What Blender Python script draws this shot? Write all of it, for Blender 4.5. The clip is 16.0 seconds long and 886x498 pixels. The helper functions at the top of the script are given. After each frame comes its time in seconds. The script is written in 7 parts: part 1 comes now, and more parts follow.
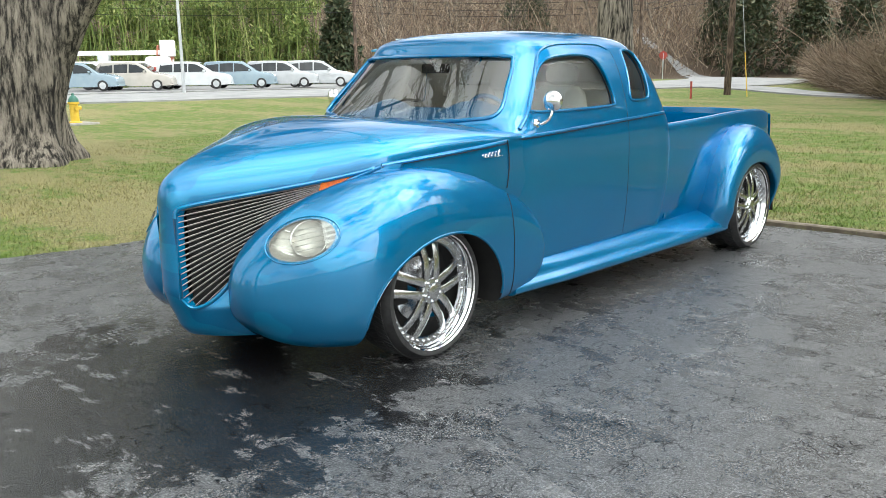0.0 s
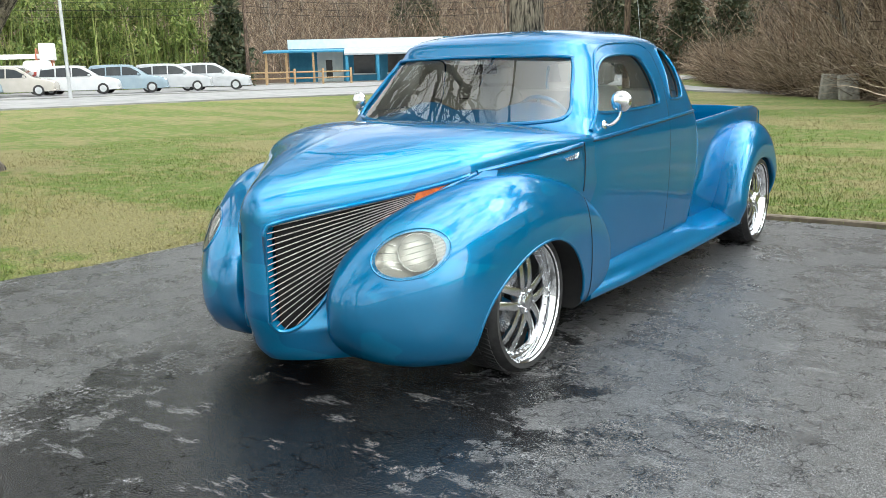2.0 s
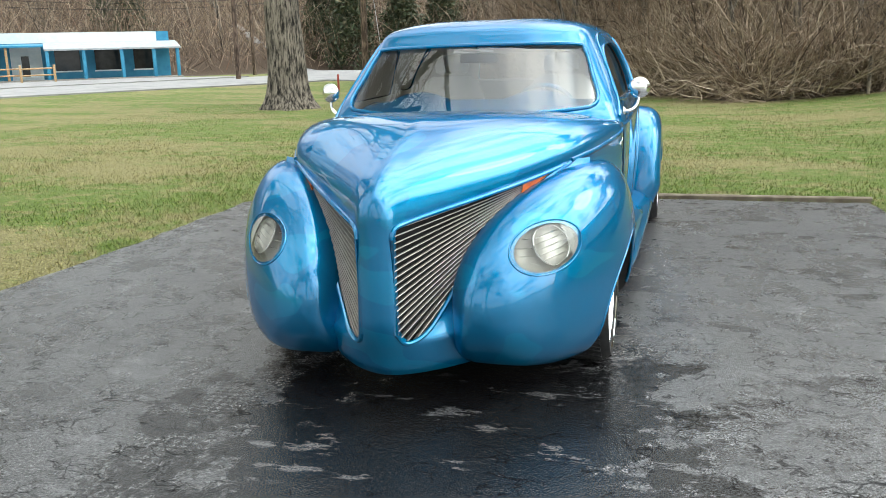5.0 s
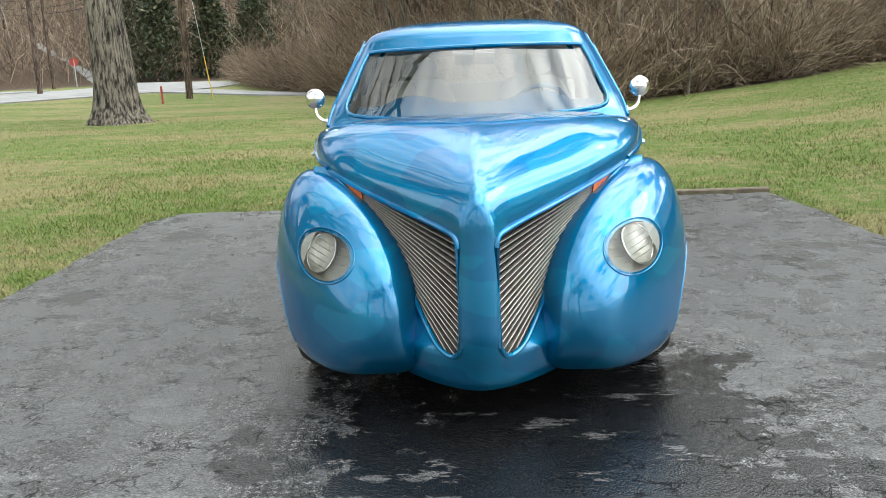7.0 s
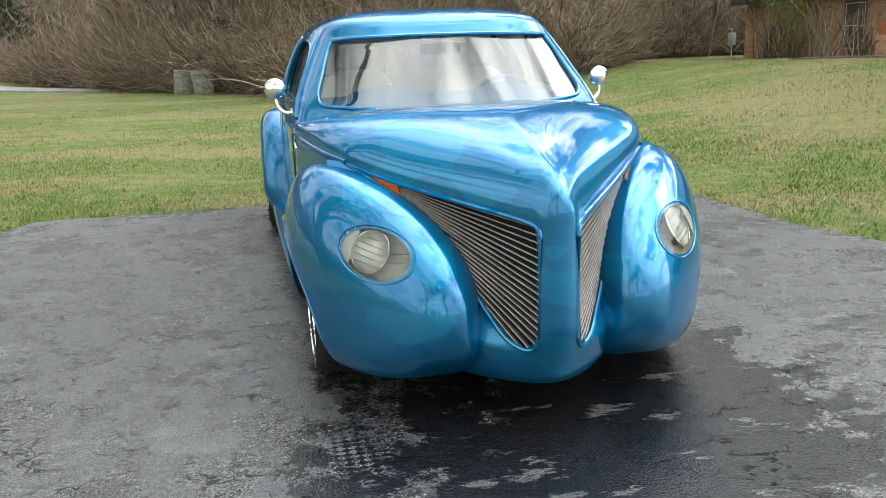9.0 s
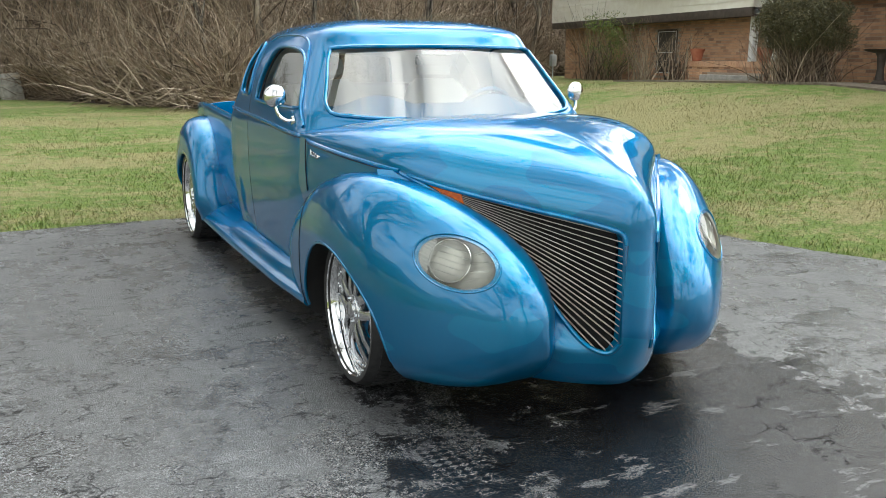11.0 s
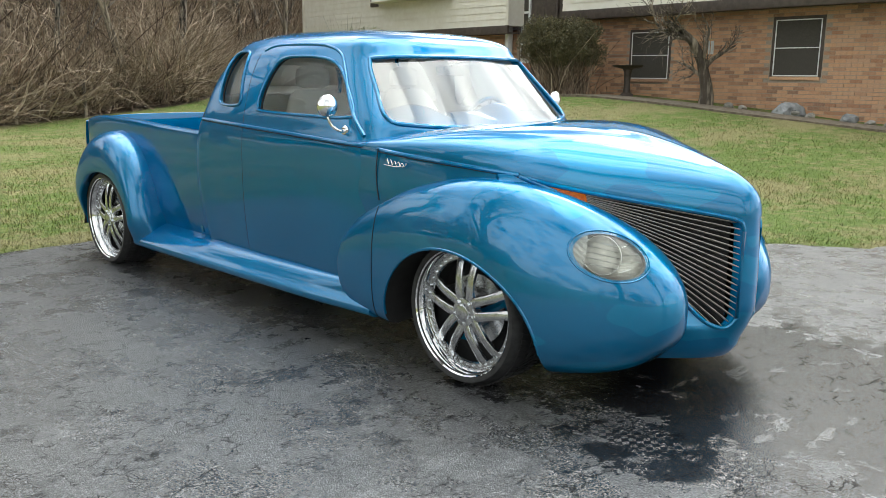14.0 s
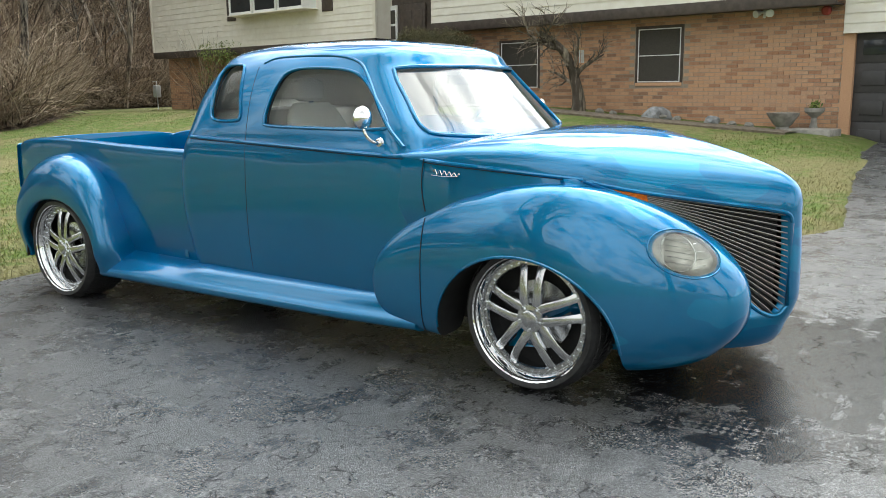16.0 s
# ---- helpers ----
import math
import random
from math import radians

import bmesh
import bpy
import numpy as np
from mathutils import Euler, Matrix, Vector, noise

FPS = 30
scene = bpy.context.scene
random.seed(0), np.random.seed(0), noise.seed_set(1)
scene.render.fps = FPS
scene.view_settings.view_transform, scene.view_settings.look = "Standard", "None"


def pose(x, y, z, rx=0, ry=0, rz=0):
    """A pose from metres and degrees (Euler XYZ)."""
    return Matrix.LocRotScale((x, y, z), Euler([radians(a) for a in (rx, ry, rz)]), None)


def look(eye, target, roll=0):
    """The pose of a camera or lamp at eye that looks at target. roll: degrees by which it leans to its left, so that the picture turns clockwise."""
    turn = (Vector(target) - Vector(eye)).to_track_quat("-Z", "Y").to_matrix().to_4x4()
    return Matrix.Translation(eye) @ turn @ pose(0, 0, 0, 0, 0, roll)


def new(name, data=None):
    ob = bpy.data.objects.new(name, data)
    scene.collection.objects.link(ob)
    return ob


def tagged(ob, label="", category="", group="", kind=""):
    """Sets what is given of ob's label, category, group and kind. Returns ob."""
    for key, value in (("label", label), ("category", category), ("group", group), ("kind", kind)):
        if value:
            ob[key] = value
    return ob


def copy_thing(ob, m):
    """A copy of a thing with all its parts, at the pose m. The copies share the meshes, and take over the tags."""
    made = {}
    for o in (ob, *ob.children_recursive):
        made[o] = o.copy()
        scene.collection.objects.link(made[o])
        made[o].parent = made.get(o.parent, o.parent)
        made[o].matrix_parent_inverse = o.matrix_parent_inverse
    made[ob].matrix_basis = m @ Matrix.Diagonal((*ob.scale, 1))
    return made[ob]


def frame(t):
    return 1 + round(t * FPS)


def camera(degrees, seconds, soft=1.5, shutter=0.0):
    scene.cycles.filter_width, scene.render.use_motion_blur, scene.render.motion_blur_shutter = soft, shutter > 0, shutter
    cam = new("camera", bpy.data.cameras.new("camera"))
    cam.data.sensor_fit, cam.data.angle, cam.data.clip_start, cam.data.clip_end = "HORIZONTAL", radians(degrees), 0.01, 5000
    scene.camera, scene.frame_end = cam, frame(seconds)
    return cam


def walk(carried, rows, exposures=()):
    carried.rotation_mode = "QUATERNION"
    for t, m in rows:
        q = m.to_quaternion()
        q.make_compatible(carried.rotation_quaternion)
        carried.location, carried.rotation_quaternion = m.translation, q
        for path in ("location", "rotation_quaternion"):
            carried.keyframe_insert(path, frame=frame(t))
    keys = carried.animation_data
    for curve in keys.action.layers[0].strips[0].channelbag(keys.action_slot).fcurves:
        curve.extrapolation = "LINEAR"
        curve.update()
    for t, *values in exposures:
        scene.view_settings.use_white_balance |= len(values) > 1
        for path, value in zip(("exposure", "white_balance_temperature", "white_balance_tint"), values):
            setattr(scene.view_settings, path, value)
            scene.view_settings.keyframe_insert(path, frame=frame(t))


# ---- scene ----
cam = camera(55.33, 16.0, 0.8)
# seconds, eye x y z, turns about x, y and z; the truck's front axle stands over the origin, its nose towards -y
ROWS = [
    (0.0, 3.876, -3.158, 1.525, 77.99, 0.77, 42.51),
    (0.5, 3.675, -3.255, 1.545, 77.92, 0.73, 41.01),
    (1.0, 3.467, -3.390, 1.556, 78.34, 0.57, 39.22),
    (1.5, 3.231, -3.580, 1.563, 78.31, 0.91, 37.14),
    (2.0, 2.938, -3.653, 1.551, 77.87, 1.44, 34.78),
    (2.5, 2.656, -3.738, 1.555, 77.91, 1.58, 31.57),
    (3.0, 2.388, -3.916, 1.568, 77.57, 2.01, 27.67),
    (3.5, 2.096, -3.999, 1.547, 77.22, 1.59, 24.96),
    (4.0, 1.792, -4.093, 1.567, 77.26, 1.46, 22.22),
    (6.5, 0.339, -4.319, 1.527, 76.94, 2.15, 5.13),
    (7.0, 0.038, -4.245, 1.548, 77.25, 2.38, 2.51),
    (7.5, -0.256, -4.260, 1.550, 77.32, 2.64, -0.86),
    (8.0, -0.528, -4.197, 1.536, 76.87, 2.36, -4.75),
    (8.5, -0.821, -4.087, 1.546, 76.55, 2.22, -8.78),
    (11.0, -2.159, -3.676, 1.545, 77.23, -0.23, -25.41),
    (11.5, -2.405, -3.493, 1.543, 77.23, 0.04, -27.70),
    (12.0, -2.680, -3.373, 1.538, 77.51, 0.22, -30.71),
    (12.5, -2.946, -3.242, 1.532, 77.60, -0.36, -34.55),
    (13.0, -3.221, -3.048, 1.532, 78.04, -0.43, -37.84),
    (13.5, -3.527, -2.932, 1.523, 78.26, -0.42, -41.55),
    (14.0, -3.750, -2.760, 1.512, 78.27, -0.57, -44.47),
    (14.5, -3.921, -2.534, 1.511, 78.46, 0.22, -47.03),
    (15.0, -4.132, -2.351, 1.517, 79.24, 0.45, -50.30),
    (15.5, -4.310, -2.163, 1.501, 79.30, 0.57, -52.87),
    (16.0, -4.397, -1.931, 1.491, 79.11, 0.70, -55.33),
]
walk(cam, [(t, pose(*row)) for t, *row in ROWS])

# ---- light ----
world = bpy.data.worlds.new("sky")
scene.world = world
world.use_nodes = True
wn, wl = world.node_tree.nodes, world.node_tree.links
SUN_EL, SUN_AZ = radians(43), radians(72)
SUN_DIR = Vector((math.sin(SUN_AZ) * math.cos(SUN_EL), math.cos(SUN_AZ) * math.cos(SUN_EL), math.sin(SUN_EL)))
sky = wn.new("ShaderNodeTexSky")
sky.sky_type = "NISHITA"
sky.sun_disc = False
sky.sun_elevation, sky.sun_rotation = SUN_EL, SUN_AZ
sky.dust_density = 2.0


def wnode(kind, **inputs):
    n = wn.new(kind)
    for k, v in inputs.items():
        n.inputs[k].default_value = v
    return n


wcoord = wn.new("ShaderNodeTexCoord")
wmap = wnode("ShaderNodeMapping", Scale=(1.0, 1.0, 1.5))
wnoise = wnode("ShaderNodeTexNoise", Scale=2.6, Detail=12, Roughness=0.6)
wramp = wn.new("ShaderNodeValToRGB")
wramp.color_ramp.elements[0].position, wramp.color_ramp.elements[1].position = 0.38, 0.47
wbulk = wnode("ShaderNodeTexNoise", Scale=7.0, Detail=10, Roughness=0.62)
wshade = wn.new("ShaderNodeValToRGB")
wshade.color_ramp.elements[0].position, wshade.color_ramp.elements[1].position = 0.40, 0.54
wshade.color_ramp.elements[0].color, wshade.color_ramp.elements[1].color = (0.56, 0.61, 0.64, 1), (0.97, 1, 0.96, 1)
# thin cloud glows round the hidden sun
wdot = wn.new("ShaderNodeVectorMath")
wdot.operation = "DOT_PRODUCT"
wdot.inputs[1].default_value = SUN_DIR
wglow = wn.new("ShaderNodeMapRange")
for k, v in (("From Min", 0.35), ("From Max", 0.92), ("To Min", 33.0), ("To Max", 115.0)):
    wglow.inputs[k].default_value = v
wglow.interpolation_type = "SMOOTHSTEP"
wcloud = wn.new("ShaderNodeVectorMath")
wcloud.operation = "SCALE"
wmix = wn.new("ShaderNodeMix")
wmix.data_type = "RGBA"
bg = wn["Background"]
wl.new(wcoord.outputs["Generated"], wmap.inputs["Vector"])
wl.new(wmap.outputs["Vector"], wnoise.inputs["Vector"])
wl.new(wmap.outputs["Vector"], wbulk.inputs["Vector"])
wl.new(wcoord.outputs["Generated"], wdot.inputs[0])
wl.new(wdot.outputs["Value"], wglow.inputs["Value"])
wl.new(wbulk.outputs["Fac"], wshade.inputs["Fac"])
wl.new(wshade.outputs["Color"], wcloud.inputs[0])
# an overcast sky is dimmer towards the horizon
wsep = wn.new("ShaderNodeSeparateXYZ")
wl.new(wcoord.outputs["Generated"], wsep.inputs[0])
wlift = wn.new("ShaderNodeMapRange")
for k, v in (("From Min", 0.0), ("From Max", 0.75), ("To Min", 0.9), ("To Max", 1.05)):
    wlift.inputs[k].default_value = v
wl.new(wsep.outputs["Z"], wlift.inputs["Value"])
wboth = wn.new("ShaderNodeMath")
wboth.operation = "MULTIPLY"
wl.new(wglow.outputs["Result"], wboth.inputs[0])
wl.new(wlift.outputs["Result"], wboth.inputs[1])
wl.new(wboth.outputs[0], wcloud.inputs["Scale"])
wl.new(wnoise.outputs["Fac"], wramp.inputs["Fac"])
wl.new(wramp.outputs["Color"], wmix.inputs["Factor"])
wl.new(sky.outputs["Color"], [i for i in wmix.inputs if i.name == "A" and i.type == "RGBA"][0])
wl.new(wcloud.outputs[0], [i for i in wmix.inputs if i.name == "B" and i.type == "RGBA"][0])
wl.new([o for o in wmix.outputs if o.type == "RGBA"][0], bg.inputs["Color"])
bg.inputs["Strength"].default_value = 0.15
sun = new("sun", bpy.data.lights.new("sun", "SUN"))
sun.data.energy, sun.data.angle, sun.data.color = 0.9, radians(16), (1, 0.96, 0.9)
sun.matrix_world = look(Vector((0, 0, 40)), Vector((0, 0, 40)) - SUN_DIR)
scene.view_settings.exposure = -1.35


# ---- materials ----
class Mat:
    """A principled material with short ways to wire noise into it."""

    def __init__(self, name, color=(0.5, 0.5, 0.5), rough=0.5, metal=0.0):
        self.m = bpy.data.materials.new(name)
        self.m.use_nodes = True
        self.n, self.l = self.m.node_tree.nodes, self.m.node_tree.links
        self.p = self.n["Principled BSDF"]
        self.put("Base Color", (*color, 1))
        self.put("Roughness", rough)
        self.put("Metallic", metal)
        self.coord = self.n.new("ShaderNodeTexCoord").outputs["Object"]

    def put(self, key, value):
        self.p.inputs[key].default_value = value
        return self

    def world_space(self):
        self.coord = self.n.new("ShaderNodeNewGeometry").outputs["Position"]
        return self

    def noise(self, scale, detail=4, rough=0.55, stretch=None):
        t = self.n.new("ShaderNodeTexNoise")
        t.inputs["Scale"].default_value, t.inputs["Detail"].default_value, t.inputs["Roughness"].default_value = scale, detail, rough
        c = self.coord
        if stretch:
            mp = self.n.new("ShaderNodeMapping")
            mp.inputs["Scale"].default_value = stretch
            self.l.new(c, mp.inputs["Vector"])
            c = mp.outputs["Vector"]
        self.l.new(c, t.inputs["Vector"])
        return t.outputs["Fac"]

    def calc(self, operation, a, b=None, c=None):
        x = self.n.new("ShaderNodeMath")
        x.operation = operation
        for sock, v in zip(x.inputs, (a, b, c)):
            if isinstance(v, (int, float)):
                sock.default_value = v
            elif v is not None:
                self.l.new(v, sock)
        return x.outputs[0]

    def voronoi(self, scale, feature="F1"):
        t = self.n.new("ShaderNodeTexVoronoi")
        t.feature = feature
        t.inputs["Scale"].default_value = scale
        self.l.new(self.coord, t.inputs["Vector"])
        return t.outputs["Distance"]

    def ramp(self, fac, *stops):
        r = self.n.new("ShaderNodeValToRGB")
        e = r.color_ramp.elements
        while len(e) < len(stops):
            e.new(0.5)
        for el, (pos, col) in zip(e, stops):
            el.position = pos
            el.color = (*col, 1) if isinstance(col, tuple) else (col, col, col, 1)
        self.l.new(fac, r.inputs["Fac"])
        return r.outputs["Color"]

    def mix(self, fac, a, b, kind="MIX"):
        x = self.n.new("ShaderNodeMix")
        x.data_type, x.blend_type = "RGBA", kind
        for key, v in (("Factor", fac), ("A", a), ("B", b)):
            sock = [s for s in x.inputs if s.name == key and (s.type == "RGBA" or (key == "Factor" and s.type == "VALUE"))][0]
            if isinstance(v, (int, float)):
                sock.default_value = v
            elif isinstance(v, tuple):
                sock.default_value = (*v, 1)
            else:
                self.l.new(v, sock)
        return [s for s in x.outputs if s.type == "RGBA"][0]

    def random(self, lo=0.8, hi=1.2):
        o = self.n.new("ShaderNodeObjectInfo").outputs["Random"]
        return self.ramp(o, (0, lo), (1, hi))

    def island(self, lo=0.8, hi=1.2):
        o = self.n.new("ShaderNodeNewGeometry").outputs["Random Per Island"]
        return self.ramp(o, (0, lo), (1, hi))

    def to(self, key, sock):
        self.l.new(sock, self.p.inputs[key])
        return self

    def bump(self, fac, strength=0.3, distance=0.01):
        b = self.n.new("ShaderNodeBump")
        b.inputs["Strength"].default_value, b.inputs["Distance"].default_value = strength, distance
        self.l.new(fac, b.inputs["Height"])
        old = self.p.inputs["Normal"].links
        if old:
            self.l.new(old[0].from_socket, b.inputs["Normal"])
        self.l.new(b.outputs["Normal"], self.p.inputs["Normal"])
        return self


def speckled(name, a, b, scale, rough=0.8, bump=0.0, metal=0.0, detail=5):
    m = Mat(name, a, rough, metal)
    f = m.noise(scale, detail)
    m.to("Base Color", m.ramp(f, (0.35, a), (0.65, b)))
    if bump:
        m.bump(f, bump, 0.02)
    return m.m


def make_paint():
    m = Mat("blue_metallic_paint", (0.0, 0.16, 0.39), 0.30, 0.6)
    big = m.noise(1.3, 2)
    fleck = m.noise(900, 1)
    base = m.ramp(big, (0.3, (0.0, 0.142, 0.325)), (0.7, (0.0, 0.168, 0.372)))
    # ghost flames licking back from the nose
    lick = m.noise(2.1, 1.5, 0.4, (1.5, 0.62, 2.6))
    lead = m.n.new("ShaderNodeSeparateXYZ")
    m.l.new(m.coord, lead.inputs[0])
    fore = m.ramp(lead.outputs["Y"], (0.0, 1.0), (0.45, 0.0))
    ghost = m.mix(1.0, m.ramp(lick, (0.545, 0.0), (0.553, 1.0)), fore, "MULTIPLY")
    base = m.mix(m.mix(0.45, (0, 0, 0), ghost), base, (0.0, 0.28, 0.52))
    m.to("Base Color", m.mix(0.2, base, m.ramp(fleck, (0.3, (0.0, 0.07, 0.18)), (0.7, (0.0, 0.29, 0.56)))))
    m.put("Coat Weight", 1.0).put("Coat Roughness", 0.0).put("Coat IOR", 1.6).put("Specular IOR Level", 0.0).put("Specular Tint", (0.05, 0.5, 0.9, 1))
    return m.m


def make_asphalt():
    m = Mat("wet_asphalt", (0.05, 0.05, 0.053), 0.6).world_space()
    grain = m.noise(120, 4, 0.85)
    stone = m.voronoi(120)
    worn = m.noise(2.3, 9, 0.72, (1.0, 0.7, 1.0))
    base = m.ramp(grain, (0.38, (0.008, 0.008, 0.009)), (0.5, (0.026, 0.027, 0.029)), (0.62, (0.22, 0.224, 0.232)))
    base = m.mix(1.0, base, m.ramp(worn, (0.34, 0.82), (0.5, 1.0), (0.66, 1.22)), "MULTIPLY")
    # wet run-off round the nose, with a ragged edge
    sep = m.n.new("ShaderNodeVectorMath")
    sep.operation = "SUBTRACT"
    m.l.new(m.coord, sep.inputs[0])
    sep.inputs[1].default_value = (0.25, -1.15, 0)
    sc = m.n.new("ShaderNodeVectorMath")
    sc.operation = "MULTIPLY"
    m.l.new(sep.outputs[0], sc.inputs[0])
    sc.inputs[1].default_value = (0.50, 0.36, 0.0)
    ln = m.n.new("ShaderNodeVectorMath")
    ln.operation = "LENGTH"
    m.l.new(sc.outputs[0], ln.inputs[0])
    puddle = m.mix(0.38, m.ramp(ln.outputs["Value"], (0.0, 1.0), (1.0, 0.0)), m.ramp(m.noise(2.6, 9, 0.72), (0.36, 0.0), (0.64, 1.0)))
    wet = m.ramp(puddle, (0.44, 0.0), (0.52, 1.0))
    patches = m.ramp(m.noise(1.5, 9, 0.74, (1.0, 1.6, 1.0)), (0.54, 0.0), (0.60, 1.0))
    damp = m.mix(1.0, wet, m.mix(0.5, patches, (0, 0, 0)), "LIGHTEN")
    # tread prints in front of the right-hand wheel
    at = m.n.new("ShaderNodeSeparateXYZ")
    m.l.new(m.coord, at.inputs[0])
    lane = m.mix(1.0, m.ramp(m.calc("ABSOLUTE", m.calc("ADD", at.outputs["X"], 0.80)), (0.10, 1.0), (0.12, 0.0)), m.ramp(m.calc("ABSOLUTE", m.calc("ADD", at.outputs["Y"], 1.75)), (0.9, 1.0), (1.0, 0.0)), "MULTIPLY")
    ribs = m.calc("ADD", m.calc("SINE", m.calc("MULTIPLY", at.outputs["X"], 130.0)), m.calc("SINE", m.calc("MULTIPLY", at.outputs["Y"], 160.0)))
    tread = m.mix(1.0, lane, m.ramp(m.calc("MULTIPLY_ADD", ribs, 0.25, 0.5), (0.45, 0.0), (0.55, 1.0)), "MULTIPLY")
    tread = m.mix(1.0, tread, m.ramp(m.noise(3.0, 4), (0.40, 0.0), (0.55, 1.0)), "MULTIPLY")
    damp = m.mix(1.0, damp, tread, "LIGHTEN")
    dry = m.ramp(m.noise(1.7, 9, 0.70, (1.0, 2.6, 1.0)), (0.575, 0.0), (0.62, 1.0))
    # crazed cracks in worn areas
    warp = m.n.new("ShaderNodeVectorMath")
    nz = m.n.new("ShaderNodeTexNoise")
    nz.inputs["Scale"].default_value, nz.inputs["Detail"].default_value = 3.5, 5
    m.l.new(m.coord, nz.inputs["Vector"])
    scl = m.n.new("ShaderNodeVectorMath")
    scl.operation = "SCALE"
    scl.inputs["Scale"].default_value = 0.35
    m.l.new(nz.outputs["Color"], scl.inputs[0])
    m.l.new(m.coord, warp.inputs[0])
    m.l.new(scl.outputs[0], warp.inputs[1])
    plain, m.coord = m.coord, warp.outputs[0]
    edge = m.voronoi(3.2, "DISTANCE_TO_EDGE")
    fine = m.voronoi(7.5, "DISTANCE_TO_EDGE")
    m.coord = plain
    area = m.ramp(m.noise(0.9, 6, 0.66), (0.40, 0.0), (0.47, 1.0))
    crack = m.mix(1.0, m.ramp(edge, (0.0, 1.0), (0.006, 1.0), (0.016, 0.0)), m.ramp(fine, (0.0, 1.0), (0.012, 1.0), (0.034, 0.0)), "LIGHTEN")
    crack = m.mix(1.0, crack, area, "MULTIPLY")
    crack = m.mix(1.0, crack, m.ramp(m.noise(5.0, 3, 0.6, (1.0, 1.7, 1.0)), (0.49, 0.0), (0.53, 1.0)), "MULTIPLY")
    dark = m.mix(m.mix(0.85, (0, 0, 0), crack), base, (0.008, 0.008, 0.009))
    body = m.mix(m.mix(0.88, (0, 0, 0), damp), dark, (0.004, 0.004, 0.005))
    m.to("Base Color", m.mix(m.mix(0.5, (0, 0, 0), dry), body, m.ramp(grain, (0.38, (0.05, 0.051, 0.053)), (0.60, (0.24, 0.243, 0.25)))))
    m.to("Roughness", m.mix(0.35, m.ramp(damp, (0.0, 0.27), (1.0, 0.15)), m.ramp(worn, (0.35, 0.15), (0.65, 0.45))))
    m.to("Specular IOR Level", m.mix(m.mix(0.8, (0, 0, 0), crack), m.ramp(damp, (0.0, 0.8), (1.0, 0.4)), (0, 0, 0)))
    m.bump(m.mix(m.mix(0.5, (0, 0, 0), damp), stone, (0.5, 0.5, 0.5)), 0.5, 0.006).bump(m.noise(16, 4), 0.12, 0.01).bump(crack, -0.5, 0.01)
    return m.m


def lawn_colour(m):
    fine = m.noise(42, 7, 0.82)
    mid = m.noise(3.4, 7, 0.74)
    wide = m.noise(0.24, 4, 0.6, (0.7, 1.5, 1.0))
    green = m.ramp(fine, (0.36, (0.022, 0.040, 0.006)), (0.5, (0.086, 0.140, 0.016)), (0.64, (0.18, 0.24, 0.04)))
    straw = m.ramp(fine, (0.36, (0.065, 0.055, 0.020)), (0.5, (0.20, 0.172, 0.070)), (0.64, (0.40, 0.345, 0.18)))
    f = m.mix(1.0, m.ramp(mid, (0.475, 0.0), (0.64, 0.9)), m.ramp(m.mix(0.4, wide, mid), (0.465, 0.0), (0.535, 0.85)), "LIGHTEN")
    return m.mix(f, green, straw), fine, mid


def make_lawn():
    m = Mat("winter_lawn", (0.12, 0.16, 0.04), 0.95).world_space()
    grass, fine, mid = lawn_colour(m)
    at = m.n.new("ShaderNodeAttribute")
    at.attribute_name = "litter"
    leaf = m.ramp(m.noise(9, 6, 0.75), (0.3, (0.022, 0.014, 0.009)), (0.5, (0.065, 0.042, 0.026)), (0.7, (0.15, 0.10, 0.062)))
    edge = m.ramp(m.mix(0.35, at.outputs["Color"], m.noise(0.9, 5)), (0.34, 0.0), (0.5, 1.0))
    m.to("Base Color", m.mix(edge, grass, leaf))
    m.bump(fine, 0.8, 0.03).bump(mid, 0.4, 0.08)
    return m.m


def make_blade():
    m = Mat("grass_blade", (0.12, 0.16, 0.04), 0.7).world_space()
    grass, _, _ = lawn_colour(m)
    m.to("Base Color", m.mix(1.0, grass, m.island(0.75, 1.55), "MULTIPLY"))
    return m.m


def make_bricks():
    m = Mat("red_brown_brick", (0.3, 0.15, 0.09), 0.9)
    tone = m.mix(0.5, m.random(0.0, 1.0), m.island(0.0, 1.0))
    base = m.ramp(tone, (0.12, (0.20, 0.115, 0.085)), (0.28, (0.48, 0.255, 0.15)), (0.5, (0.62, 0.36, 0.21)), (0.7, (0.56, 0.36, 0.24)), (0.88, (0.36, 0.17, 0.10)))
    grain = m.noise(45, 4)
    m.to("Base Color", m.mix(0.4, base, m.ramp(grain, (0.3, (0.28, 0.15, 0.095)), (0.7, (0.62, 0.40, 0.26)))))
    m.bump(grain, 0.4, 0.006)
    return m.m


def make_bark(name, a, b, scale=7):
    m = Mat(name, a, 0.95)
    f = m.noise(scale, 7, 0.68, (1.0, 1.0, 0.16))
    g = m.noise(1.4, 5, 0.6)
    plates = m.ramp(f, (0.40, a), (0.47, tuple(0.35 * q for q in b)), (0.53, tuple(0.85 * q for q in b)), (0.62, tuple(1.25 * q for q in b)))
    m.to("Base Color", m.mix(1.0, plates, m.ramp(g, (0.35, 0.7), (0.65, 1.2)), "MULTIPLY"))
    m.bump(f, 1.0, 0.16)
    return m.m


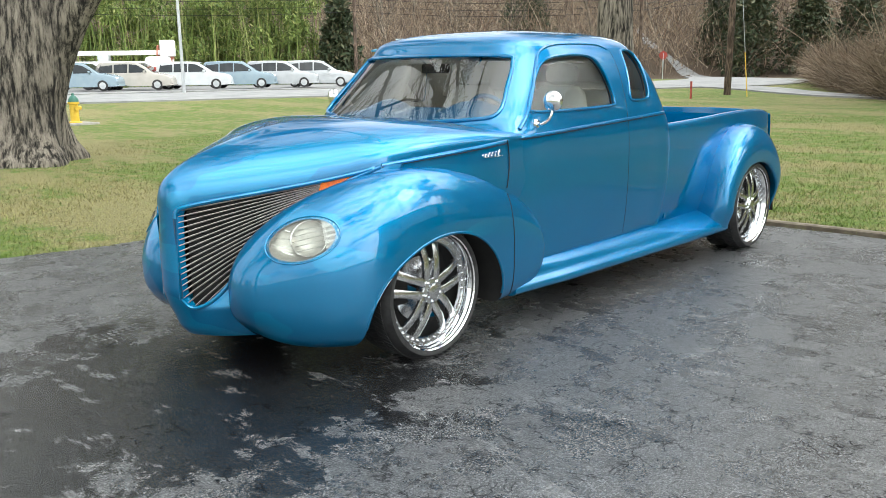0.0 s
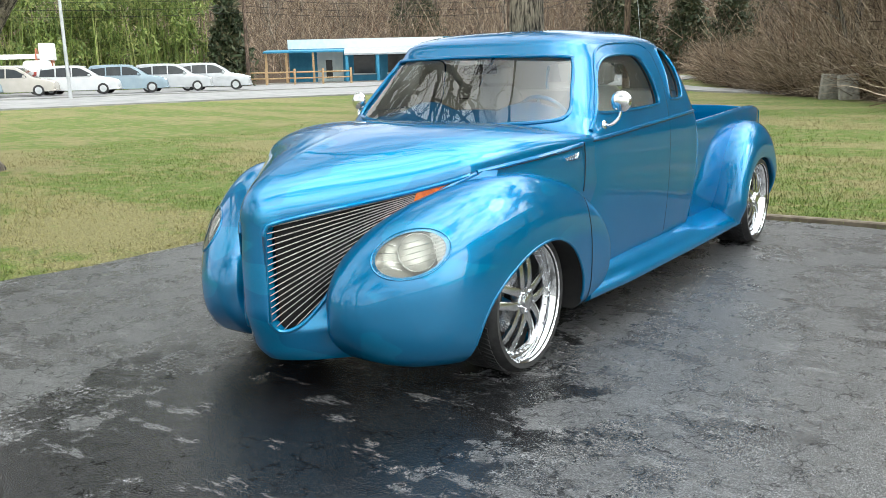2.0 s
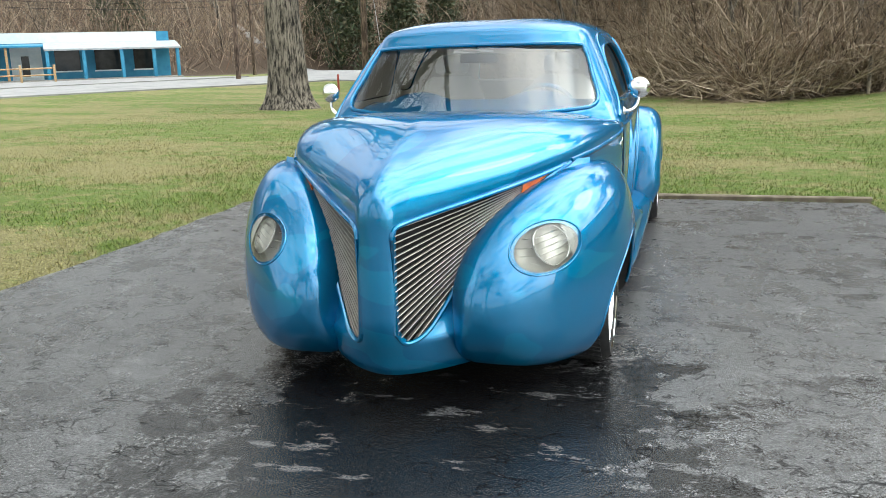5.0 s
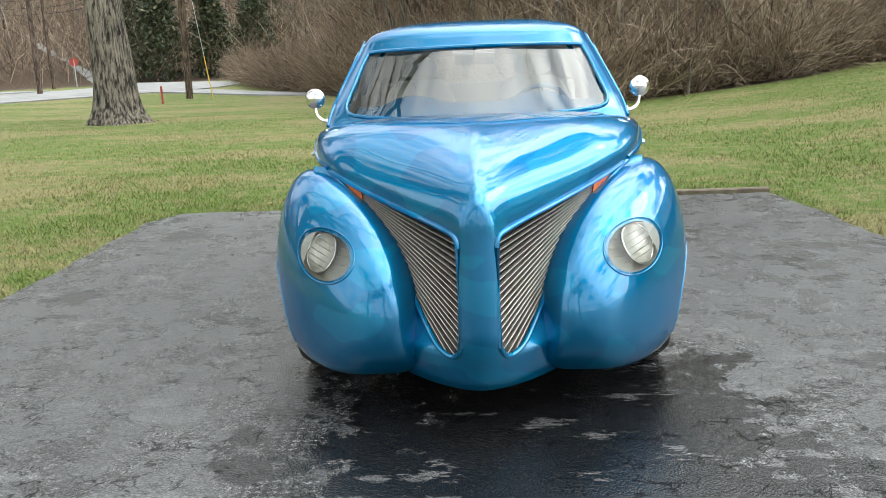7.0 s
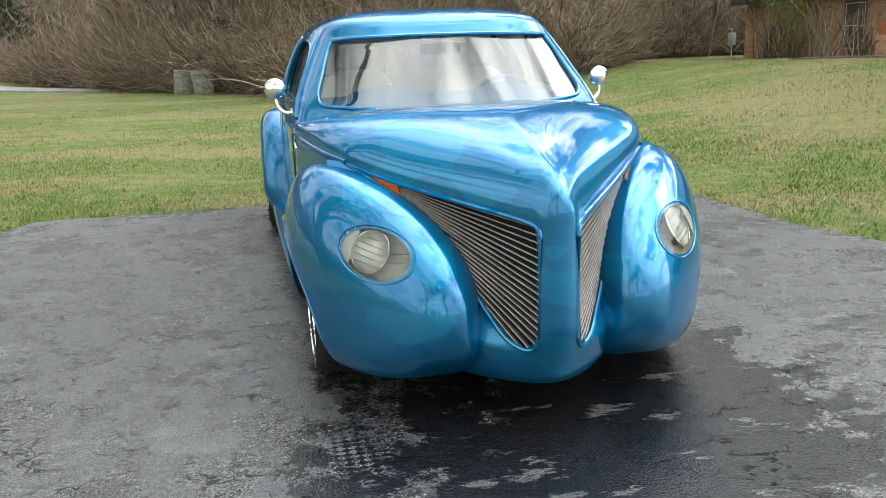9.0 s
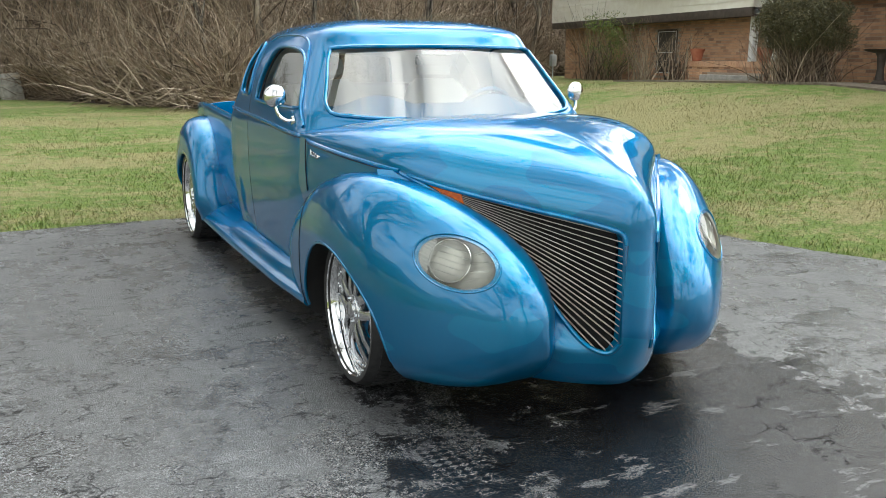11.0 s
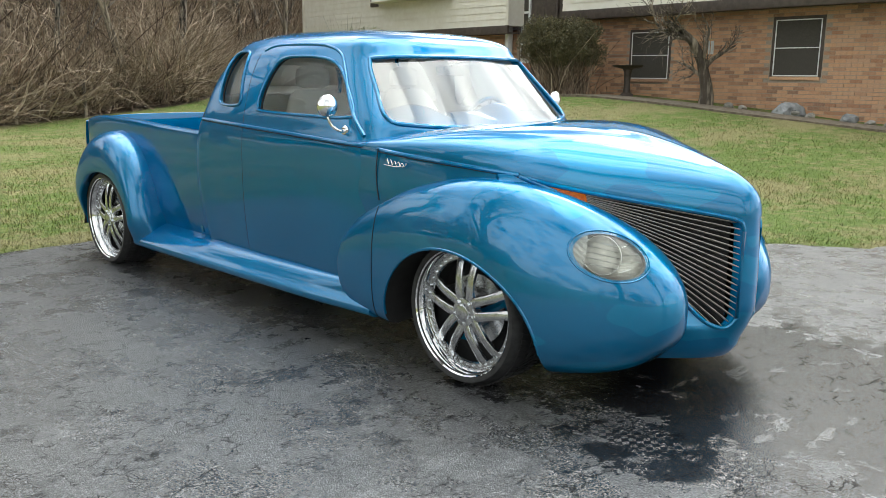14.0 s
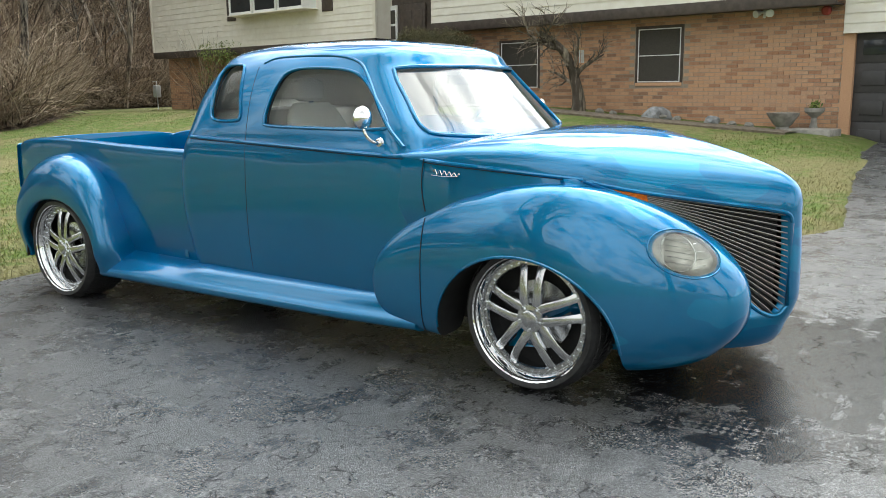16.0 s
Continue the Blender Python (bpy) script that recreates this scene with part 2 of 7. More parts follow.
def make_tinted(name, rough, *stops):
    """A colour of its own for each loose piece of a mesh."""
    m = Mat(name, stops[0][1], rough)
    o = m.n.new("ShaderNodeNewGeometry").outputs["Random Per Island"]
    m.to("Base Color", m.ramp(o, *stops))
    return m.m


def make_glass(name, tint=(0.9, 0.95, 0.95), rough=0.0, ior=1.5):
    m = bpy.data.materials.new(name)
    m.use_nodes = True
    n, l = m.node_tree.nodes, m.node_tree.links
    n.remove(n["Principled BSDF"])
    tr, gl, fr, mx = n.new("ShaderNodeBsdfTransparent"), n.new("ShaderNodeBsdfGlossy"), n.new("ShaderNodeFresnel"), n.new("ShaderNodeMixShader")
    tr.inputs["Color"].default_value = (*tint, 1)
    gl.inputs["Roughness"].default_value = rough
    fr.inputs["IOR"].default_value = ior
    l.new(fr.outputs[0], mx.inputs[0])
    l.new(tr.outputs[0], mx.inputs[1])
    l.new(gl.outputs[0], mx.inputs[2])
    l.new(mx.outputs[0], n["Material Output"].inputs["Surface"])
    return m


PAINT = make_paint()
ASPHALT = make_asphalt()
LAWN = make_lawn()
GLASS = make_glass("windscreen_glass", (0.96, 0.98, 0.98), 0.0, 2.2)
SIDEGLASS = make_glass("side_glass", (0.86, 0.9, 0.89), 0.0, 1.45)
LENS = make_glass("lamp_lens", (0.93, 0.94, 0.9))
CHROME = speckled("chrome", (0.86, 0.87, 0.88), (0.8, 0.81, 0.83), 3, 0.06, 0, 1.0)
ALLOY = speckled("brushed_alloy", (0.70, 0.71, 0.73), (0.58, 0.59, 0.61), 25, 0.24, 0, 1.0)
GRILLE_METAL = speckled("grille_bars", (0.46, 0.43, 0.40), (0.34, 0.315, 0.29), 18, 0.42, 0, 0.35)
RUBBER = speckled("tyre_rubber", (0.014, 0.014, 0.015), (0.03, 0.03, 0.031), 30, 0.55, 0.15)
# near-black for rubber and dark parts; also puts shade into hollows by colour
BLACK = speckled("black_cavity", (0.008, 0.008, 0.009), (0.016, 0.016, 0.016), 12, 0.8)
SEAM = speckled("panel_gap", (0.002, 0.01, 0.025), (0.004, 0.018, 0.04), 12, 0.6)
LEATHER = speckled("cream_leather", (0.78, 0.75, 0.68), (0.84, 0.81, 0.75), 9, 0.5, 0.06)
AMBER = speckled("amber_lens", (0.75, 0.17, 0.012), (0.6, 0.1, 0.008), 60, 0.12)
WHITE = speckled("white_paint", (0.74, 0.75, 0.75), (0.80, 0.80, 0.79), 6, 0.5)
BRICK = make_bricks()
BLADE = make_blade()
MORTAR = speckled("mortar", (0.30, 0.25, 0.20), (0.38, 0.32, 0.26), 30, 0.95, 0.2)
SIDING = speckled("cream_siding", (0.74, 0.70, 0.62), (0.80, 0.77, 0.70), 4, 0.6)
BROWN = speckled("dark_brown_trim", (0.055, 0.042, 0.036), (0.085, 0.066, 0.056), 8, 0.6)
CHARCOAL = speckled("charcoal_door", (0.045, 0.043, 0.045), (0.06, 0.057, 0.06), 6, 0.55)
SCREEN = speckled("insect_screen", (0.050, 0.045, 0.038), (0.068, 0.061, 0.052), 40, 0.8)
REFLECTOR = speckled("lamp_reflector", (0.60, 0.59, 0.56), (0.42, 0.415, 0.395), 16, 0.3, 0, 0.4)
EARTH = speckled("earthy_edging", (0.10, 0.08, 0.06), (0.20, 0.165, 0.125), 9, 0.95, 0.3)
CONCRETE = speckled("weathered_concrete", (0.22, 0.21, 0.19), (0.36, 0.34, 0.31), 7, 0.9, 0.2)
STONE = speckled("grey_stone", (0.16, 0.17, 0.18), (0.34, 0.35, 0.36), 5, 0.85, 0.3)
TERRACOTTA = speckled("terracotta", (0.36, 0.11, 0.06), (0.44, 0.16, 0.09), 9, 0.8)
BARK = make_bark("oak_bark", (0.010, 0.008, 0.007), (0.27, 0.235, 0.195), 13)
GREYBARK = make_bark("grey_bark", (0.09, 0.07, 0.055), (0.32, 0.27, 0.215), 5)
POLE = make_bark("pole_timber", (0.07, 0.045, 0.033), (0.19, 0.135, 0.10), 12)
TWIG = make_tinted("dry_twigs", 0.9, (0.0, (0.032, 0.022, 0.015)), (0.35, (0.135, 0.095, 0.064)), (0.7, (0.31, 0.235, 0.165)), (0.9, (0.50, 0.41, 0.31)), (1.0, (0.19, 0.095, 0.055)))
STRAWTWIG = make_tinted("pale_bramble", 0.85, (0.0, (0.16, 0.12, 0.08)), (0.6, (0.36, 0.285, 0.20)), (1.0, (0.55, 0.46, 0.35)))
LEAFGREEN = make_tinted("bamboo_leaves", 0.6, (0.0, (0.06, 0.10, 0.02)), (0.4, (0.13, 0.19, 0.035)), (0.75, (0.22, 0.28, 0.065)), (1.0, (0.30, 0.30, 0.11)))
BUSHLEAF = make_tinted("clipped_leaves", 0.6, (0.0, (0.035, 0.036, 0.014)), (0.6, (0.085, 0.08, 0.03)), (1.0, (0.17, 0.13, 0.06)))
DARKLEAF = make_tinted("evergreen_leaves", 0.6, (0.0, (0.018, 0.032, 0.012)), (0.6, (0.04, 0.06, 0.022)), (1.0, (0.10, 0.085, 0.04)))
ROAD = speckled("pale_road", (0.20, 0.20, 0.205), (0.30, 0.30, 0.30), 1.2, 0.75, 0.1)
YELLOW = speckled("hydrant_yellow", (0.62, 0.40, 0.04), (0.70, 0.47, 0.06), 9, 0.45)
GREENPAINT = speckled("hydrant_green", (0.03, 0.13, 0.10), (0.05, 0.17, 0.13), 9, 0.45)
SHOPBLUE = speckled("shop_blue", (0.02, 0.20, 0.36), (0.035, 0.26, 0.42), 2, 0.6)
SHOPWHITE = speckled("shop_white", (0.62, 0.70, 0.72), (0.72, 0.78, 0.79), 2, 0.6)
TIMBER = speckled("raw_timber", (0.34, 0.22, 0.11), (0.46, 0.32, 0.18), 9, 0.85)
BARNRED = speckled("barn_red", (0.33, 0.05, 0.04), (0.42, 0.08, 0.06), 5, 0.8)
ROOFGREY = speckled("roof_metal", (0.30, 0.34, 0.37), (0.40, 0.43, 0.45), 3, 0.5)
VANWHITE = speckled("van_white", (0.50, 0.52, 0.54), (0.56, 0.57, 0.58), 2, 0.25)
VANSILVER = speckled("van_silver", (0.42, 0.44, 0.46), (0.48, 0.50, 0.52), 2, 0.25, 0, 0.4)
VANBLUE = speckled("van_blue", (0.24, 0.32, 0.38), (0.28, 0.36, 0.41), 2, 0.25, 0, 0.3)
VANBEIGE = speckled("van_beige", (0.42, 0.40, 0.36), (0.48, 0.45, 0.41), 2, 0.25, 0, 0.3)
DARKGLASS = speckled("dark_glass", (0.02, 0.024, 0.028), (0.03, 0.034, 0.038), 2, 0.08)
GALV = speckled("galvanised", (0.50, 0.52, 0.54), (0.58, 0.60, 0.61), 6, 0.4, 0, 0.5)


# ---- mesh helpers ----
def finish(me, mats, smooth=35):
    for m in mats if isinstance(mats, (list, tuple)) else [mats]:
        me.materials.append(m)
    if smooth:
        me.shade_smooth()
        me.set_sharp_from_angle(angle=radians(smooth))
    else:
        me.shade_flat()
    return me


def part(name, bm, mats, parent=None, label="", smooth=35):
    """Link a bmesh as one mesh object under a thing or a part."""
    me = bpy.data.meshes.new(name)
    bm.normal_update()
    bm.to_mesh(me)
    bm.free()
    ob = new(name, finish(me, mats, smooth))
    ob.parent = parent
    return tagged(ob, label)


def raw(name, verts, faces, mats, parent=None, smooth=0):
    me = bpy.data.meshes.new(name)
    me.from_pydata(verts, [], faces)
    ob = new(name, finish(me, mats, smooth))
    ob.parent = parent
    return ob


def thing(name, label, category, group="", at=(0, 0, 0)):
    e = new(name)
    e.location = at
    e.empty_display_size = 0.2
    return tagged(e, label, category, group)


def crv(pts, n, closed=False):
    """n points along a smooth curve through pts."""
    p = np.array(pts, float)
    k = len(p)
    if closed:
        q = np.vstack([p[-1], p, p[0], p[1]])
    else:
        q = np.vstack([2 * p[0] - p[1], p, 2 * p[-1] - p[-2]])
    segs = k if closed else k - 1
    out = []
    for u in np.linspace(0, segs, n, endpoint=not closed):
        i = min(int(u), segs - 1)
        t = u - i
        a, b, c, d = q[i], q[i + 1], q[i + 2], q[i + 3]
        out.append(0.5 * (2 * b + (c - a) * t + (2 * a - 5 * b + 4 * c - d) * t * t + (3 * b - a - 3 * c + d) * t ** 3))
    return np.array(out)


def loft(rings, wrap=False, caps=(False, False), bm=None, mat=0):
    """A skin over rings of equal length."""
    bm = bm or bmesh.new()
    v = [[bm.verts.new(p) for p in r] for r in rings]
    n = len(v[0])
    for a, b in zip(v, v[1:]):
        for i in range(n if wrap else n - 1):
            j = (i + 1) % n
            f = bm.faces.new((a[i], a[j], b[j], b[i]))
            f.material_index = mat
    if caps[0]:
        bm.faces.new(v[0][::-1]).material_index = mat
    if caps[1]:
        bm.faces.new(v[-1]).material_index = mat
    return bm


def tube(pts, r, n=8, bm=None, closed=False, flat=1.0, mat=0):
    """A round bar along pts; r: one radius or one for each point."""
    bm = bm or bmesh.new()
    p = [Vector(q) for q in pts]
    rs = r if isinstance(r, (list, tuple, np.ndarray)) else [r] * len(p)
    rings, up = [], None
    for i, q in enumerate(p):
        a = p[i - 1] if (i or closed) else p[i]
        b = p[(i + 1) % len(p)] if (i < len(p) - 1 or closed) else p[i]
        t = (b - a).normalized()
        up = (up - t * up.dot(t)).normalized() if up else t.orthogonal().normalized()
        s = t.cross(up)
        rings.append([q + (up * math.cos(k * math.tau / n) * flat + s * math.sin(k * math.tau / n)) * rs[i] for k in range(n)])
    if closed:
        rings.append(rings[0])
        loft(rings, True, (False, False), bm, mat)
        bmesh.ops.remove_doubles(bm, verts=bm.verts, dist=1e-5)
        return bm
    return loft(rings, True, (True, True), bm, mat)


def box(x0, x1, y0, y1, z0, z1, bm=None, bevel=0.0, mat=0):
    own = bmesh.new()
    bmesh.ops.create_cube(own, size=1)
    bmesh.ops.scale(own, vec=(x1 - x0, y1 - y0, z1 - z0), verts=own.verts)
    bmesh.ops.translate(own, vec=((x0 + x1) / 2, (y0 + y1) / 2, (z0 + z1) / 2), verts=own.verts)
    if bevel:
        bmesh.ops.bevel(own, geom=own.edges[:], offset=bevel, segments=2, affect="EDGES", profile=0.5)
    for f in own.faces:
        f.material_index = mat
    if bm is None:
        return own
    me = bpy.data.meshes.new("tmp")
    own.to_mesh(me)
    own.free()
    bm.from_mesh(me)
    bpy.data.meshes.remove(me)
    return bm


def prism(outline, axis, lo, hi, mat=0):
    """A closed outline in the two other axes, drawn out along axis from lo to hi."""
    def p3(a, b, c):
        return {"x": (c, a, b), "y": (a, c, b), "z": (a, b, c)}[axis]
    bm = bmesh.new()
    r0 = [bm.verts.new(p3(a, b, lo)) for a, b in outline]
    r1 = [bm.verts.new(p3(a, b, hi)) for a, b in outline]
    n = len(r0)
    for i in range(n):
        bm.faces.new((r0[i], r0[(i + 1) % n], r1[(i + 1) % n], r1[i]))
    bm.faces.new(r0[::-1])
    bm.faces.new(r1)
    bmesh.ops.recalc_face_normals(bm, faces=bm.faces)
    for f in bm.faces:
        f.material_index = mat
    return bm


def lathe(profile, n=40, axis="x", bm=None, mat=0):
    """profile: (along the axis, radius) rows turned round the axis."""
    rings = []
    for k in range(n):
        c, s = math.cos(k * math.tau / n), math.sin(k * math.tau / n)
        rings.append([{"x": (a, r * c, r * s), "y": (r * c, a, r * s), "z": (r * c, r * s, a)}[axis] for a, r in profile])
    rings.append(rings[0])
    bm = loft(rings, False, (False, False), bm, mat)
    bmesh.ops.remove_doubles(bm, verts=bm.verts, dist=1e-5)
    bmesh.ops.recalc_face_normals(bm, faces=bm.faces)
    return bm


def mirrored(bm):
    """Mirror a bmesh across x = 0."""
    bmesh.ops.scale(bm, vec=(-1, 1, 1), verts=bm.verts)
    bmesh.ops.reverse_faces(bm, faces=bm.faces)
    return bm


def carve(ob, cutters=(), shell=0.0, inner=0, smooth=35):
    """Thicken a skin inwards and cut openings through it, then keep the plain mesh."""
    temps = []
    if shell:
        s = ob.modifiers.new("s", "SOLIDIFY")
        s.thickness, s.offset, s.material_offset, s.material_offset_rim = shell, -1, inner, 0
    for bm in cutters:
        me = bpy.data.meshes.new("cut")
        bm.to_mesh(me)
        bm.free()
        c = new("cut", me)
        for m in ob.data.materials:
            me.materials.append(m)
        temps.append(c)
        b = ob.modifiers.new("b", "BOOLEAN")
        b.operation, b.solver, b.object = "DIFFERENCE", "EXACT", c
    bpy.context.view_layer.update()
    me = bpy.data.meshes.new_from_object(ob.evaluated_get(bpy.context.evaluated_depsgraph_get()))
    old = ob.data
    ob.modifiers.clear()
    ob.data = me
    me.name = ob.name
    bpy.data.meshes.remove(old)
    me.shade_smooth()
    me.set_sharp_from_angle(angle=radians(smooth))
    for c in temps:
        d = c.data
        bpy.data.objects.remove(c)
        bpy.data.meshes.remove(d)
    return ob


def both(make):
    """Run a builder for the left (+1) and the right (-1) side."""
    return [make(1), make(-1)]


def sided(bm, side):
    return bm if side > 0 else mirrored(bm)


# ---- the lie of the land ----
def smooth01(a, b, x):
    t = np.clip((x - a) / (b - a), 0, 1)
    return t * t * (3 - 2 * t)


def wood_edge(x):
    """How far north the lawn reaches before the wooded bank."""
    x = np.asarray(x, float)
    east = 22.0 + 0.06 * np.abs(x + 2) + 0.7 * np.sin(x * 0.31) + 9.0 * smooth01(9, 17, x)
    west = np.interp(x, [-28, -17.4, -13, -10, -8.5, -7.6, -5.6, -3.5, -1.5, 0.5, 3, 6], [90, 58, 46.5, 42, 39.5, 37.5, 35, 32.5, 30.3, 26.3, 22.2, 22.8])
    k = smooth01(3, 6, x)
    return west * (1 - k) + east * k


def land(x, y):
    """Height of the ground."""
    x, y = np.asarray(x, float), np.asarray(y, float)
    bank = np.interp(y, [-4, 0.2, 1.5, 5, 8, 10, 14, 18.5, 27, 40], [0.05, 0.2, 0.44, 0.68, 0.9, 1.0, 0.95, 0.84, 0.7, 0.7])
    east = smooth01(3.4, 14.0, x) * bank
    wood = smooth01(-13, -3, x) * smooth01(70, 40, x) * np.clip(y - wood_edge(x) - 1.0, 0, 90) * 0.52
    road = smooth01(-10, -30, x - 0.25 * (y - 20)) * 0.35
    r = np.hypot(x + 5, y)
    far = np.clip(r - 88, 0, 200) * 0.28 * smooth01(-60, 0, y) * smooth01(30, -10, x)
    return east + np.minimum(wood, 7.5) + road + np.minimum(far, 40)


def ground_z(x, y):
    return float(land(x, y))


# ---- the truck ----
from mathutils.bvhtree import BVHTree

truck = thing("pickup_truck", "custom metallic blue vintage pickup truck parked on wet asphalt", "pickup truck")

# half outlines of the cab seen from above, from the front's middle to the back's middle, level by level
CAB = [
    (0.30, [(0, 0.66), (0.4, 0.66), (0.68, 0.67), (0.835, 0.74), (0.85, 1.5), (0.845, 2.25), (0.80, 2.48), (0.45, 2.53), (0, 2.53)]),
    (0.42, [(0, 0.64), (0.4, 0.64), (0.70, 0.65), (0.865, 0.72), (0.88, 1.5), (0.875, 2.27), (0.83, 2.52), (0.46, 2.56), (0, 2.56)]),
    (0.70, [(0, 0.62), (0.4, 0.62), (0.72, 0.63), (0.89, 0.70), (0.908, 1.5), (0.905, 2.29), (0.865, 2.56), (0.48, 2.60), (0, 2.60)]),
    (0.95, [(0, 0.58), (0.4, 0.59), (0.73, 0.63), (0.90, 0.72), (0.918, 1.5), (0.915, 2.29), (0.872, 2.56), (0.49, 2.61), (0, 2.615)]),
    (1.12, [(0, 0.50), (0.42, 0.53), (0.74, 0.63), (0.90, 0.77), (0.912, 1.5), (0.912, 2.26), (0.868, 2.53), (0.50, 2.61), (0, 2.62)]),
    (1.20, [(0, 0.50), (0.42, 0.53), (0.75, 0.655), (0.885, 0.84), (0.90, 1.5), (0.90, 2.22), (0.855, 2.50), (0.50, 2.60), (0, 2.62)]),
    (1.28, [(0, 0.575), (0.42, 0.605), (0.75, 0.72), (0.865, 0.92), (0.885, 1.5), (0.883, 2.2), (0.832, 2.475), (0.48, 2.585), (0, 2.605)]),
    (1.45, [(0, 0.735), (0.40, 0.765), (0.69, 0.87), (0.80, 1.08), (0.835, 1.5), (0.83, 2.15), (0.77, 2.43), (0.45, 2.56), (0, 2.58)]),
    (1.60, [(0, 0.885), (0.39, 0.91), (0.635, 1.005), (0.725, 1.2), (0.762, 1.6), (0.752, 2.1), (0.68, 2.36), (0.40, 2.50), (0, 2.53)]),
    (1.69, [(0, 0.955), (0.36, 0.975), (0.58, 1.055), (0.658, 1.22), (0.69, 1.6), (0.675, 2.07), (0.595, 2.31), (0.35, 2.43), (0, 2.455)]),
    (1.735, [(0, 1.06), (0.31, 1.08), (0.49, 1.16), (0.56, 1.3), (0.585, 1.6), (0.575, 2.0), (0.49, 2.22), (0.29, 2.33), (0, 2.355)]),
    (1.765, [(0, 1.25), (0.23, 1.27), (0.36, 1.33), (0.41, 1.45), (0.42, 1.65), (0.41, 1.92), (0.35, 2.08), (0.21, 2.16), (0, 2.18)]),
    (1.778, [(0, 1.5), (0.1, 1.51), (0.16, 1.55), (0.18, 1.6), (0.19, 1.68), (0.18, 1.77), (0.15, 1.83), (0.09, 1.86), (0, 1.87)]),
]


def cab_rings(n_level=64, n_plan=56):
    rows = np.array([[(x, y, z) for x, y in pts] for z, pts in CAB])
    cols = np.array([crv(rows[:, k], n_level) for k in range(rows.shape[1])])
    return [crv(cols[:, i], n_plan) for i in range(n_level)]


CAB_RINGS = cab_rings()


def cab_x(y, z):
    """How far the cab's flank stands off the middle at y and z."""
    zs = np.array([r[:, 2].mean() for r in CAB_RINGS])
    i = int(np.clip(np.searchsorted(zs, z) - 1, 0, len(zs) - 2))
    t = np.clip((z - zs[i]) / (zs[i + 1] - zs[i]), 0, 1)
    r = CAB_RINGS[i] * (1 - t) + CAB_RINGS[i + 1] * t
    near = np.abs(r[:, 1] - y) + np.where(r[:, 0] < 0.45, 9, 0)
    k = int(np.clip(near.argmin(), 1, len(r) - 2))
    j = k + 1 if (y - r[k, 1]) * (r[k + 1, 1] - r[k, 1]) > 0 else k - 1
    d = r[j, 1] - r[k, 1]
    u = 0 if abs(d) < 1e-6 else np.clip((y - r[k, 1]) / d, 0, 1)
    return float(r[k, 0] * (1 - u) + r[j, 0] * u)


def rounded(pts, n=48):
    return [tuple(p) for p in crv(pts, n, True)]


SIDE_WINDOW = [(0.885, 1.30), (1.00, 1.43), (1.13, 1.545), (1.27, 1.592), (1.50, 1.605), (1.65, 1.59), (1.72, 1.53), (1.765, 1.40), (1.775, 1.305), (1.72, 1.278), (1.3, 1.27), (0.94, 1.272)]
QUARTER_WINDOW = [(1.985, 1.33), (2.02, 1.47), (2.06, 1.60), (2.10, 1.635), (2.22, 1.635), (2.285, 1.59), (2.275, 1.47), (2.255, 1.34), (2.20, 1.305), (2.04, 1.303)]
WINDSCREEN = [(-0.755, 1.272), (-0.71, 1.43), (-0.655, 1.565), (-0.60, 1.598), (-0.3, 1.607), (0, 1.61), (0.3, 1.607), (0.60, 1.598), (0.655, 1.565), (0.71, 1.43), (0.755, 1.272), (0.62, 1.235), (0.3, 1.218), (0, 1.213), (-0.3, 1.218), (-0.62, 1.235)]
REAR_WINDOW = [(-0.36, 1.36), (-0.34, 1.50), (-0.28, 1.55), (0, 1.56), (0.28, 1.55), (0.34, 1.50), (0.36, 1.36), (0.30, 1.32), (0, 1.315), (-0.30, 1.32)]


def build_cab():
    rings = []
    for r in CAB_RINGS:
        left = [tuple(p) for p in r]
        right = [(-x, y, z) for x, y, z in left[-2:0:-1]]
        rings.append(left + right)
    bm = loft(rings, True, (False, True))
    bmesh.ops.recalc_face_normals(bm, faces=bm.faces)
    cab = part("cab", bm, [PAINT, LEATHER], truck)
    cuts = [prism(rounded(WINDSCREEN, 72), "y", 0.2, 1.45), prism(rounded(REAR_WINDOW), "y", 2.2, 3.0)]
    for s in (1, -1):
        for o in (SIDE_WINDOW, QUARTER_WINDOW):
            cuts.append(prism(rounded(o), "x", 0.45 * s, 1.3 * s))
    carve(cab, cuts, 0.035, 1, 32)
    for s in (1, -1):
        for o, nm in ((SIDE_WINDOW, "side_window"), (QUARTER_WINDOW, "quarter_window")):
            pts = rounded(o, 56)
            skin = smooth_skin([(y, z, cab_x(y, z) - 0.030) for y, z in pts])
            cy, cz = np.mean(pts, axis=0)
            bm = loft([[(skin(cy + (y - cy) * k, cz + (z - cz) * k), cy + (y - cy) * k, cz + (z - cz) * k) for y, z in pts] for k in (1.01, 0.8, 0.6, 0.4, 0.2, 0.02)], True, (False, True))
            bmesh.ops.recalc_face_normals(bm, faces=bm.faces)
            w = part(nm, sided(bm, s), SIDEGLASS, truck, "clear curved glass pane")
            w.visible_shadow = False
            part("window_trim", sided(tube([(cab_x(y, z) + 0.002, y, z) for y, z in pts], 0.010, 8, None, True), s), PAINT, truck, "raised blue window surround")
            part("window_seal", sided(tube([(cab_x(y, z) - 0.026, y, z) for y, z in pts], 0.007, 6, None, True), s), BLACK, truck, "black rubber window seal")


